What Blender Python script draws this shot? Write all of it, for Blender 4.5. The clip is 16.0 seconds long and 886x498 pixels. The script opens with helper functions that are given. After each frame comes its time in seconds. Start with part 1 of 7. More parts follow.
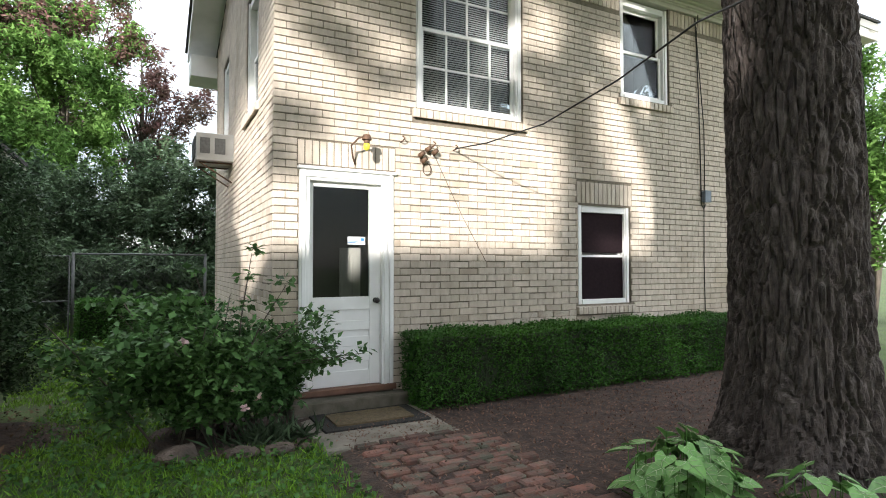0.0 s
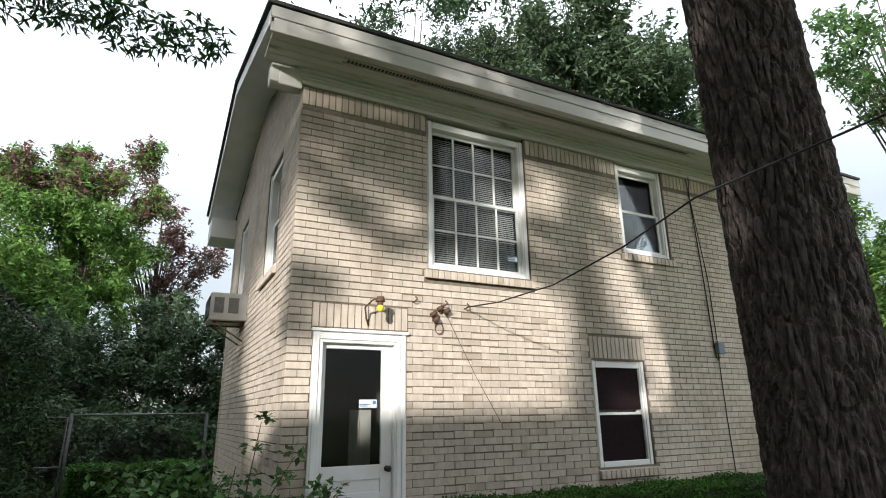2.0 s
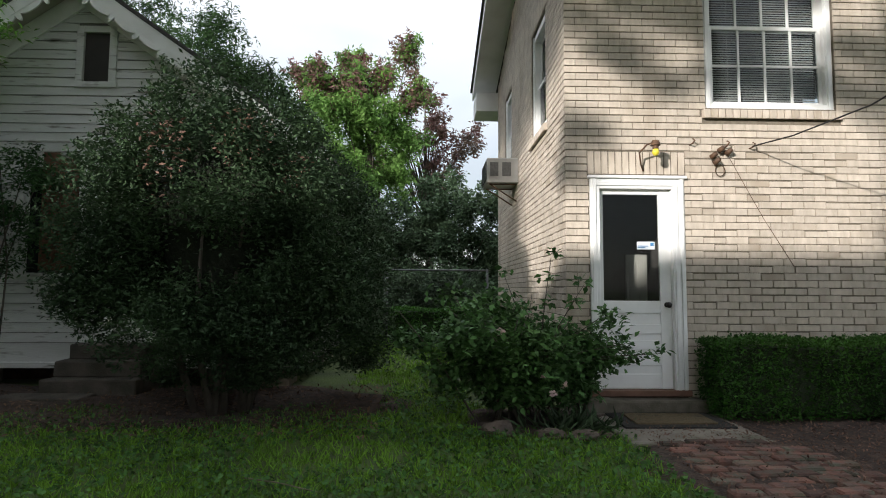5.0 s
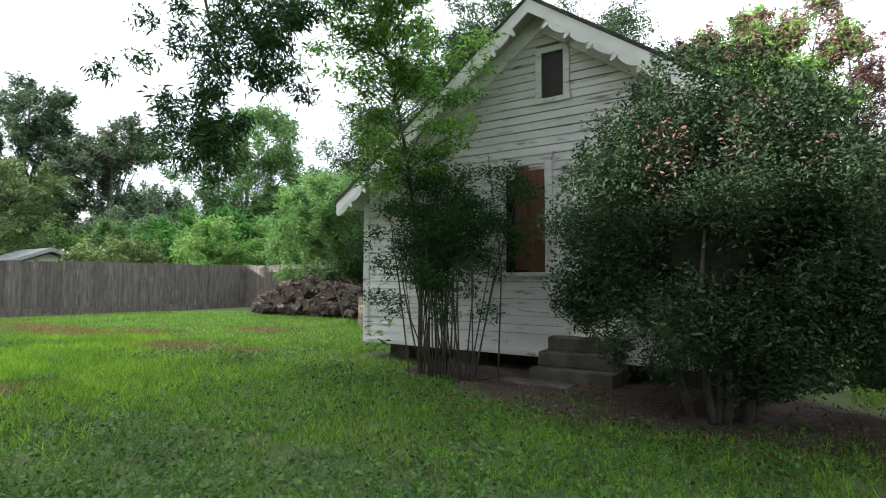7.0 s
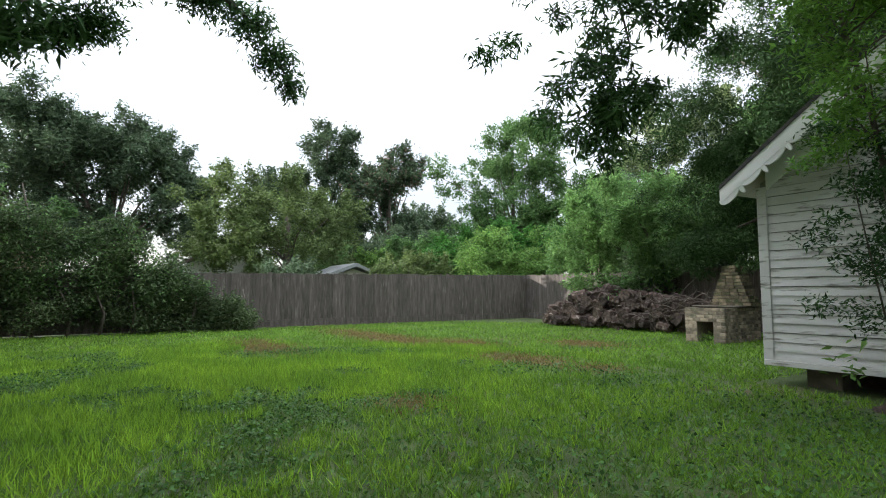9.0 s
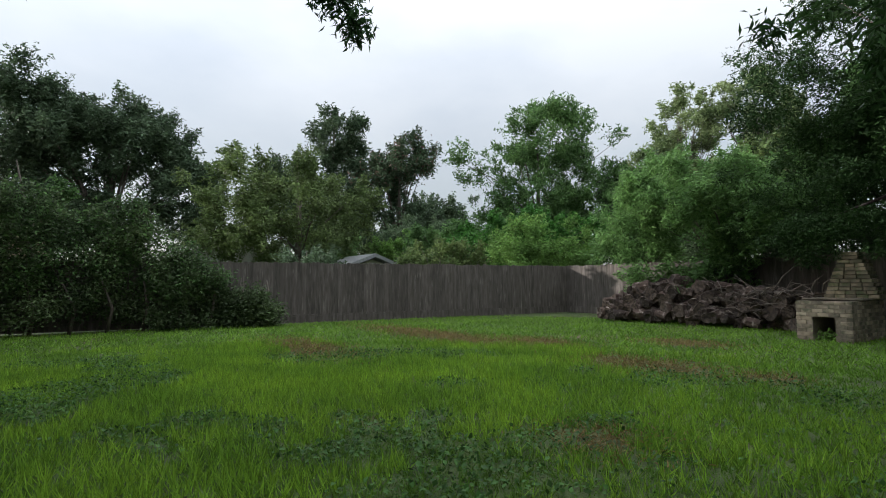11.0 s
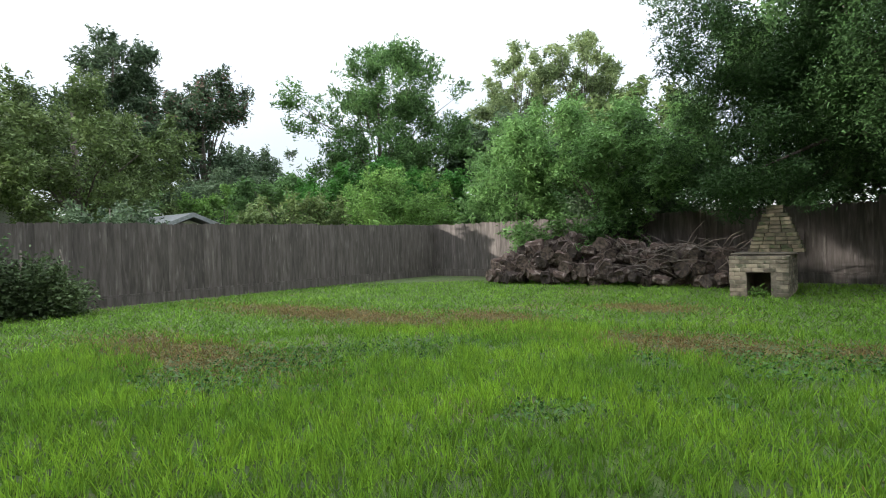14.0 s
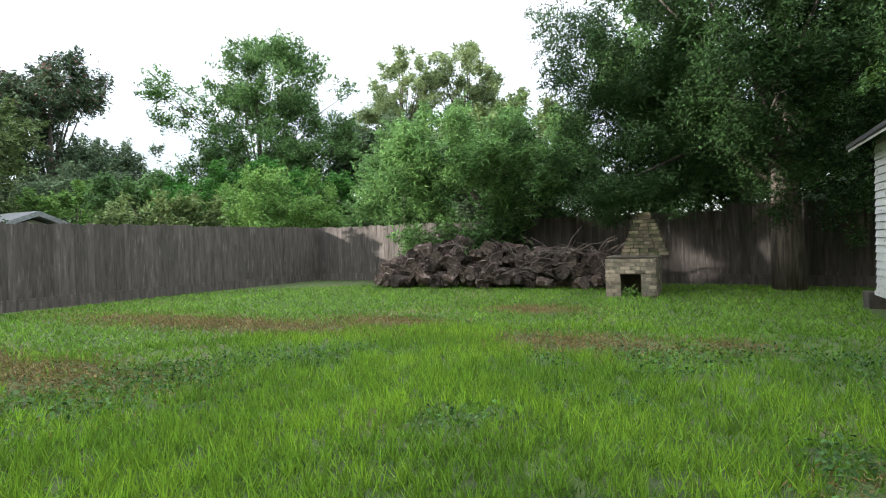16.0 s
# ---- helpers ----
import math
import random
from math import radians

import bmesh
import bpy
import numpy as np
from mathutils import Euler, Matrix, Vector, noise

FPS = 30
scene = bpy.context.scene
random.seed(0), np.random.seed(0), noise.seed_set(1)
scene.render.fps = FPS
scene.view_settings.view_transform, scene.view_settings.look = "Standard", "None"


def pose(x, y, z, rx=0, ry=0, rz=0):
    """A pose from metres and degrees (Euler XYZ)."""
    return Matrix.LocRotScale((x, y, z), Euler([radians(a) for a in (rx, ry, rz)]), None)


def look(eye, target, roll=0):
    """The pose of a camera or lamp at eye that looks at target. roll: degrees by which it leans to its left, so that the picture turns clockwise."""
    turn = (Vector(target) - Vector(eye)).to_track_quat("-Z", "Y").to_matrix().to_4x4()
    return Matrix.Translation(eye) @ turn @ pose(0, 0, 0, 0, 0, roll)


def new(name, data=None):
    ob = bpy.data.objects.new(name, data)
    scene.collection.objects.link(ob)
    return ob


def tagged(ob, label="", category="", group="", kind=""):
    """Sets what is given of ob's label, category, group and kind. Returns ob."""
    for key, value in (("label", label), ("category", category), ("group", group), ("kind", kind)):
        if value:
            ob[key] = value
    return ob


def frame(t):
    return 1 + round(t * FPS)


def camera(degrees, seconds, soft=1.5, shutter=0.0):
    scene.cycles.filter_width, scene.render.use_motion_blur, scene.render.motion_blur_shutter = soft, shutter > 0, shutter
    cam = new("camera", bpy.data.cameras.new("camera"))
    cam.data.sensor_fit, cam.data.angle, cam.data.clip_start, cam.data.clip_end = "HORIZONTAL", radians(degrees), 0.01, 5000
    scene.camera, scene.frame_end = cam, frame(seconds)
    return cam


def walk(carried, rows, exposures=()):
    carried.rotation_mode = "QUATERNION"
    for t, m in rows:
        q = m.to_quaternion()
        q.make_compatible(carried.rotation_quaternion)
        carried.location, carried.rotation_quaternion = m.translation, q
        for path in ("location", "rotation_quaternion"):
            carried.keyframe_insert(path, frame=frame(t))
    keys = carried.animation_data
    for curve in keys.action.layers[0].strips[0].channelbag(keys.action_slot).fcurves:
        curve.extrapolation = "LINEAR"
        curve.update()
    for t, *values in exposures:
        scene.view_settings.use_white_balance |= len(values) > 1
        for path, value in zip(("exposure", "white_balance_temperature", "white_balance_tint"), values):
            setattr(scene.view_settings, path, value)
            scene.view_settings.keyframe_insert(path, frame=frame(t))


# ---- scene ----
cam = camera(77.0, 16.0, soft=1.0)
# seconds, x, y, z, yaw, pitch, roll
ROWS = [
    (0.0, -0.000, -0.000, 1.410, -27.48, 1.76, 0.01),
    (0.5, -0.026, 0.021, 1.515, -27.54, 8.02, 0.30),
    (1.0, -0.055, 0.009, 1.560, -27.38, 12.79, 0.48),
    (1.5, -0.077, -0.006, 1.571, -27.27, 15.46, 0.67),
    (2.0, -0.097, -0.012, 1.554, -26.89, 16.58, 0.80),
    (2.5, -0.097, -0.033, 1.499, -26.72, 16.68, 0.88),
    (3.0, -0.110, -0.049, 1.417, -26.74, 16.69, 0.91),
    (5.5, -0.594, -0.273, 1.195, 8.31, 2.23, 0.00),
    (6.0, -0.811, -0.291, 1.247, 17.86, 2.25, -0.04),
    (6.5, -1.106, -0.312, 1.290, 26.29, 2.39, -0.23),
    (7.0, -1.550, -0.316, 1.288, 34.75, 3.05, -0.15),
    (7.5, -2.128, -0.382, 1.275, 43.14, 4.01, -0.31),
    (8.0, -2.777, -0.445, 1.258, 48.55, 4.27, 0.07),
    (8.5, -3.406, -0.565, 1.268, 55.91, 4.23, 0.56),
    (9.0, -3.937, -0.723, 1.228, 58.75, 4.23, 0.39),
    (11.5, -7.091, -1.071, 1.161, 57.56, 2.98, 0.35),
    (12.0, -7.721, -1.064, 1.152, 55.66, 1.58, 0.76),
    (12.5, -8.369, -1.072, 1.158, 50.79, 0.10, 1.09),
    (13.0, -9.006, -1.046, 1.176, 44.39, -0.48, 1.19),
    (13.5, -9.631, -1.036, 1.207, 39.49, -0.62, 1.46),
    (14.0, -10.141, -0.988, 1.222, 37.58, -0.72, 1.68),
    (14.5, -10.445, -0.967, 1.216, 33.67, -0.58, 1.42),
    (15.0, -10.517, -0.967, 1.214, 30.97, -0.58, 1.39),
    (15.5, -10.474, -0.970, 1.214, 29.64, -0.55, 1.48),
    (16.0, -10.395, -0.943, 1.207, 25.51, -0.62, 1.46),
]
EXPOSURES = [(0.0, 1.1), (0.5, 1.05), (1.5, 0.65), (3.0, 0.1), (5.5, 0.5), (6.0, 0.85), (7.0, 1.35), (8.0, 1.3), (9.0, 0.95), (11.5, 0.12), (12.5, 0.42), (14.0, 0.9), (16.0, 1.05)]
walk(cam, [(t, pose(x, y, z, 90 + pitch, roll, yaw)) for t, x, y, z, yaw, pitch, roll in ROWS], EXPOSURES)

# ---- light ----
SUN_AZ, SUN_EL = radians(-140.0), radians(14.0)   # where the sun stands: azimuth from +y towards +x
world = bpy.data.worlds.new("sky")
scene.world = world
world.use_nodes = True


def sky_nodes():
    nt = world.node_tree
    nt.nodes.clear()
    out = nt.nodes.new("ShaderNodeOutputWorld")
    bg = nt.nodes.new("ShaderNodeBackground")
    add = nt.nodes.new("ShaderNodeAddShader")
    cloud = nt.nodes.new("ShaderNodeBackground")
    sky = nt.nodes.new("ShaderNodeTexSky")
    sky.sky_type = "NISHITA"
    sky.sun_disc = False
    sky.sun_elevation = SUN_EL
    sky.sun_rotation = SUN_AZ
    bg.inputs["Strength"].default_value = 0.04
    nt.links.new(sky.outputs[0], bg.inputs["Color"])
    tc = nt.nodes.new("ShaderNodeTexCoord")
    mp = nt.nodes.new("ShaderNodeMapping")
    mp.inputs["Scale"].default_value = (1, 1, 2.2)
    no = nt.nodes.new("ShaderNodeTexNoise")
    no.inputs["Scale"].default_value = 2.6
    no.inputs["Detail"].default_value = 5
    ramp = nt.nodes.new("ShaderNodeValToRGB")
    ramp.color_ramp.elements[0].position = 0.30
    ramp.color_ramp.elements[0].color = (0.77, 0.83, 0.92, 1)
    ramp.color_ramp.elements[1].position = 0.62
    ramp.color_ramp.elements[1].color = (0.96, 1.0, 1.06, 1)
    nt.links.new(tc.outputs["Generated"], mp.inputs["Vector"])
    nt.links.new(mp.outputs[0], no.inputs["Vector"])
    nt.links.new(no.outputs[0], ramp.inputs["Fac"])
    nt.links.new(ramp.outputs[0], cloud.inputs["Color"])
    # an overcast sky: far brighter overhead than at the horizon
    xyz = nt.nodes.new("ShaderNodeSeparateXYZ")
    up = nt.nodes.new("ShaderNodeMapRange")
    up.inputs["To Min"].default_value = 0.40
    up.inputs["To Max"].default_value = 2.7
    bend = nt.nodes.new("ShaderNodeMath")
    bend.operation = "POWER"
    bend.use_clamp = True
    bend.inputs[1].default_value = 1.8
    nt.links.new(tc.outputs["Generated"], xyz.inputs[0])
    nt.links.new(xyz.outputs["Z"], bend.inputs[0])
    nt.links.new(bend.outputs[0], up.inputs["Value"])
    nt.links.new(up.outputs[0], cloud.inputs["Strength"])
    nt.links.new(bg.outputs[0], add.inputs[0])
    nt.links.new(cloud.outputs[0], add.inputs[1])
    nt.links.new(add.outputs[0], out.inputs["Surface"])


sky_nodes()
sun_data = bpy.data.lights.new("sun", "SUN")
sun_data.energy = 5.0
sun_data.angle = radians(0.8)
sun_data.color = (1.0, 0.955, 0.92)
sun = new("sun", sun_data)
TO_SUN = Vector((math.sin(SUN_AZ) * math.cos(SUN_EL), math.cos(SUN_AZ) * math.cos(SUN_EL), math.sin(SUN_EL)))
sun.matrix_world = look(TO_SUN * 60, (0, 0, 0))

# ---- materials ----
def material(name, colour, rough=0.8, metal=0.0, second=None, scale=6.0, mix_low=0.35, mix_high=0.65, detail=6.0,
             bump=0.0, bump_scale=60.0, island=0.0, objrand=0.0, translucent=0.0, stretch=(1, 1, 1), third=None, third_scale=1.2,
             third_at=0.6, spec=0.5, coords="Object"):
    """Principled surface: two colours mixed by noise, a third in broad stains, value jitter by piece, fine relief."""
    m = bpy.data.materials.new(name)
    m.use_nodes = True
    nt = m.node_tree
    p = nt.nodes["Principled BSDF"]
    p.inputs["Roughness"].default_value = rough
    p.inputs["Metallic"].default_value = metal
    p.inputs["Specular IOR Level"].default_value = spec
    tc = nt.nodes.new("ShaderNodeTexCoord")
    mp = nt.nodes.new("ShaderNodeMapping")
    mp.inputs["Scale"].default_value = stretch
    geo = nt.nodes.new("ShaderNodeNewGeometry")
    if coords == "World":
        nt.links.new(geo.outputs["Position"], mp.inputs["Vector"])
    else:
        shift = nt.nodes.new("ShaderNodeVectorMath")
        shift.operation = "ADD"
        nt.links.new(tc.outputs["Object"], shift.inputs[0])
        if objrand:
            spread = nt.nodes.new("ShaderNodeMath")
            spread.operation = "MULTIPLY"
            spread.inputs[1].default_value = 47.0
            nt.links.new(nt.nodes.new("ShaderNodeObjectInfo").outputs["Random"], spread.inputs[0])
            nt.links.new(spread.outputs[0], shift.inputs[1])
        nt.links.new(shift.outputs[0], mp.inputs["Vector"])

    def noise_node(sc, det):
        n = nt.nodes.new("ShaderNodeTexNoise")
        n.inputs["Scale"].default_value = sc
        n.inputs["Detail"].default_value = det
        nt.links.new(mp.outputs[0], n.inputs["Vector"])
        return n

    def mix(a, b, fac):
        x = nt.nodes.new("ShaderNodeMix")
        x.data_type = "RGBA"
        for sock, val in ((x.inputs[6], a), (x.inputs[7], b)):
            if isinstance(val, tuple):
                sock.default_value = (*val, 1)
            else:
                nt.links.new(val, sock)
        nt.links.new(fac, x.inputs[0])
        return x.outputs[2]

    def ramp(src, lo, hi):
        r = nt.nodes.new("ShaderNodeMapRange")
        r.inputs[1].default_value, r.inputs[2].default_value = lo, hi
        nt.links.new(src, r.inputs[0])
        return r.outputs[0]

    col = mix(colour, second or tuple(c * 0.72 for c in colour), ramp(noise_node(scale, detail).outputs[0], mix_low, mix_high))
    if third:
        col = mix(col, third, ramp(noise_node(third_scale, 4).outputs[0], third_at - 0.06, third_at + 0.1))
    for amount, src in ((island, geo.outputs["Random Per Island"]), (objrand, None)):
        if amount:
            if src is None:
                src = nt.nodes.new("ShaderNodeObjectInfo").outputs["Random"]
            h = nt.nodes.new("ShaderNodeHueSaturation")
            r = nt.nodes.new("ShaderNodeMapRange")
            r.inputs[3].default_value, r.inputs[4].default_value = 1 - amount, 1 + amount
            nt.links.new(src, r.inputs[0])
            nt.links.new(r.outputs[0], h.inputs["Value"])
            nt.links.new(col, h.inputs["Color"])
            col = h.outputs[0]
    nt.links.new(col, p.inputs["Base Color"])
    if bump:
        b = nt.nodes.new("ShaderNodeBump")
        b.inputs["Strength"].default_value = bump
        b.inputs["Distance"].default_value = 0.02
        nt.links.new(noise_node(bump_scale, 8).outputs[0], b.inputs["Height"])
        nt.links.new(b.outputs[0], p.inputs["Normal"])
    if translucent:
        out = nt.nodes["Material Output"]
        tr = nt.nodes.new("ShaderNodeBsdfTranslucent")
        ms = nt.nodes.new("ShaderNodeMixShader")
        ms.inputs[0].default_value = translucent
        nt.links.new(col, tr.inputs["Color"])
        nt.links.new(p.outputs[0], ms.inputs[1])
        nt.links.new(tr.outputs[0], ms.inputs[2])
        nt.links.new(ms.outputs[0], out.inputs["Surface"])
    return m


def leaf_mat(name, colour, second, rough=0.5, translucent=0.25):
    return material(name, colour, rough, second=second, scale=0.9, island=0.5, translucent=translucent, spec=0.12, detail=3)


BRICK = material("buff_brick", (0.57, 0.495, 0.41), 0.85, second=(0.465, 0.40, 0.322), scale=11, bump=0.55, bump_scale=120, stretch=(1.6, 1.6, 0.5), third=(0.38, 0.315, 0.24), third_scale=1.1, third_at=0.6, objrand=0.09, island=0.09)
BRICK_FLAT = material("buff_brick_wall", (0.57, 0.495, 0.41), 0.85, second=(0.465, 0.40, 0.322), scale=11, bump=0.55, bump_scale=120, stretch=(1.6, 1.6, 0.5), third=(0.38, 0.315, 0.24), third_scale=1.1, third_at=0.6, island=0.09)
# Mortar colour kept dark to carry the raked shadow of the bed joints.
SHADED_MORTAR = material("shaded_mortar", (0.20, 0.17, 0.13), 0.95, second=(0.14, 0.118, 0.09), scale=20, bump=0.4)
WHITE = material("white_paint", (0.78, 0.78, 0.76), 0.5, second=(0.66, 0.66, 0.63), scale=3, bump=0.05, mix_low=0.45, mix_high=0.8)
TRIM_OLD = material("weathered_cream_trim", (0.52, 0.50, 0.45), 0.6, second=(0.40, 0.38, 0.33), scale=2.5, bump=0.1, third=(0.30, 0.27, 0.21), third_scale=3.5, third_at=0.68)
EAVE_PAINT = material("peeling_eave_paint", (0.66, 0.64, 0.60), 0.6, second=(0.56, 0.54, 0.50), scale=2.0, bump=0.12, third=(0.30, 0.26, 0.20), third_scale=7, third_at=0.665, stretch=(0.3, 1, 1.6))
SIDING = material("peeling_white_siding", (0.63, 0.63, 0.61), 0.7, second=(0.53, 0.53, 0.51), scale=2, objrand=0.05, bump=0.15, bump_scale=30,
                  third=(0.15, 0.135, 0.115), third_scale=9.0, third_at=0.645, stretch=(0.35, 1, 2.2), coords="World")
SHINGLE = material("asphalt_shingle", (0.07, 0.065, 0.06), 0.95, second=(0.035, 0.035, 0.035), scale=14, bump=0.6)
GLASS = material("dark_glass", (0.02, 0.022, 0.025), 0.04, spec=0.6, scale=1)
SCREEN = material("insect_screen", (0.02, 0.012, 0.014), 0.85, spec=0.08, scale=30)
BLACK = material("dark_metal", (0.03, 0.026, 0.024), 0.5, metal=0.4)
RUST = material("rusted_metal", (0.16, 0.09, 0.05), 0.7, metal=0.4, second=(0.08, 0.05, 0.035), scale=25)
GALV = material("galvanised_steel", (0.36, 0.37, 0.38), 0.45, metal=0.8, scale=12)
CONCRETE = material("concrete", (0.24, 0.215, 0.18), 0.9, second=(0.15, 0.13, 0.105), scale=5, bump=0.4, third=(0.10, 0.10, 0.07), third_scale=3, third_at=0.6)
MOSSY = material("mossy_concrete", (0.14, 0.12, 0.095), 0.95, second=(0.075, 0.072, 0.05), scale=7, bump=0.5)
GROUND = material("bare_soil", (0.064, 0.038, 0.028), 1.0, second=(0.026, 0.017, 0.013), scale=11, bump=1.0, bump_scale=40)
BARK = material("deep_brown_bark", (0.078, 0.06, 0.052), 0.95, second=(0.02, 0.015, 0.013), scale=34, mix_low=0.3, mix_high=0.72, bump=1.0, bump_scale=55, stretch=(1, 1, 0.4),
                third=(0.12, 0.10, 0.09), third_scale=13, third_at=0.6)
BRANCH = material("branch_bark", (0.12, 0.10, 0.08), 0.95, second=(0.06, 0.05, 0.04), scale=14, bump=0.5, stretch=(1, 1, 0.3))
FENCE = material("weathered_fence_board", (0.112, 0.097, 0.086), 0.95, second=(0.06, 0.051, 0.044), scale=13, bump=0.45, objrand=0.2, stretch=(1, 1, 0.14),
                 third=(0.17, 0.152, 0.134), third_scale=14, third_at=0.64)
WOODOLD = material("old_log", (0.07, 0.046, 0.036), 0.95, second=(0.04, 0.026, 0.02), scale=12, bump=0.9, objrand=0.5, third=(0.21, 0.175, 0.15), third_scale=7, third_at=0.6)
PLY = material("red_brown_board", (0.13, 0.055, 0.03), 0.8, second=(0.09, 0.038, 0.022), scale=4, stretch=(4, 4, 0.4), bump=0.15)
ROSE_LEAF = leaf_mat("rose_leaf", (0.085, 0.17, 0.05), (0.055, 0.12, 0.042), 0.45)
HEDGE_LEAF = leaf_mat("hedge_leaf", (0.065, 0.165, 0.027), (0.04, 0.105, 0.022), 0.4)
SHRUB_LEAF = leaf_mat("dark_shrub_leaf", (0.052, 0.088, 0.04), (0.034, 0.06, 0.03), 0.55, 0.15)
NANDINA_LEAF = leaf_mat("nandina_leaf", (0.045, 0.105, 0.03), (0.03, 0.072, 0.025))
PECAN_LEAF = leaf_mat("pecan_leaf", (0.05, 0.108, 0.032), (0.034, 0.078, 0.027), 0.45, 0.3)
BRIGHT_LEAF = leaf_mat("bright_leaf", (0.17, 0.30, 0.075), (0.12, 0.225, 0.06), 0.5, 0.42)
MID_LEAF = leaf_mat("mid_green_leaf", (0.115, 0.21, 0.068), (0.08, 0.155, 0.054), 0.5, 0.4)
DARK_LEAF = leaf_mat("dark_tree_leaf", (0.085, 0.128, 0.068), (0.062, 0.10, 0.055))
OLIVE_LEAF = leaf_mat("olive_leaf", (0.125, 0.175, 0.06), (0.09, 0.135, 0.048))
PALE_LEAF = leaf_mat("pale_leaf", (0.23, 0.29, 0.13), (0.16, 0.22, 0.10), 0.5, 0.35)
RED_LEAF = leaf_mat("reddened_leaf", (0.20, 0.10, 0.10), (0.15, 0.11, 0.08), 0.5, 0.3)
CEDAR_LEAF = leaf_mat("cedar_leaf", (0.042, 0.088, 0.026), (0.028, 0.06, 0.02), 0.6, 0.1)
GRASS = leaf_mat("grass_blade", (0.128, 0.25, 0.034), (0.085, 0.172, 0.027), 0.55, 0.3)


# ---- builders ----
def mesh_of(name, verts, faces, mat, smooth=False):
    me = bpy.data.meshes.new(name)
    me.from_pydata([tuple(v) for v in verts], [], faces)
    if mat:
        me.materials.append(mat)
    if smooth:
        me.polygons.foreach_set("use_smooth", [True] * len(me.polygons))
    me.update()
    return me


def bm_mesh(name, bm, mat, smooth=False):
    me = bpy.data.meshes.new(name)
    bm.to_mesh(me)
    bm.free()
    if mat:
        me.materials.append(mat)
    if smooth:
        me.polygons.foreach_set("use_smooth", [True] * len(me.polygons))
    return me


def thing(name, label, category, group="", kind="", at=(0, 0, 0), rz=0):
    ob = new(name)
    ob.matrix_world = pose(*at, 0, 0, rz)
    return tagged(ob, label, category, group, kind)


def part(name, bm, mat, parent, label="", smooth=False):
    me = bm if isinstance(bm, bpy.types.Mesh) else bm_mesh(name, bm, mat, smooth)
    ob = new(name, me)
    ob.parent = parent
    if label:
        tagged(ob, label)
    return ob


def solo(name, bm, mat, label, category, group="", kind="", smooth=False):
    me = bm if isinstance(bm, bpy.types.Mesh) else bm_mesh(name, bm, mat, smooth)
    return tagged(new(name, me), label, category, group, kind)


def box(bm, x0, x1, y0, y1, z0, z1, bevel=0.0, m=None):
    r = bmesh.ops.create_cube(bm, size=1)
    vs = r["verts"]
    for v in vs:
        v.co = Vector(((x0 + x1) / 2 + v.co.x * (x1 - x0), (y0 + y1) / 2 + v.co.y * (y1 - y0), (z0 + z1) / 2 + v.co.z * (z1 - z0)))
        if m:
            v.co = m @ v.co
    if bevel:
        es = list({e for v in vs for e in v.link_edges})
        bmesh.ops.bevel(bm, geom=es, offset=bevel, segments=1, affect="EDGES")
    return bm


def boxes(*dims, bevel=0.0):
    bm = bmesh.new()
    for d in dims:
        box(bm, *d, bevel=bevel)
    return bm


def tube(points, radii, sides=8, closed_ends=True):
    """Vertices and faces of a tapered pipe along points."""
    vs, fs = [], []
    pts = [Vector(p) for p in points]
    ref = Vector((0.31, 0.95, 0.12))
    for i, p in enumerate(pts):
        d = (pts[min(i + 1, len(pts) - 1)] - pts[max(i - 1, 0)]).normalized()
        if abs(d.dot(ref)) > 0.95:
            ref = Vector((0.9, 0.1, 0.4))
        u = d.cross(ref).normalized()
        w = d.cross(u)
        for k in range(sides):
            a = 2 * math.pi * k / sides
            vs.append(p + (u * math.cos(a) + w * math.sin(a)) * radii[i])
    for i in range(len(pts) - 1):
        for k in range(sides):
            a, b = i * sides + k, i * sides + (k + 1) % sides
            fs.append((a, b, b + sides, a + sides))
    if closed_ends:
        fs.append(tuple(range(sides - 1, -1, -1)))
        fs.append(tuple(range((len(pts) - 1) * sides, len(pts) * sides)))
    return vs, fs


def tubes_mesh(name, list_of, mat, sides=6, smooth=True):
    vs, fs = [], []
    for pts, rad in list_of:
        v, f = tube(pts, rad, sides)
        o = len(vs)
        vs += v
        fs += [tuple(i + o for i in q) for q in f]
    return mesh_of(name, vs, fs, mat, smooth)


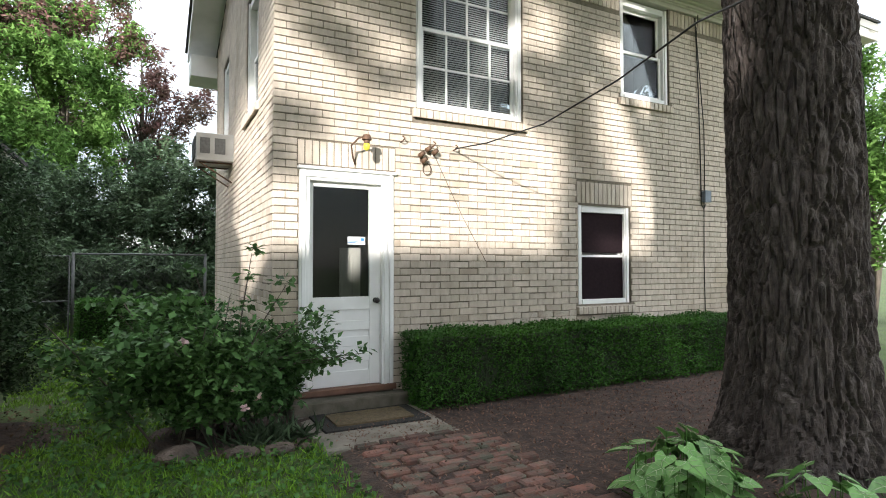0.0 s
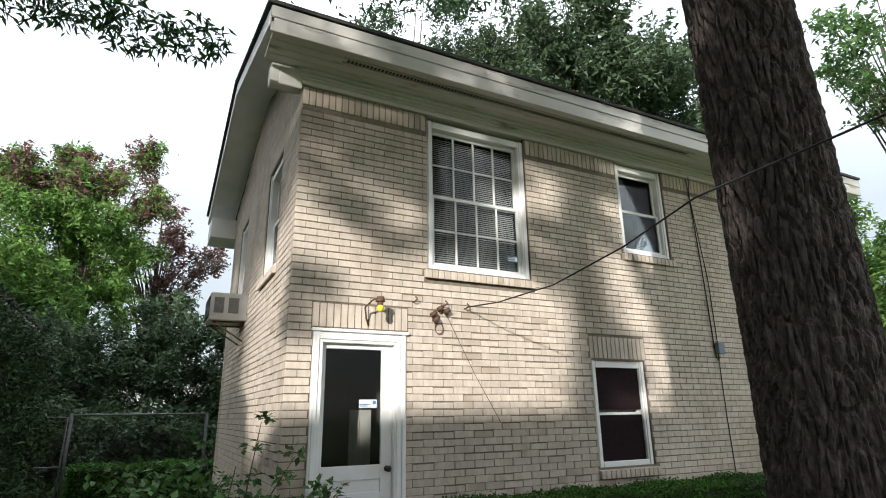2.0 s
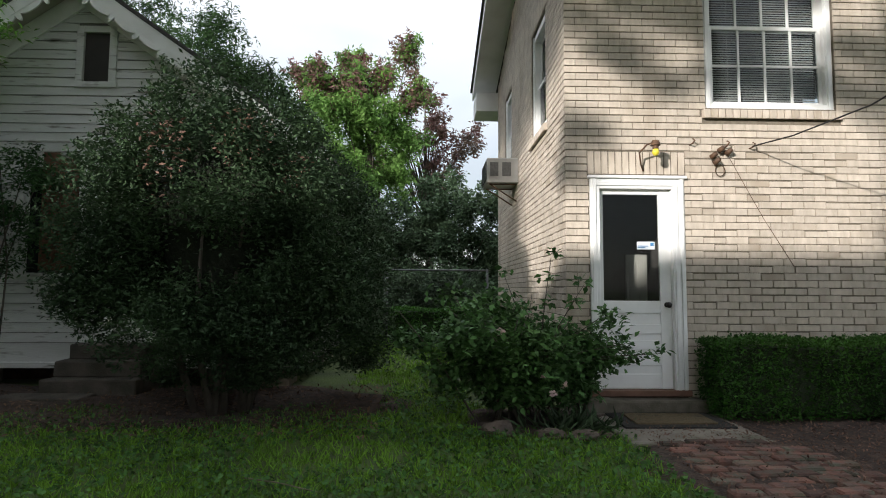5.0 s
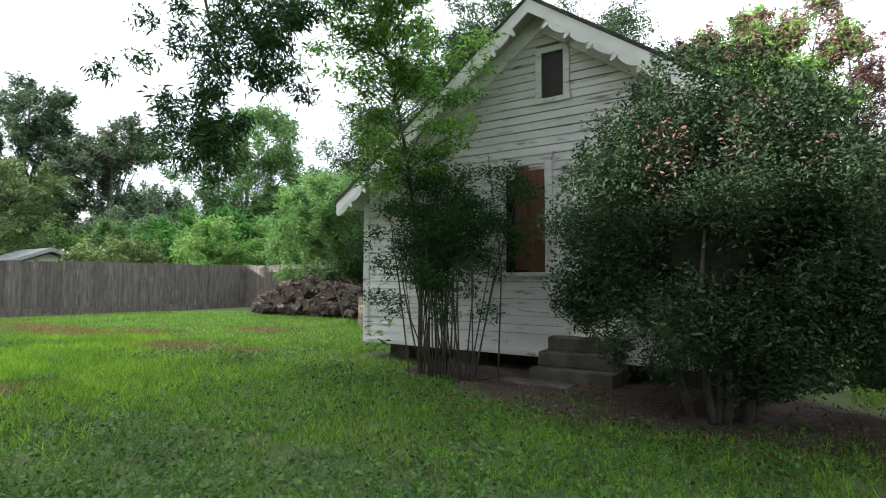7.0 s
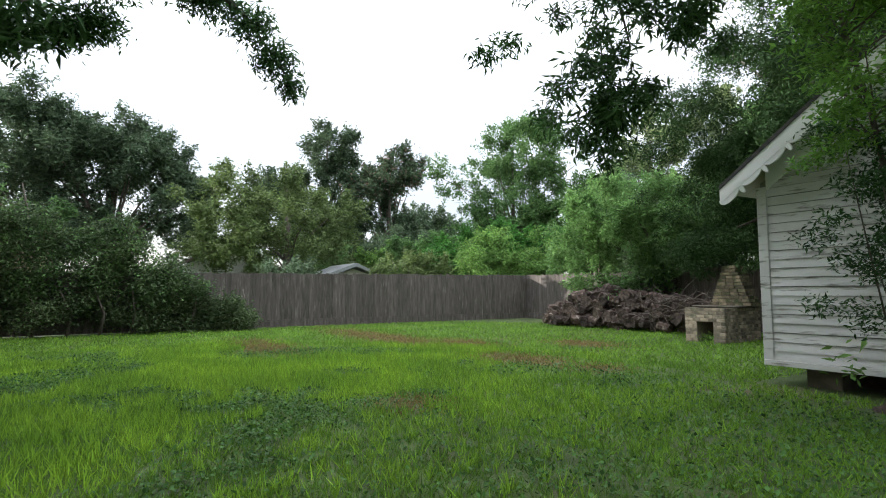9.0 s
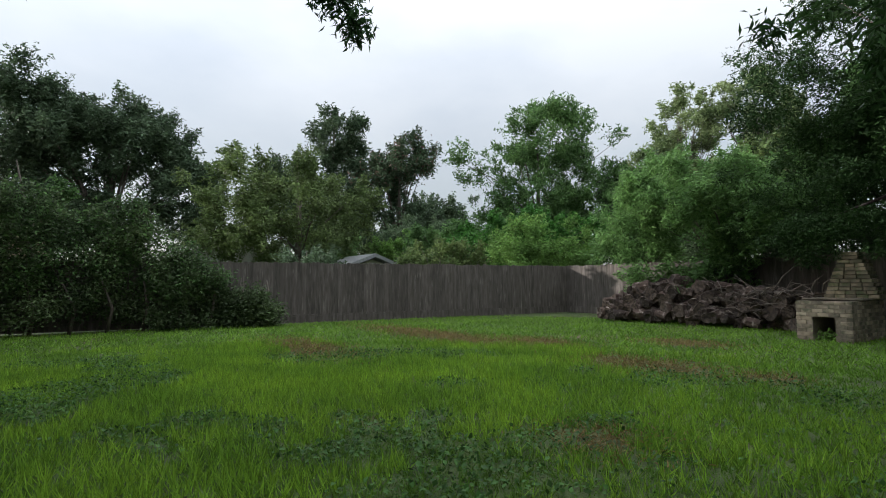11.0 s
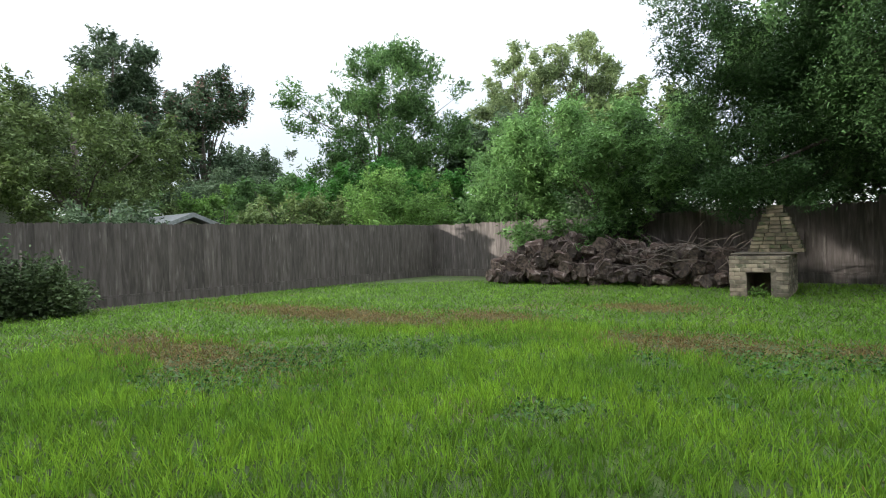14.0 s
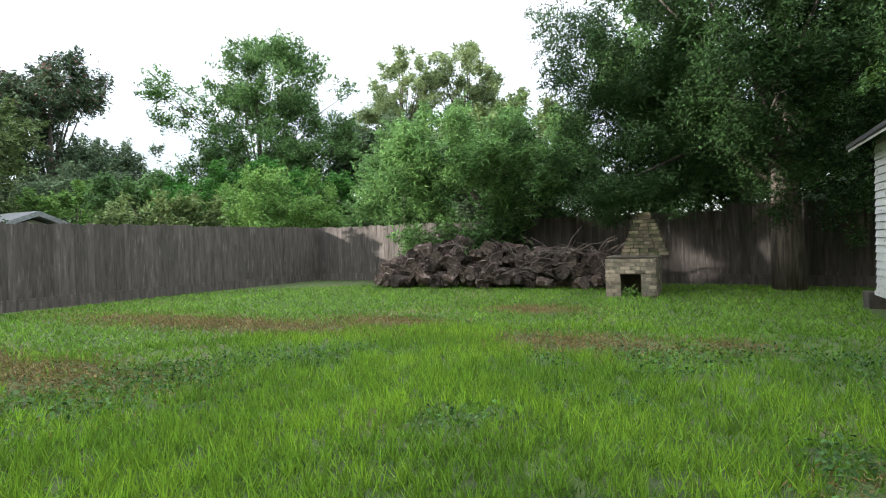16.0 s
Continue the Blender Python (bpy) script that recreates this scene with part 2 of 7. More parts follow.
def leaves_mesh(name, centres, size, mat, rng, aspect=0.45, droop=0.3, up=0.35, jitter=0.35, fold=0.2, blade=False):
    """One folded leaf at every centre, two triangles on a raised midrib; or a blade, one triangle from its foot to its tip."""
    n = len(centres)
    c = np.asarray(centres, float)
    d = rng.normal(size=(n, 3))
    d[:, 2] = d[:, 2] * 0.6 - droop
    d /= np.linalg.norm(d, axis=1)[:, None]
    nr = rng.normal(size=(n, 3))
    nr[:, 2] += up * 3
    s = np.cross(d, nr)
    s /= np.linalg.norm(s, axis=1)[:, None] + 1e-9
    nn = np.cross(s, d)
    ln = size * (1 + jitter * rng.uniform(-1, 1, n))[:, None]
    w = ln * aspect * 0.5
    if blade:
        v = np.empty((n, 3, 3))
        v[:, 0], v[:, 1], v[:, 2] = c - s * w, c + s * w, c + d * ln
        me = bpy.data.meshes.new(name)
        me.vertices.add(n * 3)
        me.vertices.foreach_set("co", v.ravel())
        me.loops.add(n * 3)
        me.loops.foreach_set("vertex_index", np.arange(n * 3, dtype=np.int32))
        me.polygons.add(n)
        me.polygons.foreach_set("loop_start", np.arange(0, n * 3, 3, dtype=np.int32))
        me.materials.append(mat)
        me.update(calc_edges=True)
        return me
    v = np.empty((n, 4, 3))
    v[:, 0] = c
    v[:, 1] = c + d * ln * 0.45 + s * w + nn * ln * fold * 0.5
    v[:, 2] = c + d * ln
    v[:, 3] = c + d * ln * 0.45 - s * w + nn * ln * fold * 0.5
    me = bpy.data.meshes.new(name)
    me.vertices.add(n * 4)
    me.vertices.foreach_set("co", v.ravel())
    base = (np.arange(n) * 4)[:, None]
    tri = (base + np.array([[0, 1, 2, 0, 2, 3]])).ravel()
    me.loops.add(n * 6)
    me.loops.foreach_set("vertex_index", tri.astype(np.int32))
    me.polygons.add(n * 2)
    me.polygons.foreach_set("loop_start", np.arange(0, n * 6, 3, dtype=np.int32))
    me.materials.append(mat)
    me.update(calc_edges=True)
    return me


def cloud_points(rng, clumps, n, shell=0.55):
    """Points in a set of ellipsoid clumps (x, y, z, rx, ry, rz), denser near their skins."""
    cl = np.asarray(clumps, float)
    wt = cl[:, 3] * cl[:, 4] * cl[:, 5]
    wt = wt ** 0.75
    k = rng.choice(len(cl), n, p=wt / wt.sum())
    d = rng.normal(size=(n, 3))
    d /= np.linalg.norm(d, axis=1)[:, None]
    r = shell + (1 - shell) * rng.uniform(0, 1, n) ** 0.6
    r *= 1 + 0.18 * rng.normal(size=n)
    return cl[k, :3] + d * cl[k, 3:6] * r[:, None]


def twig_points(rng, clumps, n, centre, rise=0.5, reach=2.0, twigs=14):
    """Points along short twigs that leave every clump outwards from the crown's centre, so that the outline is feathery."""
    cl = np.asarray(clumps, float)
    wt = (cl[:, 3] * cl[:, 4] * cl[:, 5]) ** 0.75
    k = rng.choice(len(cl), n, p=wt / wt.sum())
    out = cl[:, :3] - np.asarray(centre, float)
    out /= np.linalg.norm(out, axis=1)[:, None] + 1e-6
    dr = rng.normal(size=(len(cl), twigs, 3)) * 0.75 + out[:, None, :] * 0.8
    dr[:, :, 2] += rise
    dr /= np.linalg.norm(dr, axis=2)[:, :, None]
    dr *= rng.uniform(0.45, 1.0, size=(len(cl), twigs))[:, :, None]
    t = dr[k, rng.integers(0, twigs, n)]
    u = rng.uniform(0, 1, n) ** 0.8
    q = cl[k, 3]
    wide = (0.36 * (1.1 - u) * q)[:, None]
    return cl[k, :3] + t * ((u * reach - 0.45) * q)[:, None] + rng.normal(size=(n, 3)) * wide


def crown_clumps(rng, centre, size, count, clump, flat=0.75, lobes=7, lobe_at=()):
    """Clump centres strewn round some lobes of a crown, so that its outline is uneven and has gaps."""
    c, s = np.asarray(centre, float), np.asarray(size, float)
    lc = []
    for i in range(lobes):
        d = rng.normal(size=3)
        d /= np.linalg.norm(d)
        lc.append((c + d * s * rng.uniform(0.35, 0.72), s * rng.uniform(0.32, 0.55)))
    lc.append((c, s * 0.55))
    if lobe_at:
        lc = [(np.array(q[:3], float), np.array(q[3:], float)) for q in lobe_at]
    wt = np.array([np.prod(q[1]) ** 0.7 for q in lc])
    out = []
    for k in range(count):
        o, ls = lc[rng.choice(len(lc), p=wt / wt.sum()) if lobe_at else rng.integers(len(lc))]
        d = rng.normal(size=3)
        d /= np.linalg.norm(d)
        p = o + d * ls * rng.uniform(0.3, 1.05) ** 0.6
        q = clump * rng.uniform(0.45, 1.25)
        out.append((*p, q, q, q * flat))
    return out


def tree(name, label, base, crown_c, crown_s, leaf, leaves, leaf_size, seed, clumps=40, clump=0.9, trunk_r=0.2, bark=None, bark_top=None,
         aspect=0.45, droop=0.3, group="", category="tree", accents=None, limbs=16, lobes=7, lobe_at=(), rise=0.5, far=False):
    rng = np.random.default_rng(seed)
    ob = thing(name, label, category, group)
    cl = crown_clumps(rng, crown_c, crown_s, clumps, clump, lobes=lobes, lobe_at=lobe_at)
    b, top = Vector(base), Vector(crown_c)
    wood = []
    up = Vector((b.x, b.y, top.z))
    stem = [b, b.lerp(up, 0.35) + Vector((rng.normal() * 0.12, rng.normal() * 0.12, 0)), b.lerp(up.lerp(top, 0.15), 0.75), up.lerp(top, 0.5) + Vector((0, 0, crown_s[2] * 0.5))]
    part("trunk", tubes_mesh("trunk", [(stem, [trunk_r * 1.25, trunk_r, trunk_r * 0.7, trunk_r * 0.15])], bark or BRANCH, 10), None, ob)
    for c in cl[:limbs]:
        e = Vector(c[:3])
        f = rng.uniform(0.35, 0.75)
        s = b.lerp(up, f)
        mid = s.lerp(e, 0.5) + Vector((0, 0, 0.12 * (e - s).length))
        wood.append(([s, mid, e], [trunk_r * 0.28, trunk_r * 0.14, 0.01]))
    for w in wood:
        part("limb", tubes_mesh("limb", [w], bark or BRANCH, 5), None, ob)
    far = far or (Vector(base) - Vector((-6, 0, 0))).length > 19
    if far:
        leaves, leaf_size = int(leaves * 1.3), leaf_size * 0.95
    pts = twig_points(rng, cl, leaves, crown_c, rise)
    part("crown", leaves_mesh("crown", pts, leaf_size, leaf, rng, aspect, droop, blade=far), None, ob)
    if accents:
        mat, share, low = accents
        hi = [c for c in cl if c[2] > crown_c[2] + low * crown_s[2]] or cl
        part("reddened_leaves", leaves_mesh("reddened_leaves", twig_points(rng, hi, int(leaves * share), crown_c, rise), leaf_size, mat, rng, aspect, droop, blade=far), None, ob)
    return ob

# ---- ground ----
def ground():
    xs = [-400, -200, -120, -80, -60, -45] + list(np.linspace(-36, 16, 66)) + [22, 35, 60, 100, 200, 400]
    ys = [-400, -200, -100, -60, -40, -25] + list(np.linspace(-16, 24, 51)) + [30, 45, 80, 150, 250, 400]
    vs = [(x, y, 0.03 * noise.noise(Vector((x * 0.35, y * 0.35, 0))) - 0.02 if abs(x) < 40 and abs(y) < 30 else -0.02) for y in ys for x in xs]
    w = len(xs)
    fs = [(j * w + i, j * w + i + 1, (j + 1) * w + i + 1, (j + 1) * w + i) for j in range(len(ys) - 1) for i in range(w - 1)]
    return solo("ground", mesh_of("ground", vs, fs, LAWN, True), None, "uneven green lawn with worn brown patches", "lawn", kind="structure")


LAWN = material("lawn_soil", (0.06, 0.095, 0.018), 0.95, second=(0.036, 0.056, 0.014), scale=2.2, bump=0.8, bump_scale=45, third=(0.11, 0.075, 0.04), third_scale=0.55, third_at=0.64)
ground()

# ---- brick house ----
HX0, HX1, HY0, HY1, HZ0, HZ1 = 0.99, 10.2, 5.39, 10.8, 0.0, 5.02
FRONT_OPEN = [(1.24, 2.22, 0.18, 2.38), (2.48, 3.88, 3.12, HZ1), (4.71, 5.61, 0.93, 2.18), (5.46, 6.38, 3.66, HZ1), (7.72, 8.6, 3.66, HZ1)]
SIDE_OPEN = [(6.30, 7.20, 3.22, 4.66), (9.0, 9.8, 3.3, 4.66)]


def wall_mesh(u0, u1, z0, z1, opens, thick):
    """A wall in the u-z plane from w=0 to w=thick, with openings through it, as cells between the opening lines."""
    us = sorted({u0, u1, *[a for o in opens for a in o[:2]]})
    zs = sorted({z0, z1, *[a for o in opens for a in o[2:]]})
    bm = bmesh.new()
    for a, b in zip(us, us[1:]):
        for c, d in zip(zs, zs[1:]):
            solid = not any(o[0] <= a + 1e-6 and b <= o[1] + 1e-6 and o[2] <= c + 1e-6 and d <= o[3] + 1e-6 for o in opens)
            if solid:
                box(bm, a, b, 0, thick, c, d)
    bmesh.ops.remove_doubles(bm, verts=bm.verts, dist=1e-5)
    return bm


front = solo("wall_front", wall_mesh(HX0 + 0.01, HX1, HZ0, HZ1, FRONT_OPEN, 0.22), SHADED_MORTAR, "buff brick front wall of the two-storey house", "wall", kind="structure")
front.location = (0, HY0 + 0.012, 0)
side = solo("wall_side", wall_mesh(HY0 + 0.24, HY1, HZ0, HZ1, SIDE_OPEN, 0.22), SHADED_MORTAR, "buff brick gable wall of the two-storey house", "wall", kind="structure")
side.matrix_world = Matrix(((0, 1, 0, HX0 + 0.012), (1, 0, 0, 0), (0, 0, 1, 0), (0, 0, 0, 1)))
back = solo("wall_back", boxes((HX0 + 0.24, HX1, HY1 - 0.22, HY1, 0, HZ1), (HX1 - 0.22, HX1, HY0 + 0.24, HY1 - 0.22, 0, HZ1)), BRICK_FLAT, "plain brick walls closing the house behind", "wall", kind="structure")

# roof
RX0, RX1, RY0, RY1 = 0.52, 10.7, 4.80, 11.5
roof = thing("house_roof", "low gabled shingle roof with white boxed eaves", "roof", kind="structure")
RIDGE_Y, EAVE_Z, RIDGE_Z = 7.9, 5.46, 6.38


def roof_sheet():
    bm = bmesh.new()
    for ya, yb in ((RY0 - 0.04, RIDGE_Y), (RY1 + 0.04, RIDGE_Y)):
        pts = [(RX0 - 0.04, ya, EAVE_Z - 0.01), (RX1, ya, EAVE_Z - 0.01), (RX1, yb, RIDGE_Z), (RX0 - 0.04, yb, RIDGE_Z)]
        lo = [bm.verts.new(p) for p in pts]
        hi = [bm.verts.new((p[0], p[1], p[2] + 0.04)) for p in pts]
        bm.faces.new(lo)
        bm.faces.new(hi)
        for i in range(4):
            bm.faces.new((lo[i], lo[(i + 1) % 4], hi[(i + 1) % 4], hi[i]))
    bmesh.ops.recalc_face_normals(bm, faces=bm.faces)
    return bm


part("shingles", roof_sheet(), SHINGLE, roof)
part("fascia", boxes((RX0, RX1, RY0, RY0 + 0.03, 5.16, 5.315), (RX0, RX1, RY0 - 0.012, RY0 + 0.03, 5.318, 5.445), bevel=0.004), EAVE_PAINT, roof)
for k in range(4):
    part("soffit_board", boxes((RX0 + 0.03, RX1, RY0 + 0.032 + k * 0.118, RY0 + 0.145 + k * 0.118, 5.175, 5.195), bevel=0.004), EAVE_PAINT, roof)
part("frieze", boxes((HX0 - 0.02, HX1, HY0 - 0.03, HY0 + 0.2, HZ1, 5.2), bevel=0.006), EAVE_PAINT, roof)
part("crown_moulding", boxes((HX0 - 0.04, HX1, HY0 - 0.055, HY0 - 0.03, 5.07, 5.1), (HX0 - 0.05, HX1, HY0 - 0.075, HY0 - 0.03, 5.1, 5.135), (HX0 - 0.06, HX1, HY0 - 0.115, HY0 - 0.03, 5.135, 5.174), bevel=0.008), EAVE_PAINT, roof)
part("corner_block", boxes((RX0 + 0.12, HX0 - 0.02, HY0 - 0.02, HY0 + 0.16, 4.98, 5.2), (RX0 + 0.2, HX0 - 0.02, HY0 - 0.035, HY0 - 0.02, 4.95, 5.17), bevel=0.01), EAVE_PAINT, roof, "boxed white end block at the wall corner")


def rake_board():
    bm = bmesh.new()
    s = (RIDGE_Z - EAVE_Z) / (RIDGE_Y - RY0)
    for ya, yb in ((RY0, RIDGE_Y), (RY1, RIDGE_Y)):
        pr = [(ya, EAVE_Z - 0.2), (yb, RIDGE_Z - 0.2), (yb, RIDGE_Z - 0.012), (ya, EAVE_Z - 0.012)]
        a = [bm.verts.new((RX0, *p)) for p in pr]
        b = [bm.verts.new((RX0 + 0.03, *p)) for p in pr]
        bm.faces.new(a), bm.faces.new(b)
        for i in range(4):
            bm.faces.new((a[i], a[(i + 1) % 4], b[(i + 1) % 4], b[i]))
    bmesh.ops.recalc_face_normals(bm, faces=bm.faces)
    return bm


def rake_soffit():
    bm = bmesh.new()
    for ya, yb in ((RY0 + 0.03, RIDGE_Y), (RY1 - 0.03, RIDGE_Y)):
        pr = [(ya, EAVE_Z - 0.17), (yb, RIDGE_Z - 0.17), (yb, RIDGE_Z - 0.15), (ya, EAVE_Z - 0.15)]
        a = [bm.verts.new((RX0 + 0.03, *p)) for p in pr]
        b = [bm.verts.new((HX0 + 0.01, *p)) for p in pr]
        bm.faces.new(a), bm.faces.new(b)
        for i in range(4):
            bm.faces.new((a[i], a[(i + 1) % 4], b[(i + 1) % 4], b[i]))
    bmesh.ops.recalc_face_normals(bm, faces=bm.faces)
    return bm


part("rake_board", rake_board(), WHITE, roof)
part("rake_soffit", rake_soffit(), WHITE, roof)
part("eave_return", boxes((RX0 + 0.03, HX0 + 0.2, HY1, RY1, 4.82, 5.2)), WHITE, roof)

# ---- cottage ----
CX0, CX1, CY0, CY1, CZ0, CEZ = -8.04, -1.95, 6.72, 9.75, 0.24, 2.62
PX, PZ = -4.79, 5.08
cot = thing("cottage_wall", "white clapboard gable wall with peeling paint", "wall", kind="structure")


def gable_mesh():
    bm = bmesh.new()
    pr = [(CX0, CZ0), (CX1, CZ0), (CX1, CEZ + 0.21), (PX, PZ - 0.25), (CX0, CEZ)]
    a = [bm.verts.new((p[0], CY0 + 0.03, p[1])) for p in pr]
    b = [bm.verts.new((p[0], CY1, p[1])) for p in pr]
    bm.faces.new(a), bm.faces.new(b)
    for i in range(5):
        bm.faces.new((a[i], a[(i + 1) % 5], b[(i + 1) % 5], b[i]))
    bmesh.ops.recalc_face_normals(bm, faces=bm.faces)
    return bm


# Dark core shows through the board gaps as painted shadow lines.
part("core", gable_mesh(), material("clapboard_shadow_core", (0.26, 0.25, 0.24), 0.95, scale=8), cot, "dark core for the shadow lines between the clapboards")
croof = thing("cottage_roof", "gabled cottage roof with scalloped white bargeboards", "roof", kind="structure")


def slope_prism(x0, z0, x1, z1, y0, y1, t):
    bm = bmesh.new()
    pr = [(x0, z0), (x1, z1), (x1, z1 + t), (x0, z0 + t)]
    a = [bm.verts.new((p[0], y0, p[1])) for p in pr]
    b = [bm.verts.new((p[0], y1, p[1])) for p in pr]
    bm.faces.new(a), bm.faces.new(b)
    for i in range(4):
        bm.faces.new((a[i], a[(i + 1) % 4], b[(i + 1) % 4], b[i]))
    bmesh.ops.recalc_face_normals(bm, faces=bm.faces)
    return bm


CS = (PZ - 2.57) / (PX + 8.36)
EAVE_RIGHT = -1.65
for x in (-8.36, EAVE_RIGHT):
    ez = PZ - CS * abs(x - PX)
    part("shingles", slope_prism(x, ez - 0.02, PX, PZ - 0.02, 6.33, CY1 + 0.3, 0.06), SHINGLE, croof)
    part("underside", slope_prism(x + 0.02 * (1 if x < PX else -1), ez - 0.07, PX, PZ - 0.07, 6.36, CY1 + 0.28, 0.04), TRIM_OLD, croof)
    part("rake_frieze", slope_prism(x + 0.42 * (1 if x < PX else -1), ez - 0.07 + 0.42 * CS - 0.27, PX, PZ - 0.07 - 0.27, CY0 - 0.02, CY0 + 0.028, 0.26), WHITE, croof)
    part("bargeboard", slope_prism(x, ez - 0.21, PX, PZ - 0.2, 6.34, 6.37, 0.2), WHITE, croof)

# ---- fences ----
def plank_fence(name, a, b, h, label, seed):
    rng = random.Random(seed)
    ob = thing(name, label, "fence")
    a, b = Vector((*a, 0)), Vector((*b, 0))
    d = (b - a).normalized()
    n = math.ceil((b - a).length / 0.146)
    rz = math.atan2(d.y, d.x)
    m = Matrix.Translation(a) @ Matrix.Rotation(rz, 4, "Z")
    variants = []
    for k in range(6):
        bm = bmesh.new()
        w, hh = 0.15, h + rng.uniform(-0.02, 0.02)
        pts = [(0, 0.12), (w, 0.12), (w, hh - 0.03), (w - 0.03, hh), (0.03, hh), (0, hh - 0.03)]
        f = [bm.verts.new((p[0], 0, p[1])) for p in pts]
        g = [bm.verts.new((p[0], 0.018, p[1])) for p in pts]
        bm.faces.new(f), bm.faces.new(g)
        for i in range(6):
            bm.faces.new((f[i], f[(i + 1) % 6], g[(i + 1) % 6], g[i]))
        bmesh.ops.recalc_face_normals(bm, faces=bm.faces)
        variants.append(bm_mesh("board", bm, FENCE))
    for i in range(n):
        o = new("board", variants[rng.randrange(6)])
        o.parent = ob
        o.matrix_world = m @ pose(i * 0.146, rng.uniform(-0.006, 0.006), rng.uniform(-0.02, 0.02), 0, rng.uniform(-0.08, 0.08), rng.uniform(-1.2, 1.2))
    L = n * 0.146
    o = part("kickboard", boxes((0, L, -0.03, -0.002, 0.0, 0.2), (0, L, -0.022, -0.004, 0.21, 0.25)), FENCE, ob)
    o.matrix_world = m
    for z in (0.5, h - 0.25):
        o = part("rail", boxes((0, L, 0.02, 0.06, z, z + 0.09)), FENCE, ob)
        o.matrix_world = m
    return ob


plank_fence("wooden_fence", (-24.1, -7.0), (-22.95, 15.05), 1.86, "tall weathered grey plank fence with a kickboard", 3)
plank_fence("wooden_fence", (-22.95, 15.06), (-9.7, 14.742), 1.86, "tall weathered grey plank fence behind the log pile", 4)
plank_fence("wooden_fence", (-10.0, 14.75), (-6.2, 13.72), 2.0, "tall dark plank fence behind the cedar trunk", 8)

# ---- bricks of the house ----
COURSE, BLEN, JOINT, HEAD = 0.0744, 0.238, 0.009, 0.0045


def brick_boxes(cells):
    """One joined mesh of bricks, each cell (u0, u1, z0, z1) standing 12 mm proud of w = 0, with four sides and a face."""
    vs, fs = [], []
    for u0, u1, z0, z1 in cells:
        o = len(vs)
        e = 0.002
        vs += [(u0, 0.012, z0), (u1, 0.012, z0), (u1, 0.012, z1), (u0, 0.012, z1), (u0 + e, 0, z0 + e), (u1 - e, 0, z0 + e), (u1 - e, 0, z1 - e), (u0 + e, 0, z1 - e)]
        fs += [(o + 4, o + 5, o + 6, o + 7), (o, o + 1, o + 5, o + 4), (o + 1, o + 2, o + 6, o + 5), (o + 2, o + 3, o + 7, o + 6), (o + 3, o, o + 4, o + 7)]
    return vs, fs


def brick_cells(u0, u1, z0, top, blocks, rng):
    """Running bond, cut at openings and special courses."""
    cells = []
    z, row = z0, 0
    while True:
        zb, zt = z + JOINT / 2, z + COURSE - JOINT / 2
        if zb > 9:
            break
        off = (row % 2) * BLEN / 2
        u = u0 - off
        any_left = False
        while u < u1:
            spans = [(max(u, u0), min(u + BLEN - HEAD, u1))]
            for a, b, c, d in blocks:
                if zt > c + 0.012 and zb < d - 0.012:
                    nxt = []
                    for s, e in spans:
                        if e <= a or s >= b:
                            nxt.append((s, e))
                        else:
                            if s < a:
                                nxt.append((s, a - 0.004))
                            if e > b:
                                nxt.append((b + 0.004, e))
                    spans = nxt
            for s, e in spans:
                if e - s > 0.025 and zt < top((s + e) / 2):
                    any_left = True
                    cells.append((s, e, zb + rng.uniform(-0.001, 0.001), zt + rng.uniform(-0.001, 0.001)))
            u += BLEN
        z += COURSE
        row += 1
        if not any_left and row > 5:
            break
    return cells


rngb = random.Random(5)
SOLDIERS = [(1.22, 2.24, 2.40, 2.645), (4.69, 5.63, 2.20, 2.48)]
SILLS = [(2.44, 3.92, 3.0, 3.11), (4.68, 5.66, 0.81, 0.92), (5.42, 6.42, 3.54, 3.65), (7.68, 8.64, 3.54, 3.65)]
SIDE_SILLS = [(6.22, 7.28, 3.1, 3.21), (8.95, 9.85, 3.18, 3.29)]
SIDE_SOLDIERS = [(6.28, 7.22, 4.68, 4.9), (8.98, 9.82, 4.68, 4.9)]
front_blocks = FRONT_OPEN + SOLDIERS + SILLS + [(0, 12, 4.79, 5.4)]
front_cells = brick_cells(HX0, HX1, 0.05, lambda u: 4.79, front_blocks, rngb)
for a, b, c, d in SOLDIERS + [(HX0, 2.46, 4.795, 5.015), (3.9, 5.44, 4.795, 5.015), (6.4, 7.7, 4.795, 5.015), (8.62, HX1, 4.795, 5.015)]:
    n = round((b - a) / COURSE)
    w = (b - a) / n
    front_cells += [(a + i * w + 0.005, a + (i + 1) * w - 0.005, c + 0.005, d - 0.005) for i in range(n)]


def roof_line(y):
    return EAVE_Z + (RIDGE_Z - EAVE_Z) * (1 - abs(y - RIDGE_Y) / (RIDGE_Y - RY0)) - 0.17


side_cells = brick_cells(HY0 + 0.002, HY1, 0.05, roof_line, SIDE_OPEN + SIDE_SILLS + SIDE_SOLDIERS, rngb)
for a, b, c, d in SIDE_SOLDIERS:
    n = round((b - a) / COURSE)
    w = (b - a) / n
    side_cells += [(a + i * w + 0.005, a + (i + 1) * w - 0.005, c + 0.005, d - 0.005) for i in range(n)]


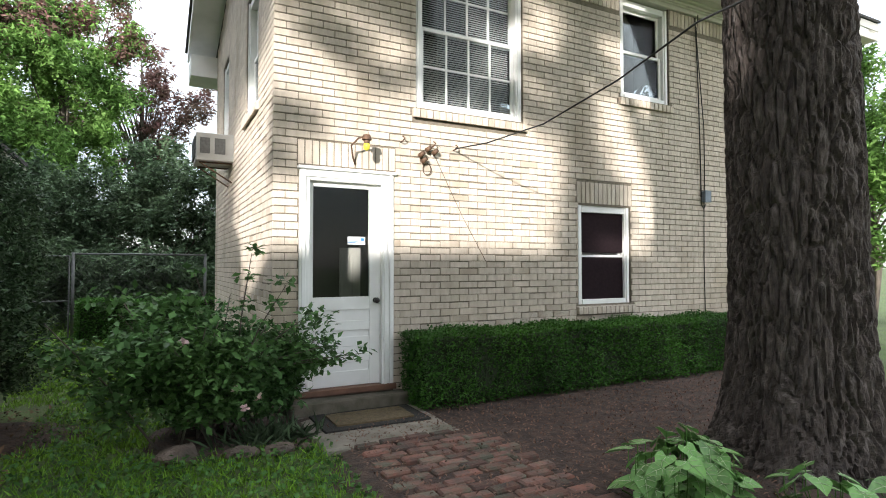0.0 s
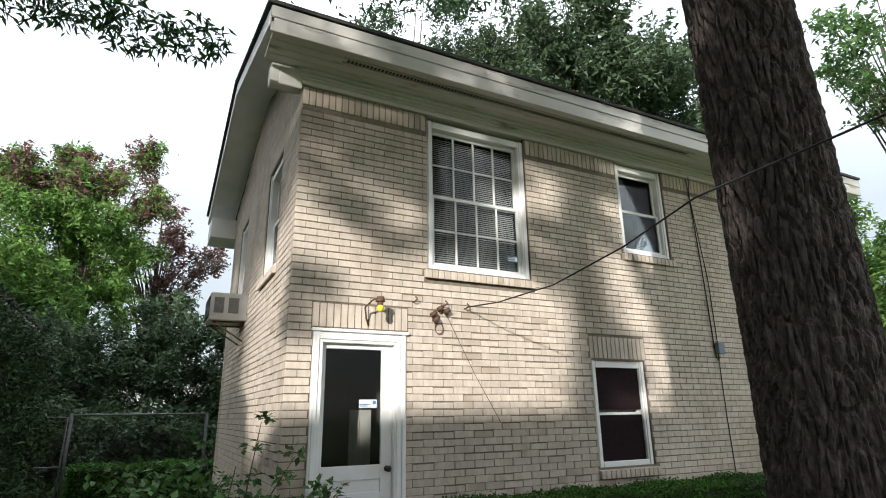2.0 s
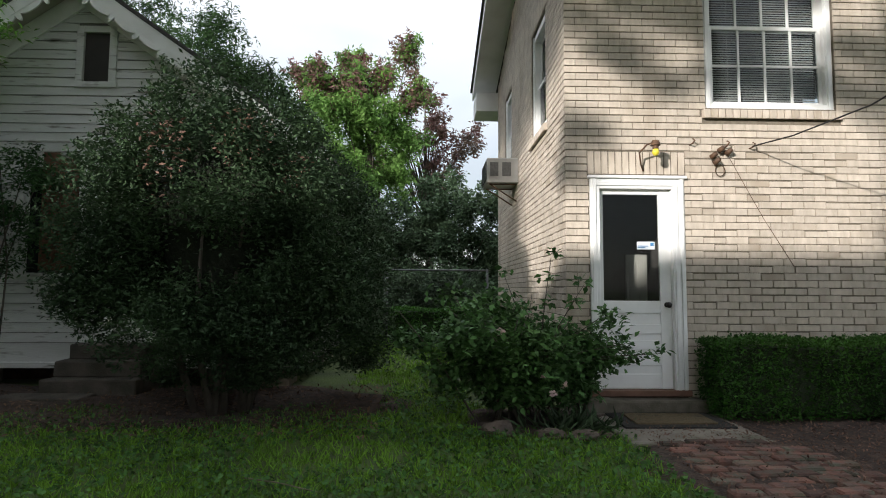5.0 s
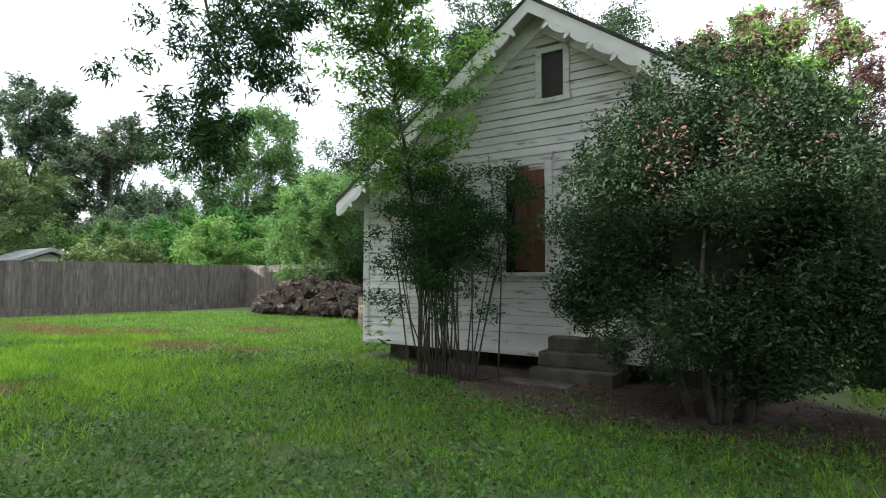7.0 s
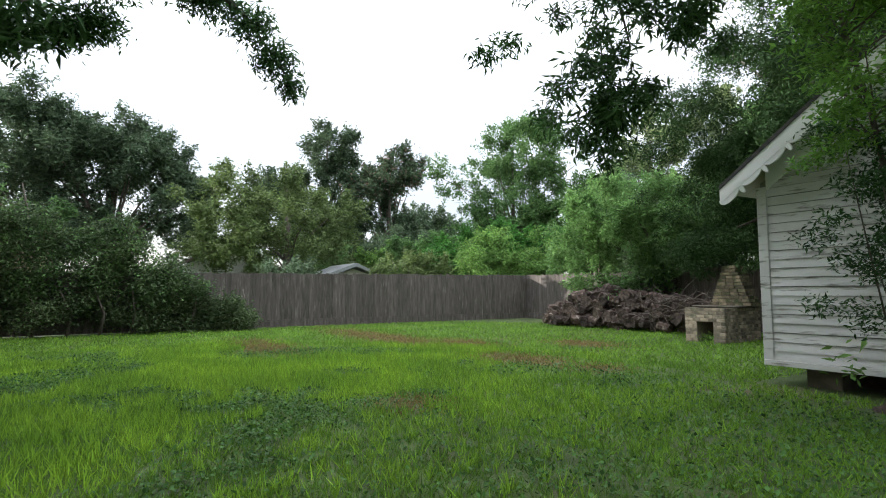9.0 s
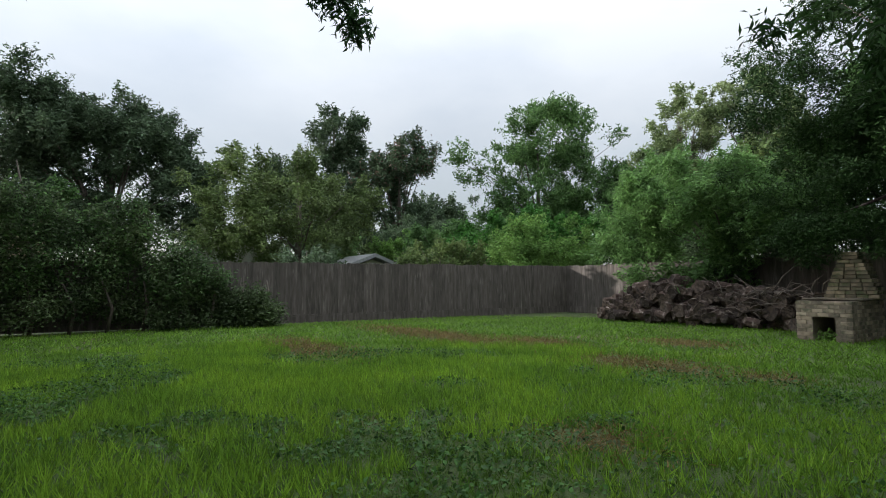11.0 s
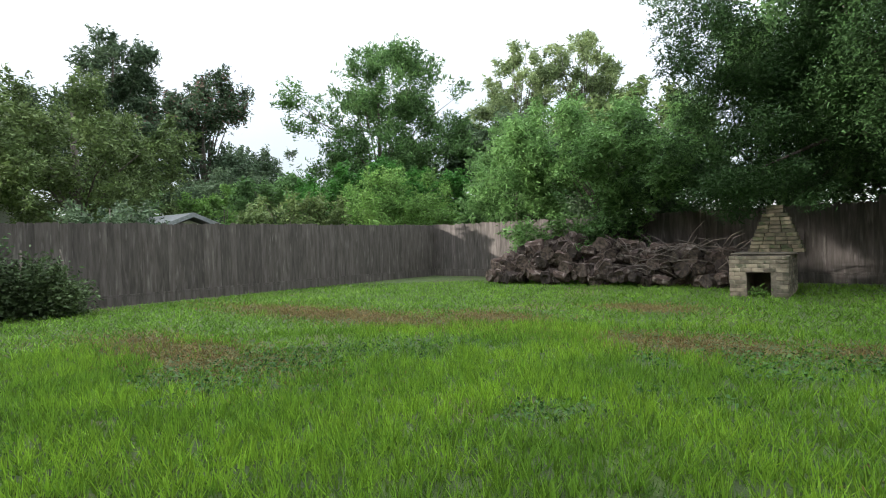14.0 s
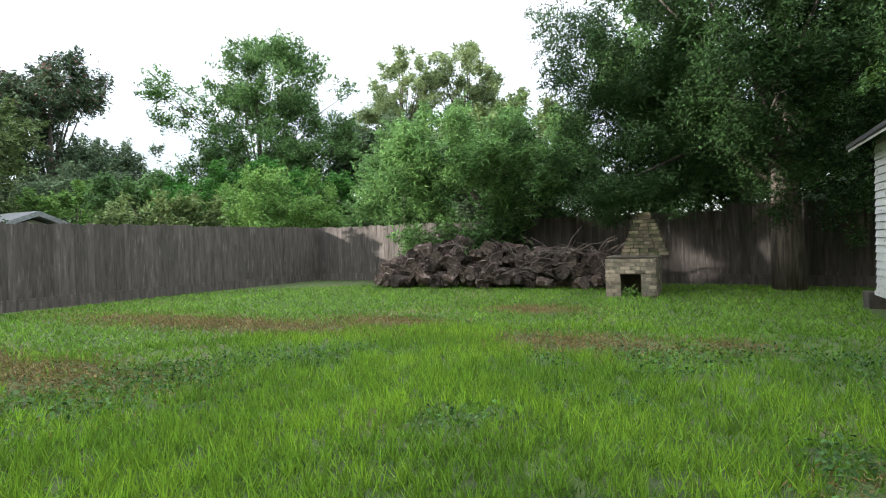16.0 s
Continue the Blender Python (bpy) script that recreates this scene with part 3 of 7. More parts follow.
def lay_bricks(cells, wall, near, limit=300):
    """The bricks of the nearest stretch are pieces of their own, the rest one joined mesh."""
    singles = [c for c in cells if near(c)][:limit]
    chosen = set(singles)
    rest = [c for c in cells if c not in chosen]
    v, f = brick_boxes(rest)
    o = part("brick_rest", mesh_of("brick_rest", v, f, BRICK_FLAT), None, wall)
    tagged(o, kind="stuff")
    shared = {}
    for c in singles:
        key = (round(c[1] - c[0], 2), round(c[3] - c[2], 2))
        if key not in shared:
            v, f = brick_boxes([(0, key[0], 0, key[1])])
            shared[key] = mesh_of("brick", v, f, BRICK)
        b = new("brick", shared[key])
        b.parent = wall
        b.location = (c[0], 0, c[2])
    return o


# the walls' own frames: u along x (front) or along y (side), 12 mm behind the brick faces
for wall, cells, near in ((front, front_cells, lambda c: 1.9 < c[0] < 4.6 and 0.7 < c[2] < 2.95), (side, side_cells, lambda c: c[0] < 6.9 and 1.0 < c[2] < 3.2)):
    holder = lay_bricks(cells, wall, near)
    for ch in wall.children:
        ch.location.y -= 0.012

v = [(HX0 + 0.23, RY, RZ) for RY, RZ in ((HY0 + 0.03, 5.0), (HY1, 5.0), (HY1, roof_line(HY1)), (RIDGE_Y, roof_line(RIDGE_Y)), (HY0 + 0.03, roof_line(HY0)))]
v += [(HX0 + 0.012, y, z) for _, y, z in v[:5]]
part("gable_backing", mesh_of("gable_backing", v, [(0, 1, 2, 3, 4), (9, 8, 7, 6, 5)] + [(i, (i + 1) % 5, 5 + (i + 1) % 5, 5 + i) for i in range(5)], SHADED_MORTAR), None, roof)


def sill(name, wall_axis, a, b, z0, z1):
    ob = thing(name, "slanting brick rowlock window sill", "window sill", "window sills", kind="structure")
    n = round((b - a) / 0.0775)
    w = (b - a) / n
    bm = bmesh.new()
    box(bm, 0, w - 0.01, -0.045, 0.1, 0, z1 - z0 - 0.02, 0.004)
    for vv in bm.verts:
        if vv.co.y > 0:
            vv.co.z += 0.02
    me = bm_mesh("brick", bm, BRICK)
    for i in range(n):
        o = new("brick", me)
        o.parent = ob
        o.location = (i * w, 0, 0)
    if wall_axis == "x":
        ob.matrix_world = pose(a, HY0, z0)
    else:
        ob.matrix_world = Matrix(((0, 1, 0, HX0), (1, 0, 0, a), (0, 0, 1, z0), (0, 0, 0, 1)))


for s in SILLS:
    sill("window_sill", "x", *s)
for s in SIDE_SILLS:
    sill("window_sill", "y", *s)


# ---- windows and door ----
def glass_material():
    m = bpy.data.materials.new("window_glass")
    m.use_nodes = True
    nt = m.node_tree
    nt.nodes.clear()
    out = nt.nodes.new("ShaderNodeOutputMaterial")
    mixer = nt.nodes.new("ShaderNodeMixShader")
    tr = nt.nodes.new("ShaderNodeBsdfTransparent")
    tr.inputs[0].default_value = (0.8, 0.83, 0.82, 1)
    gl = nt.nodes.new("ShaderNodeBsdfGlossy")
    gl.inputs["Roughness"].default_value = 0.02
    fr = nt.nodes.new("ShaderNodeFresnel")
    fr.inputs[0].default_value = 1.3
    nt.links.new(fr.outputs[0], mixer.inputs[0])
    nt.links.new(tr.outputs[0], mixer.inputs[1])
    nt.links.new(gl.outputs[0], mixer.inputs[2])
    nt.links.new(mixer.outputs[0], out.inputs[0])
    return m


PANE = glass_material()
BLIND = material("blind_slat", (0.8, 0.8, 0.77), 0.6, scale=3)
# Dark colour of the sheets that stand in for unlit rooms.
ROOM_SHADE = material("room_shade", (0.05, 0.045, 0.04), 0.9, scale=3)


def window(name, label, w, h, cols, rows, at, blinds=False, yaw_side=False, screen=False):
    """Double-hung window in an opening w x h; origin at the opening's lower left, facing -y."""
    ob = thing(name, label, "window", kind="structure")
    c = 0.085
    part("window_frame", boxes((0, c, -0.01, 0.12, 0, h), (w - c, w, -0.01, 0.12, 0, h), (c, w - c, -0.01, 0.12, h - c, h), (c, w - c, -0.02, 0.12, 0, 0.06),
                               (0.02, c - 0.02, -0.025, -0.01, 0, h), (w - c + 0.02, w - 0.02, -0.025, -0.01, 0, h), bevel=0.004), WHITE, ob)
    s = 0.04
    mid = h / 2 - 0.02
    for z0, z1, y in ((0.06, mid + 0.02, 0.035), (mid - 0.02, h - c, 0.07)):
        sash = part("sash", boxes((c, c + s, y, y + 0.03, z0, z1), (w - c - s, w - c, y, y + 0.03, z0, z1), (c + s, w - c - s, y, y + 0.03, z0, z0 + s), (c + s, w - c - s, y, y + 0.03, z1 - s, z1), bevel=0.003), WHITE, ob)
        x0, x1, a, b = c + s, w - c - s, z0 + s, z1 - s
        for i in range(1, cols):
            x = x0 + (x1 - x0) * i / cols
            part("muntin", boxes((x - 0.011, x + 0.011, y + 0.004, y + 0.026, a, b)), WHITE, sash)
        for j in range(1, rows):
            z = a + (b - a) * j / rows
            part("muntin", boxes((x0, x1, y + 0.005, y + 0.025, z - 0.011, z + 0.011)), WHITE, sash)
        for i in range(cols):
            for j in range(rows):
                g = part("pane", boxes((x0 + (x1 - x0) * i / cols, x0 + (x1 - x0) * (i + 1) / cols, y + 0.013, y + 0.016, a + (b - a) * j / rows, a + (b - a) * (j + 1) / rows)), PANE, sash)
                g.visible_shadow = False
    if screen:
        part("insect_screen", boxes((c, w - c, 0.026, 0.028, 0.06, h / 2 - 0.03), (c, w - c, 0.026, 0.028, h / 2 + 0.03, h - c)), SCREEN, ob, "dark mesh insect screen")
    else:
        # Dark sheet in place of the room's unlit depth.
        part("dark_room", boxes((-0.3, w + 0.3, 0.9, 0.92, -0.4, h + 0.2)), ROOM_SHADE, ob)
    if blinds:
        bm = box(bmesh.new(), c + 0.01, w - c - 0.01, -0.012, 0.012, -0.0007, 0.0007)
        for v in bm.verts:
            v.co.z += v.co.y * 0.95
        me = bm_mesh("slat", bm, BLIND)
        n = int((h - c - 0.1) / 0.026)
        for i in range(n):
            o = new("slat", me)
            o.parent = ob
            o.location = (0, 0.15, 0.08 + i * 0.026)
        for x in (w * 0.25, w * 0.75):
            part("cord", boxes((x - 0.002, x + 0.002, 0.146, 0.149, 0.07, h - c)), BLIND, ob)
    if yaw_side:
        ob.matrix_world = Matrix(((0, 1, 0, at[0]), (1, 0, 0, at[1]), (0, 0, 1, at[2]), (0, 0, 0, 1)))
    else:
        ob.matrix_world = pose(*at)
    return ob


R = 0.045
window("window_1", "white double-hung sash window with muntins and closed blinds", 1.40, 1.86, 4, 2, (2.48, HY0 + R, 3.115), True)
window("window_2", "white double-hung window with dark insect screen", 0.90, 1.25, 1, 1, (4.71, HY0 + R, 0.93), screen=True)
window("window_3", "white one-over-one sash window, dark inside", 0.92, 1.34, 1, 1, (5.46, HY0 + R, 3.655))
window("window_4", "white sash window with closed blinds", 0.88, 1.34, 1, 1, (7.72, HY0 + R, 3.655), True)
window("window_5", "white sash window in the gable wall", 0.90, 1.44, 1, 1, (HX0 + R, 6.30, 3.22), yaw_side=True)
window("window_6", "white sash window beside the air conditioner", 0.80, 1.36, 1, 1, (HX0 + R, 9.0, 3.30), yaw_side=True)

door = thing("door_1", "white painted half-glazed back door, closed", "door", kind="structure")
DX0, DX1, DZ0, DZ1, DY = 1.24, 2.22, 0.18, 2.38, HY0
part("door_frame", boxes((DX0, DX0 + 0.10, DY - 0.015, DY + 0.14, DZ0, DZ1), (DX1 - 0.13, DX1, DY - 0.015, DY + 0.14, DZ0, DZ1), (DX0 + 0.10, DX1 - 0.13, DY - 0.015, DY + 0.14, DZ1 - 0.13, DZ1),
                         (DX1 - 0.11, DX1 - 0.075, DY - 0.03, DY - 0.015, DZ0, DZ1 - 0.1), (DX1 - 0.05, DX1 - 0.015, DY - 0.03, DY - 0.015, DZ0, DZ1),
                         (DX0 + 0.02, DX0 + 0.06, DY - 0.03, DY - 0.015, DZ0, DZ1), (DX0 - 0.02, DX1 + 0.02, DY - 0.045, DY + 0.02, DZ1 - 0.025, DZ1 + 0.005), (DX0 + 0.06, DX1 - 0.08, DY - 0.03, DY - 0.015, DZ1 - 0.1, DZ1 - 0.06), bevel=0.004), WHITE, door)
SX0, SX1, SZ0, SZ1, SY = DX0 + 0.10, DX1 - 0.13, DZ0 + 0.03, DZ1 - 0.13, DY + 0.05
GZ0, GX0, GX1, GZ1 = 1.10, SX0 + 0.05, SX1 - 0.115, SZ1 - 0.05
leafd = part("door_leaf", boxes((SX0, GX0, SY, SY + 0.04, SZ0, SZ1), (GX1, SX1, SY, SY + 0.04, SZ0, SZ1), (GX0, GX1, SY, SY + 0.04, GZ1, SZ1), (GX0, GX1, SY, SY + 0.04, 0.97, GZ0),
                                (GX0, GX1, SY + 0.012, SY + 0.04, SZ0, 0.97), bevel=0.003), WHITE, door)
for z0, z1 in ((SZ0, 0.36), (0.44, 0.53), (0.60, 0.70), (0.76, 0.86)):
    part("panel_rail", boxes((GX0, GX1, SY + 0.0, SY + 0.014, z0, z1), bevel=0.005), WHITE, leafd)
part("pane", boxes((GX0, GX1, SY + 0.015, SY + 0.019, GZ0, GZ1)), PANE, leafd).visible_shadow = False
# Dark brown of the sheet that replaces the dim room behind the door.
DOOR_ROOM_SHADE = material("dim_room_shade", (0.06, 0.052, 0.045), 0.9, second=(0.04, 0.034, 0.03), scale=3)
PALE = material("pale_curtain", (0.45, 0.42, 0.38), 0.8, scale=4)


def drape(x0, x1, z0, z1, y, amp, n):
    bm = bmesh.new()
    for i in range(n + 1):
        u = i / n
        yy = y + amp * math.sin(u * 19) + amp * 0.4 * math.sin(u * 47)
        x = x0 + (x1 - x0) * u
        for z in (z0, z1):
            bm.verts.new((x, yy, z))
    bm.verts.ensure_lookup_table()
    for i in range(n):
        bm.faces.new((bm.verts[2 * i], bm.verts[2 * i + 2], bm.verts[2 * i + 3], bm.verts[2 * i + 1]))
    bmesh.ops.solidify(bm, geom=bm.faces, thickness=0.004)
    return bm


# The room's dimness is this sheet's colour.
part("inner_room", boxes((1.23, DX1 + 0.7, DY + 1.2, DY + 1.22, 0.2, 2.6)), DOOR_ROOM_SHADE, door, "dark sheet in place of the dim room behind the glass")
# Pale panel boxes added for the light curtain low behind the glass.
part("inner_door", boxes((1.88, 2.12, DY + 0.75, DY + 0.79, 0.2, 1.62), (1.91, 1.98, DY + 0.735, DY + 0.75, 0.4, 1.54), (2.02, 2.09, DY + 0.735, DY + 0.75, 0.4, 1.54)), PALE, door, "pale boxes in place of the light curtain behind the glass")
STICK = material("sticker_white", (0.75, 0.78, 0.8), 0.4, scale=5)
STICKB = material("sticker_blue", (0.05, 0.2, 0.42), 0.4, scale=5)
part("sticker", boxes((1.745, 1.93, SY + 0.009, SY + 0.013, 1.63, 1.71)), STICK, leafd, "small white and blue window sticker")
for a, b, c, d in ((1.75, 1.83, 1.645, 1.653), (1.75, 1.86, 1.66, 1.668), (1.885, 1.92, 1.665, 1.70)):
    part("sticker_bar", boxes((a, b, SY + 0.006, SY + 0.0085, c, d)), STICKB, leafd)


def knob_mesh():
    bm = bmesh.new()
    bmesh.ops.create_uvsphere(bm, u_segments=14, v_segments=8, radius=0.03, matrix=pose(0, -0.055, 0) @ Matrix.Diagonal((1, 0.75, 1, 1)))
    bmesh.ops.create_cone(bm, cap_ends=True, segments=14, radius1=0.028, radius2=0.024, depth=0.012, matrix=pose(0, -0.006, 0, 90))
    bmesh.ops.create_cone(bm, cap_ends=True, segments=10, radius1=0.011, radius2=0.011, depth=0.05, matrix=pose(0, -0.03, 0, 90))
    return bm


k = part("door_knob", knob_mesh(), BLACK, leafd, "dark bronze round door knob", True)
k.location = (SX1 - 0.05, SY, 1.06)
part("threshold", boxes((DX0 - 0.02, DX1 + 0.02, DY - 0.05, DY + 0.14, DZ0 - 0.03, DZ0 + 0.028), bevel=0.006), material("worn_red_wood", (0.17, 0.085, 0.055), 0.7, scale=8), door, "worn red-brown wooden threshold")


def rough_slab(x0, x1, y0, y1, z0, z1, seed, cuts=7, amp=0.012):
    bm = bmesh.new()
    box(bm, x0, x1, y0, y1, z0, z1, 0.012)
    bmesh.ops.subdivide_edges(bm, edges=bm.edges, cuts=cuts, use_grid_fill=True)
    for v in bm.verts:
        v.co += Vector((noise.noise(v.co * 3.1 + Vector((seed, 0, 0))), noise.noise(v.co * 3.1 + Vector((0, seed, 5))), noise.noise(v.co * 4 + Vector((9, 0, seed))) * 0.7)) * amp
    return bm


solo("door_step", rough_slab(1.12, 2.34, 5.16, 5.36, -0.05, 0.14, 1), MOSSY, "mossy concrete step below the back door", "step")
solo("concrete_slab", rough_slab(1.16, 2.32, 4.12, 5.15, -0.06, 0.035, 2), CONCRETE, "worn concrete slab before the door step", "slab")
MATB = material("rubber_mat", (0.022, 0.02, 0.018), 0.9, scale=60, bump=0.4, bump_scale=200)
MATC = material("coir_mat", (0.15, 0.11, 0.06), 1.0, second=(0.10, 0.075, 0.04), scale=30, bump=0.8, bump_scale=180, third=(0.05, 0.04, 0.03), third_scale=6, third_at=0.66)
dm = thing("doormat", "worn tan coir doormat on a black rubber backing", "doormat")
part("backing", rough_slab(1.27, 2.24, 4.53, 5.10, 0.036, 0.046, 3, 6, 0.006), MATB, dm)


def torn_mat():
    bm = bmesh.new()
    pts = []
    for i in range(40):
        a = 2 * math.pi * i / 40
        c, s = math.cos(a), math.sin(a)
        r = 1 / max(abs(c) / 0.36, abs(s) / 0.19) * (1 + 0.06 * noise.noise(Vector((c * 2, s * 2, 3))))
        pts.append((1.76 + c * r, 4.82 + s * r))
    lo = [bm.verts.new((x, y, 0.048)) for x, y in pts]
    hi = [bm.verts.new((x, y, 0.062)) for x, y in pts]
    bm.faces.new(hi)
    for i in range(40):
        bm.faces.new((lo[i], lo[(i + 1) % 40], hi[(i + 1) % 40], hi[i]))
    return bm


part("coir_pad", torn_mat(), MATC, dm)

# porch lamp, hardware, cable, conduit
lamp = thing("porch_lamp", "bare yellow bulb in a rusted gooseneck holder above the door", "lamp")
part("arm", tubes_mesh("arm", [([(1.80, HY0 - 0.005, 2.44), (1.76, HY0 - 0.05, 2.50), (1.72, HY0 - 0.12, 2.60), (1.77, HY0 - 0.2, 2.665), (1.83, HY0 - 0.22, 2.68)], [0.009] * 5)], RUST, 8), None, lamp)
bm = bmesh.new()
bmesh.ops.create_cone(bm, cap_ends=True, segments=16, radius1=0.05, radius2=0.035, depth=0.05, matrix=pose(1.845, HY0 - 0.22, 2.675))
bmesh.ops.create_cone(bm, cap_ends=True, segments=16, radius1=0.03, radius2=0.03, depth=0.05, matrix=pose(1.845, HY0 - 0.22, 2.64))
part("holder", bm, RUST, lamp)
bm = bmesh.new()
bmesh.ops.create_uvsphere(bm, u_segments=16, v_segments=12, radius=0.034, matrix=pose(1.845, HY0 - 0.22, 2.585) @ Matrix.Diagonal((1, 1, 1.25, 1)))
part("bulb", bm, material("yellow_bulb", (0.75, 0.62, 0.06), 0.2, scale=2), lamp, "yellow bug-light bulb", True)

hw = thing("cable_bracket", "rusty cable anchor with insulators on the brick wall", "bracket")
for x, z in ((2.30, 2.72), (2.66, 2.70), (2.93, 2.69)):
    part("hook", tubes_mesh("hook", [([(x, HY0 + 0.01, z), (x, HY0 - 0.06, z), (x + 0.015, HY0 - 0.08, z + 0.03), (x, HY0 - 0.06, z + 0.05)], [0.008] * 4)], RUST, 6), None, hw)
for x, z in ((2.52, 2.60), (2.60, 2.665), (2.68, 2.64), (2.55, 2.54)):
    bm = bmesh.new()
    bmesh.ops.create_cone(bm, cap_ends=True, segments=10, radius1=0.03, radius2=0.022, depth=0.07, matrix=pose(x, HY0 - 0.06, z, 60, 0, 30))
    part("insulator", bm, RUST, hw, smooth=True)
part("loop", tubes_mesh("loop", [([(2.60 + 0.05 * math.cos(a), HY0 - 0.02, 2.45 + 0.06 * math.sin(a)) for a in np.linspace(0, 6.3, 14)], [0.005] * 14)], RUST, 5), None, hw)
part("old_wire", tubes_mesh("old_wire", [([(2.70, HY0 - 0.01, 2.60), (2.86, HY0 - 0.008, 2.3), (3.05, HY0 - 0.008, 1.95), (3.35, HY0 - 0.008, 1.46)], [0.003] * 4)], RUST, 4), None, hw)
CABLE = material("black_cable", (0.02, 0.02, 0.02), 0.6, scale=4)
solo("overhead_cable", tubes_mesh("overhead_cable", [([(2.93, HY0 - 0.05, 2.70), (3.0, 4.8, 2.665), (3.1, 4.0, 2.69), (3.0, 3.0, 2.77), (2.85, 2.2, 2.86), (2.93, 1.3, 2.92), (3.2, 0.0, 3.1), (4.0, -4.0, 3.8)], [0.007] * 8)], CABLE, 6),
     None, "black overhead service cable hooked to the wall", "cable")
con = thing("conduit_line", "old cables and grey junction box running down the wall", "conduit")
part("cable", tubes_mesh("cable", [([(6.9, HY0 - 0.02, 5.0), (6.93, HY0 - 0.03, 4.2), (6.97, HY0 - 0.02, 3.2), (6.98, HY0 - 0.02, 2.4)], [0.009] * 4)], CABLE, 5), None, con)
part("cable", tubes_mesh("cable", [([(6.86, HY0 - 0.1, 5.0), (6.9, HY0 - 0.04, 4.7), (7.06, HY0 - 0.02, 3.4), (7.06, HY0 - 0.02, 2.5)], [0.007] * 4)], CABLE, 5), None, con)
part("cable", tubes_mesh("cable", [([(7.04, HY0 - 0.02, 2.35), (7.03, HY0 - 0.015, 1.5), (7.05, HY0 - 0.015, 0.2)], [0.007] * 3)], CABLE, 5), None, con)
part("loop", tubes_mesh("loop", [([(6.98, HY0 - 0.02, 2.4), (6.98, HY0 - 0.03, 2.28), (7.02, HY0 - 0.03, 2.23), (7.06, HY0 - 0.03, 2.3)], [0.007] * 4)], CABLE, 5), None, con)
part("junction_box", boxes((7.0, 7.12, HY0 - 0.07, HY0, 2.33, 2.49), (6.995, 7.125, HY0 - 0.08, HY0 - 0.07, 2.325, 2.495), bevel=0.006), material("grey_box", (0.2, 0.24, 0.28), 0.5, scale=6), con, "small blue-grey junction box")

# dentil vent strip under the front eave and cornice moulding
vent = thing("soffit_vent", "row of dark soffit vent slots under the eave", "vent")
slot_bm = boxes((0, 0.03, 0, 0.05, -0.003, 0))
slot = bm_mesh("slot", slot_bm, BLACK)
for i in range(120):
    o = new("slot", slot)
    o.parent = vent
    o.location = (1.35 + i * 0.043, RY0 + 0.147, 5.173)
part("trim", boxes((1.3, 6.6, RY0 + 0.122, RY0 + 0.14, 5.16, 5.174), (1.3, 6.6, RY0 + 0.204, RY0 + 0.222, 5.16, 5.174)), TRIM_OLD, vent)

ac = thing("window_air_conditioner", "cream window air conditioner on a bracket in the gable wall", "air conditioner")
CREAM = material("grey_cream_metal", (0.42, 0.415, 0.39), 0.55, second=(0.34, 0.335, 0.31), scale=3)
part("case", boxes((0.50, 1.1, 8.35, 9.0, 2.88, 3.27), bevel=0.012), CREAM, ac)
part("back_grille", boxes((0.485, 0.499, 8.40, 8.95, 2.93, 3.22)), BLACK, ac, "dark finned rear grille")
for i in range(14):
    part("fin", boxes((0.478, 0.485, 8.40, 8.95, 2.94 + i * 0.02, 2.945 + i * 0.02)), GALV, ac)
part("side_louvre", boxes((0.55, 0.68, 8.343, 8.349, 2.98, 3.2), (0.74, 0.88, 8.343, 8.349, 2.98, 3.2)), material("louvre_grey", (0.13, 0.13, 0.125), 0.6, scale=30), ac)
for y in (8.45, 8.9):
    part("bracket", tubes_mesh("bracket", [([(0.55, y, 2.875), (0.98, y, 2.6)], [0.012] * 2), ([(0.55, y, 2.87), (0.98, y, 2.87)], [0.012] * 2)], RUST, 5), None, ac)

# ---- cottage: clapboards, trim, openings ----
WX0, WX1, WZ0, WZ1 = -5.50, -4.62, 1.38, 3.0
EX0, EX1, EZ0, EZ1 = -4.47, -3.55, 0.50, 2.70
VX0, VX1, VZ0, VZ1 = -4.86, -4.36, 3.74, 4.5
COT_OPEN = [(WX0, WX1, WZ0, WZ1), (EX0, EX1, EZ0, EZ1), (VX0, VX1, VZ0, VZ1)]


def board_mesh(length, h):
    v = [(0, 0, 0), (length, 0, 0), (length, 0.018, h), (0, 0.018, h), (0, 0.028, 0), (length, 0.028, 0), (length, 0.028, h), (0, 0.028, h)]
    return mesh_of("clapboard", v, [(0, 1, 2, 3), (4, 7, 6, 5), (0, 4, 5, 1), (3, 2, 6, 7), (0, 3, 7, 4), (1, 5, 6, 2)], SIDING)


z, STEP = 0.302, 0.118
while z < PZ - 0.35:
    half = (PZ - 0.34 - z) / CS + 0.1 if z + STEP > 2.45 else 9
    spans = [(max(CX0 + 0.09, PX - half), min(CX1 - 0.09, PX + half))]
    for a, b, c, d in COT_OPEN:
        if z + STEP > c + 0.01 and z < d - 0.01:
            nxt = []
            for s, e in spans:
                if e <= a or s >= b:
                    nxt.append((s, e))
                else:
                    if s < a:
                        nxt.append((s, a))
                    if e > b:
                        nxt.append((b, e))
            spans = nxt
    for s, e in spans:
        if e - s > 0.06:
            # The 7 mm gap bares the dark core as the board's shadow line.
            o = part("clapboard", board_mesh(e - s, STEP - 0.007), None, cot)
            o.location = (s, CY0 + 0.0, z + rngb.uniform(-0.003, 0.003))
            o.rotation_euler = (0, radians(rngb.uniform(-0.06, 0.06)), 0)
    z += STEP
z = 0.302
side_board = board_mesh(CY1 - CY0 - 0.1, STEP - 0.007)
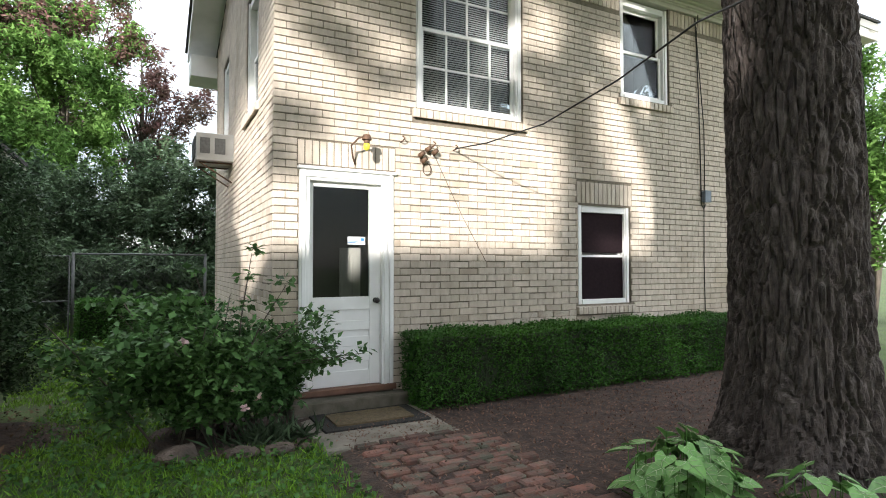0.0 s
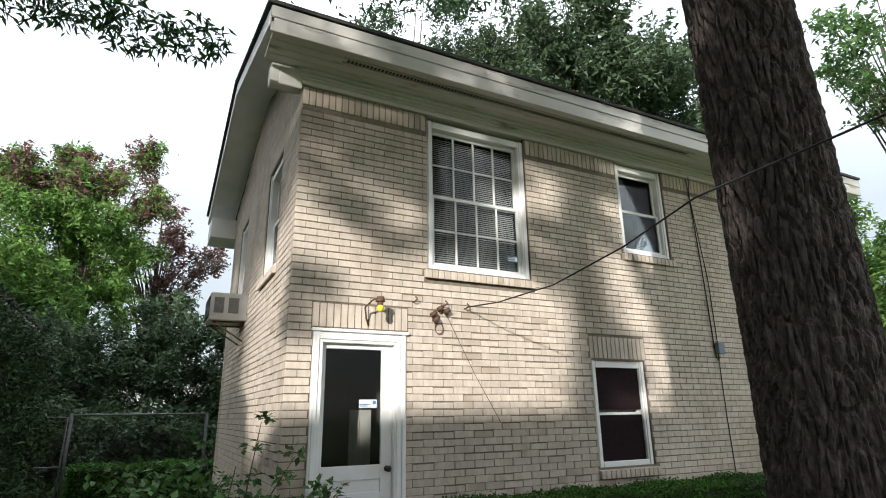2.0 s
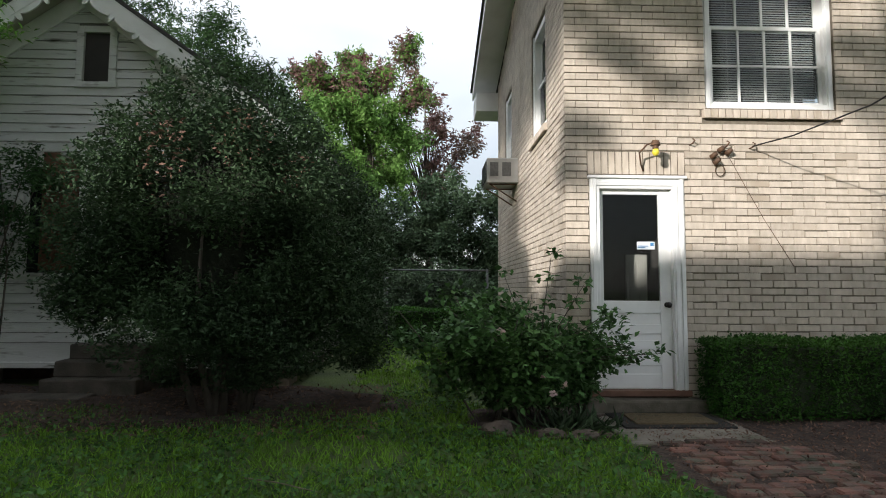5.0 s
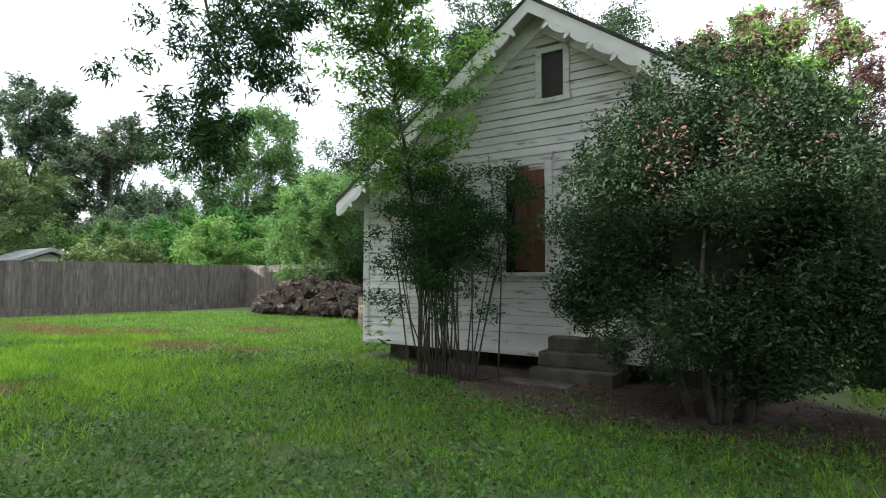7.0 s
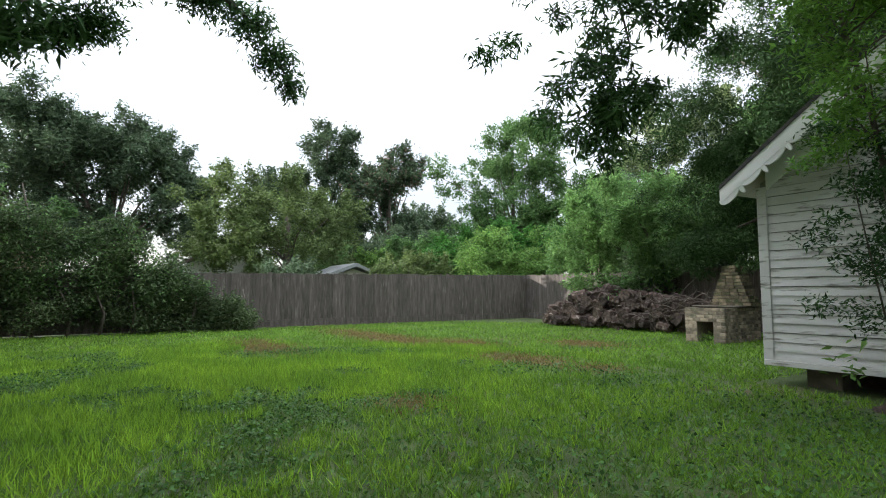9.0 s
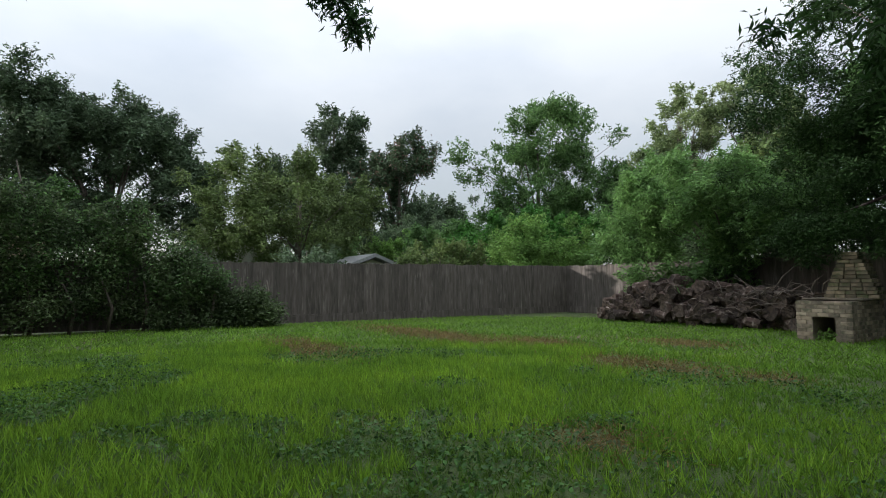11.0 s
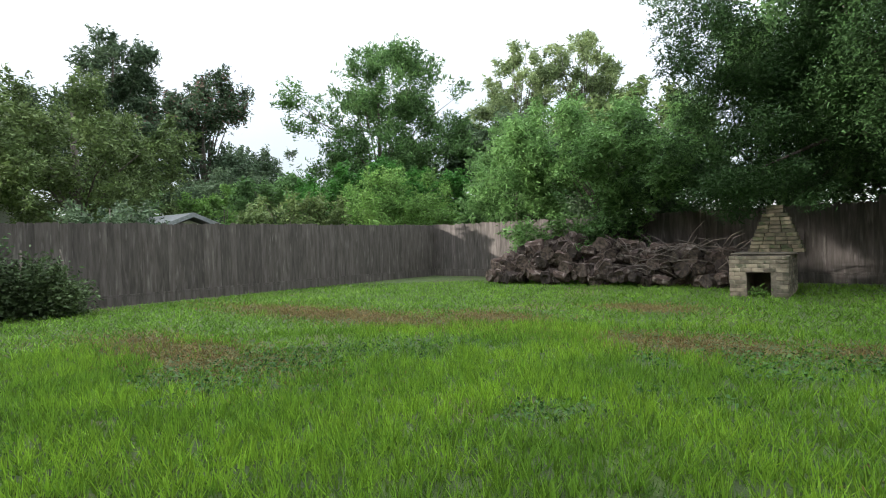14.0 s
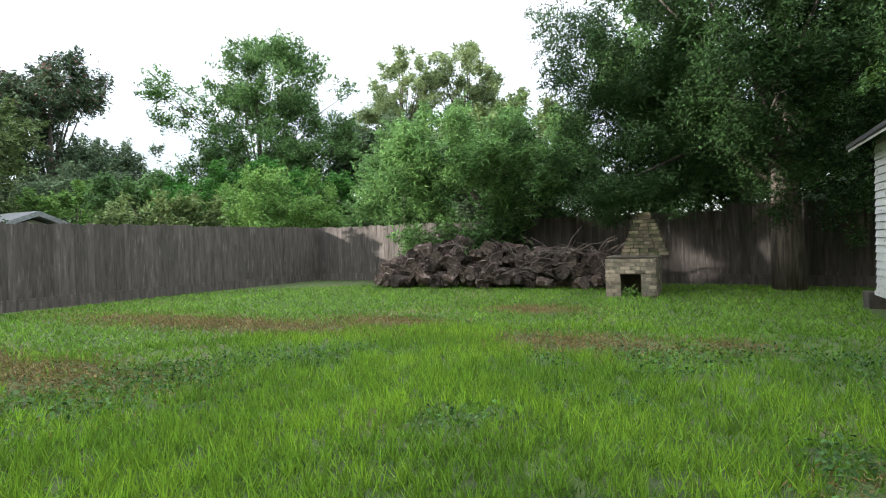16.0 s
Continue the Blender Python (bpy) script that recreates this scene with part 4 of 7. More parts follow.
while z < 2.45:
    o = part("clapboard", side_board, None, cot)
    o.matrix_world = Matrix(((0, 1, 0, CX0 - 0.03), (1, 0, 0, CY0 + 0.08), (0, 0, 1, z), (0, 0, 0, 1)))
    z += STEP
part("corner_board", boxes((CX0 - 0.035, CX0 + 0.09, CY0 - 0.012, CY0 + 0.03, 0.3, 2.56), (CX0 - 0.04, CX0 - 0.0, CY0 + 0.03, CY0 + 0.1, 0.3, 2.5), bevel=0.003), SIDING, cot)
part("corner_board", boxes((CX1 - 0.09, CX1 + 0.02, CY0 - 0.012, CY0 + 0.03, 0.3, 2.56), bevel=0.003), SIDING, cot)
part("skirt_board", boxes((CX0 - 0.03, CX1 + 0.02, CY0 - 0.022, CY0 + 0.03, 0.23, 0.30), (CX0 - 0.045, CX0 - 0.0, CY0 + 0.03, CY1, 0.23, 0.30), bevel=0.004), SIDING, cot)
for x in (CX0 + 0.55, -6.2, -3.0, CX1 - 0.4):
    for y in (CY0 + 0.45, CY1 - 0.3):
        # Piers take the dark mossy mix to read as the shaded gap.
        part("pier", boxes((x - 0.2, x + 0.2, y - 0.2, y + 0.2, -0.05, 0.25), bevel=0.01), MOSSY, cot)
part("crawl_space_back", boxes((CX0 + 0.5, CX1 - 0.3, CY0 + 0.8, CY0 + 0.84, -0.05, 0.25)), GROUND, cot)
cw = thing("window_7", "white cottage window half boarded with red-brown planks", "window", kind="structure")
part("casing", boxes((WX0, WX0 + 0.11, CY0 - 0.02, CY0 + 0.03, WZ0, WZ1), (WX1 - 0.11, WX1, CY0 - 0.02, CY0 + 0.03, WZ0, WZ1), (WX0 + 0.11, WX1 - 0.11, CY0 - 0.02, CY0 + 0.03, WZ1 - 0.12, WZ1), (WX0 - 0.04, WX1 + 0.04, CY0 - 0.05, CY0 + 0.03, WZ0 - 0.05, WZ0), (WX0 - 0.03, WX1 + 0.03, CY0 - 0.04, CY0 + 0.03, WZ1, WZ1 + 0.03), bevel=0.004), SIDING, cw)
part("pane", boxes((WX0 + 0.11, WX1 - 0.11, CY0 + 0.018, CY0 + 0.024, WZ0, WZ1 - 0.12)), GLASS, cw)
part("sash", boxes((WX0 + 0.11, WX1 - 0.11, CY0 + 0.005, CY0 + 0.017, WZ1 - 0.30, WZ1 - 0.12), (WX0 + 0.11, WX0 + 0.16, CY0 + 0.005, CY0 + 0.017, WZ0, WZ1 - 0.30)), SIDING, cw)
part("plank", boxes((WX0 + 0.33, WX0 + 0.535, CY0 - 0.035, CY0 - 0.02, WZ0 + 0.03, WZ1 - 0.13), bevel=0.003), PLY, cw, "red-brown boarding plank")
part("plank", boxes((WX0 + 0.54, WX1 - 0.115, CY0 - 0.03, CY0 - 0.015, WZ0 - 0.0, WZ1 - 0.2), bevel=0.003), PLY, cw, "red-brown boarding plank")
cd = thing("door_2", "white cottage door behind a screen frame", "door", kind="structure")
part("casing", boxes((EX0, EX0 + 0.1, CY0 - 0.02, CY0 + 0.03, EZ0, EZ1), (EX1 - 0.1, EX1, CY0 - 0.02, CY0 + 0.03, EZ0, EZ1), (EX0 + 0.1, EX1 - 0.1, CY0 - 0.02, CY0 + 0.03, EZ1 - 0.1, EZ1), bevel=0.004), SIDING, cd)
part("door_leaf", boxes((EX0 + 0.1, EX1 - 0.1, CY0 + 0.005, CY0 + 0.03, EZ0, EZ1 - 0.1), (EX0 + 0.13, EX1 - 0.13, CY0 - 0.004, CY0 + 0.005, EZ0 + 0.1, EZ0 + 0.22), (EX0 + 0.13, EX1 - 0.13, CY0 - 0.004, CY0 + 0.005, EZ0 + 0.95, EZ0 + 1.07)), WHITE, cd)
cv = thing("gable_vent", "white-framed vent high in the gable, a dark plate for its shaded opening", "vent", kind="structure")
part("frame", boxes((VX0, VX0 + 0.09, CY0 - 0.02, CY0 + 0.03, VZ0, VZ1), (VX1 - 0.09, VX1, CY0 - 0.02, CY0 + 0.03, VZ0, VZ1), (VX0 + 0.09, VX1 - 0.09, CY0 - 0.02, CY0 + 0.03, VZ1 - 0.08, VZ1), (VX0 - 0.02, VX1 + 0.02, CY0 - 0.03, CY0 + 0.03, VZ0 - 0.03, VZ0 + 0.04), bevel=0.003), SIDING, cv)
# Dark plate stands in for the shade inside the vent.
part("opening", boxes((VX0 + 0.09, VX1 - 0.09, CY0 + 0.02, CY0 + 0.026, VZ0 + 0.04, VZ1 - 0.08)), BLACK, cv)

# rake soffit boards of the cottage and scalloped trim pieces
trim_prof = []
for i in range(9):
    a = math.pi * i / 8
    trim_prof.append((0.15 + 0.15 * -math.cos(a) * 1.0, -0.02 - 0.055 * math.sin(a)))
for i in range(7):
    a = math.pi * i / 6
    trim_prof.append((0.335 - 0.032 * math.cos(a), -0.03 - 0.085 * math.sin(a)))


def scallop():
    bm = bmesh.new()
    pts = [(0, 0.03)] + trim_prof + [(0.37, 0.03)]
    f = [bm.verts.new((x, 0, z)) for x, z in pts]
    b = [bm.verts.new((x, 0.02, z)) for x, z in pts]
    bm.faces.new(f), bm.faces.new(b)
    for i in range(len(pts)):
        bm.faces.new((f[i], f[(i + 1) % len(pts)], b[(i + 1) % len(pts)], b[i]))
    bmesh.ops.recalc_face_normals(bm, faces=bm.faces)
    return bm_mesh("scallop", bm, WHITE)


sc = scallop()
RUN = (PX + 8.36) / math.cos(math.atan(CS))
for side_sign in (1, -1):
    ang = math.atan(CS)
    n = int(RUN / 0.37)
    for i in range(n):
        d = i * 0.37
        x = -8.36 + d * math.cos(ang)
        zz = 2.37 + d * math.sin(ang)
        if side_sign == -1 and 2 * PX - x > EAVE_RIGHT:
            continue
        o = new("scallop", sc)
        o.parent = croof
        if side_sign == 1:
            o.matrix_world = pose(x, 6.345, zz, 0, -math.degrees(ang), 0)
        else:
            o.matrix_world = Matrix.Translation((2 * PX, 0, 0)) @ Matrix.Diagonal((-1, 1, 1, 1)) @ pose(x, 6.345, zz, 0, -math.degrees(ang), 0)

# Stained concrete, darkened in its colour to carry the shade by the shrub.
STEPC = material("stained_shaded_concrete", (0.105, 0.09, 0.074), 0.95, second=(0.055, 0.048, 0.038), scale=5, bump=0.5, third=(0.05, 0.05, 0.035), third_scale=3, third_at=0.58)
steps = thing("concrete_steps", "weathered concrete steps up to the cottage door", "steps")
part("step", rough_slab(-4.66, -3.62, 6.06, 6.72, -0.05, 0.19, 4, 6), STEPC, steps)
part("step", rough_slab(-4.63, -3.66, 6.25, 6.715, 0.19, 0.37, 5, 6), STEPC, steps)
part("landing", rough_slab(-4.58, -3.70, 6.43, 6.71, 0.37, 0.54, 6, 6), STEPC, steps)
solo("flagstone", rough_slab(-4.92, -4.02, 5.72, 6.04, -0.03, 0.06, 7, 5, 0.03), STEPC, "broken pale paving slab before the steps", "paving slab")
solo("back_step", rough_slab(-8.1, -7.7, 10.0, 10.4, -0.05, 0.24, 8, 5), STEPC, "concrete block step at the cottage's rear corner", "step")

# ---- brick barbecue fireplace ----
fp = thing("brick_fireplace", "old buff brick barbecue fireplace with a stepped chimney", "fireplace")
FX0, FX1, FY0, FY1, FZ = -12.38, -11.36, 11.15, 12.55, 0.79
FBRICK = material("old_mottled_brick", (0.29, 0.245, 0.18), 0.9, second=(0.14, 0.115, 0.085), scale=5, objrand=0.35, island=0.3, bump=0.4, bump_scale=80, third=(0.085, 0.085, 0.055), third_scale=4.5, third_at=0.56)
part("core", boxes((FX0 + 0.012, FX0 + 0.30, FY0 + 0.012, FY1, -0.05, 0.46), (FX1 - 0.31, FX1 - 0.012, FY0 + 0.012, FY1, -0.05, 0.46), (FX0 + 0.012, FX1 - 0.012, FY0 + 0.012, FY1, 0.46, FZ - 0.02), (FX0 + 0.30, FX1 - 0.31, FY0 + 0.9, FY1, -0.05, 0.46)), SHADED_MORTAR, fp)
fshared = {}


def fire_brick(x0, x1, y0, y1, z0, z1, mat=None):
    key = (round(x1 - x0, 3), round(y1 - y0, 3), round(z1 - z0, 3), mat)
    if key not in fshared:
        fshared[key] = bm_mesh("brick", boxes((0, key[0], 0, key[1], 0, key[2]), bevel=0.006), mat or FBRICK)
    o = new("brick", fshared[key])
    o.parent = fp
    o.matrix_world = pose(x0 + rngb.uniform(-0.003, 0.003), y0 + rngb.uniform(-0.004, 0.004), z0)


FC = 0.0785
for r in range(10):
    zz = r * FC
    off = 0.1 if r % 2 else 0.0
    x = FX0
    while x < FX1 - 0.02:
        L = 0.2 - (off if x == FX0 else 0)
        e = min(x + L, FX1)
        if not (zz < 0.44 and e > FX0 + 0.31 and x < FX1 - 0.31):
            fire_brick(x, e - 0.01, FY0, FY0 + 0.09, zz, zz + FC - 0.01)
        x = e
    y = FY0 + 0.1
    while y < FY1 - 0.05:
        L = 0.2 - (off if y < FY0 + 0.11 else 0)
        fire_brick(FX1 - 0.09, FX1, y, min(y + L, FY1) - 0.01, zz, zz + FC - 0.01)
        if r > 2:
            fire_brick(FX0, FX0 + 0.09, y, min(y + L, FY1) - 0.01, zz, zz + FC - 0.01)
        y += L
part("hearth_slab", rough_slab(FX0 - 0.02, FX1 + 0.06, FY0 + 0.3, FY1 + 0.05, FZ, FZ + 0.035, 9, 4, 0.006), MOSSY, fp)
MOSSBRICK = material("mossy_old_brick", (0.20, 0.165, 0.11), 0.95, second=(0.075, 0.07, 0.042), scale=6, objrand=0.4, bump=0.6, bump_scale=60, third=(0.06, 0.075, 0.03), third_scale=5, third_at=0.54)
CHX, CHY = -11.66, 12.05
for r in range(12):
    zz = FZ + 0.035 + r * FC
    half = max(0.49 - 0.029 * r, 0.15) if r < 10 else 0.15
    n = max(1, round(2 * half / 0.2))
    w = 2 * half / n
    for i in range(n):
        for y0, y1 in ((CHY - 0.2, CHY - 0.11), (CHY + 0.06, CHY + 0.2)):
            fire_brick(CHX - half + i * w, CHX - half + (i + 1) * w - 0.01, y0, y1, zz, zz + FC - 0.01, MOSSBRICK)
    if half > 0.13:
        fire_brick(CHX - half, CHX - half + 0.09, CHY - 0.1, CHY + 0.05, zz, zz + FC - 0.01, MOSSBRICK)
        fire_brick(CHX + half - 0.1, CHX + half - 0.01, CHY - 0.1, CHY + 0.05, zz, zz + FC - 0.01, MOSSBRICK)
rngn = np.random.default_rng(77)
part("weeds", leaves_mesh("weeds", [(FX0 + 0.5 + rngn.normal() * 0.1, FY0 + 0.12 + rngn.normal() * 0.1, abs(rngn.normal()) * 0.08) for _ in range(160)], 0.07, BRIGHT_LEAF, rngn, 0.4, -0.5), None, fp, "small green weeds in the firebox")

# ---- log pile ----
CUTEND = material("weathered_cut_end", (0.10, 0.074, 0.058), 0.95, second=(0.03, 0.022, 0.018), scale=14, bump=0.8, objrand=0.5)


def log_variant(seed, L, r):
    rl = random.Random(seed)
    vs, fs = [], []
    S, N = 11, 5
    lob = [1 + rl.uniform(-0.16, 0.16) for _ in range(S)]
    for i in range(N):
        u = i / (N - 1)
        rr = r * (1 + rl.uniform(-0.12, 0.12))
        cx, cz = rl.uniform(-0.1, 0.1) * r, rl.uniform(-0.1, 0.1) * r
        for k in range(S):
            a = 2 * math.pi * k / S
            q = rr * lob[k] * (1 + rl.uniform(-0.08, 0.08))
            vs.append((cx + q * math.cos(a), (u - 0.5) * L + rl.uniform(-0.02, 0.02), cz + q * math.sin(a)))
    for i in range(N - 1):
        for k in range(S):
            fs.append((i * S + k, i * S + (k + 1) % S, (i + 1) * S + (k + 1) % S, (i + 1) * S + k))
    for e in (0, N - 1):
        vs.append((0, (-0.5 if e == 0 else 0.5) * L * 0.9, 0))
        c = len(vs) - 1
        for k in range(S):
            fs.append((c, e * S + (k + 1) % S, e * S + k) if e == 0 else (c, e * S + k, e * S + (k + 1) % S))
    me = mesh_of("log", vs, fs, WOODOLD)
    me.materials.append(CUTEND)
    for poly in list(me.polygons)[-2 * S:]:
        poly.material_index = 1
    return me


pile = thing("log_pile", "long heap of old dark split logs and stumps", "log pile")
logs = [log_variant(i, random.Random(i).uniform(0.32, 0.65), random.Random(i + 50).uniform(0.07, 0.18)) for i in range(14)]
rl = random.Random(9)


def pile_top(x):
    u = (x + 19.4) / 6.6
    return 0.45 + 0.75 * min(1, u * 3.2) if u < 0.5 else 1.2 - 0.75 * (u - 0.5) * 1.3


for i in range(300):
    x = rl.uniform(-18.8, -12.7)
    top = pile_top(x)
    z = rl.uniform(0.05, 1) ** 0.8 * top
    y = 13.0 - 0.45 + z * 0.45 + rl.uniform(0, 0.35) + (0 if rl.random() < 0.7 else rl.uniform(0.2, 0.8))
    o = new("log", logs[rl.randrange(14)])
    o.parent = pile
    across = rl.random() < 0.2
    o.matrix_world = pose(x, y, max(z, 0.1), rl.uniform(-18, 18), rl.uniform(0, 360), (90 if across else 0) + rl.uniform(-35, 35))
twigs = []
for i in range(60):
    x, y, zz = rl.uniform(-15, -12.3), rl.uniform(12.4, 13.4), rl.uniform(0.4, 1.0)
    p = Vector((x, y, zz))
    d = Vector((rl.uniform(-1, 1), rl.uniform(-0.6, 0.3), rl.uniform(-0.25, 0.35))).normalized()
    pts = [p, p + d * 0.35 + Vector((0, 0, 0.08)), p + d * 0.75 + Vector((rl.uniform(-0.1, 0.1), 0, 0.05))]
    twigs.append((pts, [0.014, 0.01, 0.004]))
TWIG = material("grey_twig", (0.14, 0.115, 0.095), 0.9, scale=10)
for tw in twigs:
    part("branch", tubes_mesh("branch", [tw], TWIG, 5), None, pile, "bare grey branch")

# ---- chain-link fence and gate ----
WIRE = material("weathered_wire", (0.07, 0.07, 0.068), 0.8, metal=0.3, scale=12)
OLDPIPE = material("weathered_pipe", (0.12, 0.122, 0.12), 0.75, metal=0.3, scale=12)
CLY, CLZ = 12.45, 1.64
cl = thing("chain_link_fence", "galvanised chain-link fence with a low gate", "fence")
for x in (-6.5, -4.4, -2.42, -1.33, 0.95):
    part("post", tubes_mesh("post", [([(x, CLY, -0.05), (x, CLY, CLZ + 0.03)], [0.028, 0.028])], OLDPIPE, 10), None, cl)
part("rail", tubes_mesh("rail", [([(-6.5, CLY, CLZ), (-2.42, CLY, CLZ)], [0.02, 0.02]), ([(-1.33, CLY, CLZ), (0.98, CLY, CLZ)], [0.02, 0.02])], OLDPIPE, 8), None, cl)
gate = part("gate_frame", tubes_mesh("gate_frame", [([(-2.38, CLY, 0.08), (-2.38, CLY, 1.60), (-1.39, CLY, 1.60), (-1.39, CLY, 0.08), (-2.38, CLY, 0.08)], [0.018] * 5), ([(-2.38, CLY, 0.76), (-1.39, CLY, 0.76)], [0.014] * 2)], OLDPIPE, 8), None, cl)


def link_mesh(x0, x1, z0, z1, s=0.075):
    out = []
    n = int((x1 - x0 + z1 - z0) / s)
    for i in range(n):
        u = i * s
        for sgn in (1, -1):
            a0, b0 = max(0, u - (z1 - z0)), min(u, x1 - x0)
            if a0 < b0:
                pa, pb = (a0, u - a0), (b0, u - b0)
                if sgn < 0:
                    pa, pb = ((x1 - x0) - pa[0], pa[1]), ((x1 - x0) - pb[0], pb[1])
                out.append(([(x0 + pa[0], CLY, z0 + pa[1]), (x0 + pb[0], CLY, z0 + pb[1])], [0.0022] * 2))
    return out


tagged(part("wire_mesh", tubes_mesh("wire_mesh", link_mesh(-6.5, -2.42, 0.05, CLZ) + link_mesh(-1.33, 0.98, 0.05, CLZ) + link_mesh(-2.38, -1.39, 0.1, 1.59), WIRE, 3), None, cl), kind="stuff")

# ---- large tree by the house ----
def bark_trunk():
    S, N, H = 230, 520, 7.6
    vs = []
    for j in range(N + 1):
        z = H * j / N - 0.08
        t = max(z, 0)
        cx = 4.20 - 0.042 * t - 0.002 * t * t
        cy = 2.42 - 0.012 * t
        r = 0.445 - 0.012 * t + 0.20 * math.exp(-t / 0.35)
        for i in range(S):
            a = 2 * math.pi * i / S
            c, s = math.cos(a), math.sin(a)
            flare = 1 + (0.10 * math.cos(5 * a + 1) * math.exp(-t / 0.6))
            w = noise.noise(Vector((c * 3, s * 3, z * 1.3)))
            dist = noise.voronoi(Vector((c * r * 15 + w * 1.2, s * r * 15 + w, z * 3.1 + w * 0.9)))[0]
            fine = noise.voronoi(Vector((c * r * 34 + w, s * r * 34 + w * 2, z * 8)))[0]
            n3 = noise.noise(Vector((c * r * 60, s * r * 60, z * 30)))
            d = 0.036 * min(1, (dist[1] - dist[0]) * 4.2) + 0.009 * min(1, (fine[1] - fine[0]) * 3) + 0.005 * n3
            rr = r * flare + d - 0.03
            vs.append((cx + c * rr, cy + s * rr, z))
    fs = [(j * S + i, j * S + (i + 1) % S, (j + 1) * S + (i + 1) % S, (j + 1) * S + i) for j in range(N) for i in range(S)]
    return mesh_of("trunk", vs, fs, BARK, False)


big = thing("large_tree", "thick old tree with deeply furrowed brown bark", "tree")
part("trunk", bark_trunk(), None, big)
rngt = np.random.default_rng(3)
wood = [([(3.78, 2.33, 7.45), (3.5, 2.3, 9.5), (3.2, 2.2, 12)], [0.36, 0.3, 0.15])]
over = []
for i in range(16):
    a = rngt.uniform(0, 6.28)
    L = rngt.uniform(2.5, 6.0)
    s = Vector((3.6, 2.3, rngt.uniform(7.4, 10)))
    e = s + Vector((math.cos(a) * L, math.sin(a) * L, rngt.uniform(-0.3, 2.0)))
    wood.append(([s, s.lerp(e, 0.5) + Vector((0, 0, 0.5)), e], [0.11, 0.07, 0.02]))
    for k in range(5):
        q = s.lerp(e, rngt.uniform(0.45, 1.1))
        over.append((q.x + rngt.normal() * 0.4, q.y + rngt.normal() * 0.4, q.z + rngt.normal() * 0.3, 0.8, 0.8, 0.5))
for w in wood:
    part("limb", tubes_mesh("limb", [w], BARK, 8), None, big)
# Unseen leaf clumps added overhead to shade the ground and near lawn.
for i in range(140):
    over.append((rngt.uniform(-9, 6), rngt.uniform(-4.5, 5), rngt.uniform(8.0, 10.5), 1.2, 1.2, 0.6))
# Unseen limbs added to carry those shading clumps.
for e in ((-8, 3.5, 9), (-6.5, -2.5, 9.3), (-3, 4, 9), (-2, -3.5, 9.2)):
    part("limb", tubes_mesh("limb", [([(3.5, 2.3, 9.3), (0.0, 1.5 + 0.2 * e[1], 10.2), e], [0.16, 0.1, 0.03])], BARK, 8), None, big)
# Unseen clumps added above the cottage front to dim its gable.
for i in range(34):
    over.append((rngt.uniform(-6.8, -0.8), rngt.uniform(3.6, 6.2), rngt.uniform(8.6, 10.4), 1.1, 1.0, 0.6))
# More unseen clumps that block skylight near the house.
for i in range(90):
    over.append((rngt.uniform(-4.5, 6), rngt.uniform(-3.5, 4.5), rngt.uniform(8.0, 10.5), 1.1, 1.1, 0.6))
part("crown", leaves_mesh("crown", cloud_points(rngt, over, 130000), 0.15, PECAN_LEAF, rngt, 0.3, 0.7, blade=True), None, big)
# the low spray that hangs before the house
spray = [(-1.3, 6.05, 5.75, 0.5, 0.4, 0.22), (-0.7, 6.0, 5.62, 0.45, 0.4, 0.2), (-0.1, 5.75, 5.5, 0.35, 0.35, 0.16), (-1.9, 6.2, 5.85, 0.5, 0.4, 0.25), (-2.4, 6.3, 6.1, 0.5, 0.4, 0.3)]
part("limb", tubes_mesh("limb", [([(3.6, 2.3, 8.0), (1.5, 4.0, 7.9), (-0.6, 5.6, 6.8), (-1.2, 6.05, 5.8)], [0.08, 0.05, 0.025, 0.008])], BARK, 6), None, big)
part("low_spray", leaves_mesh("low_spray", cloud_points(rngt, spray, 1500), 0.13, PECAN_LEAF, rngt, 0.26, 0.6), None, big)

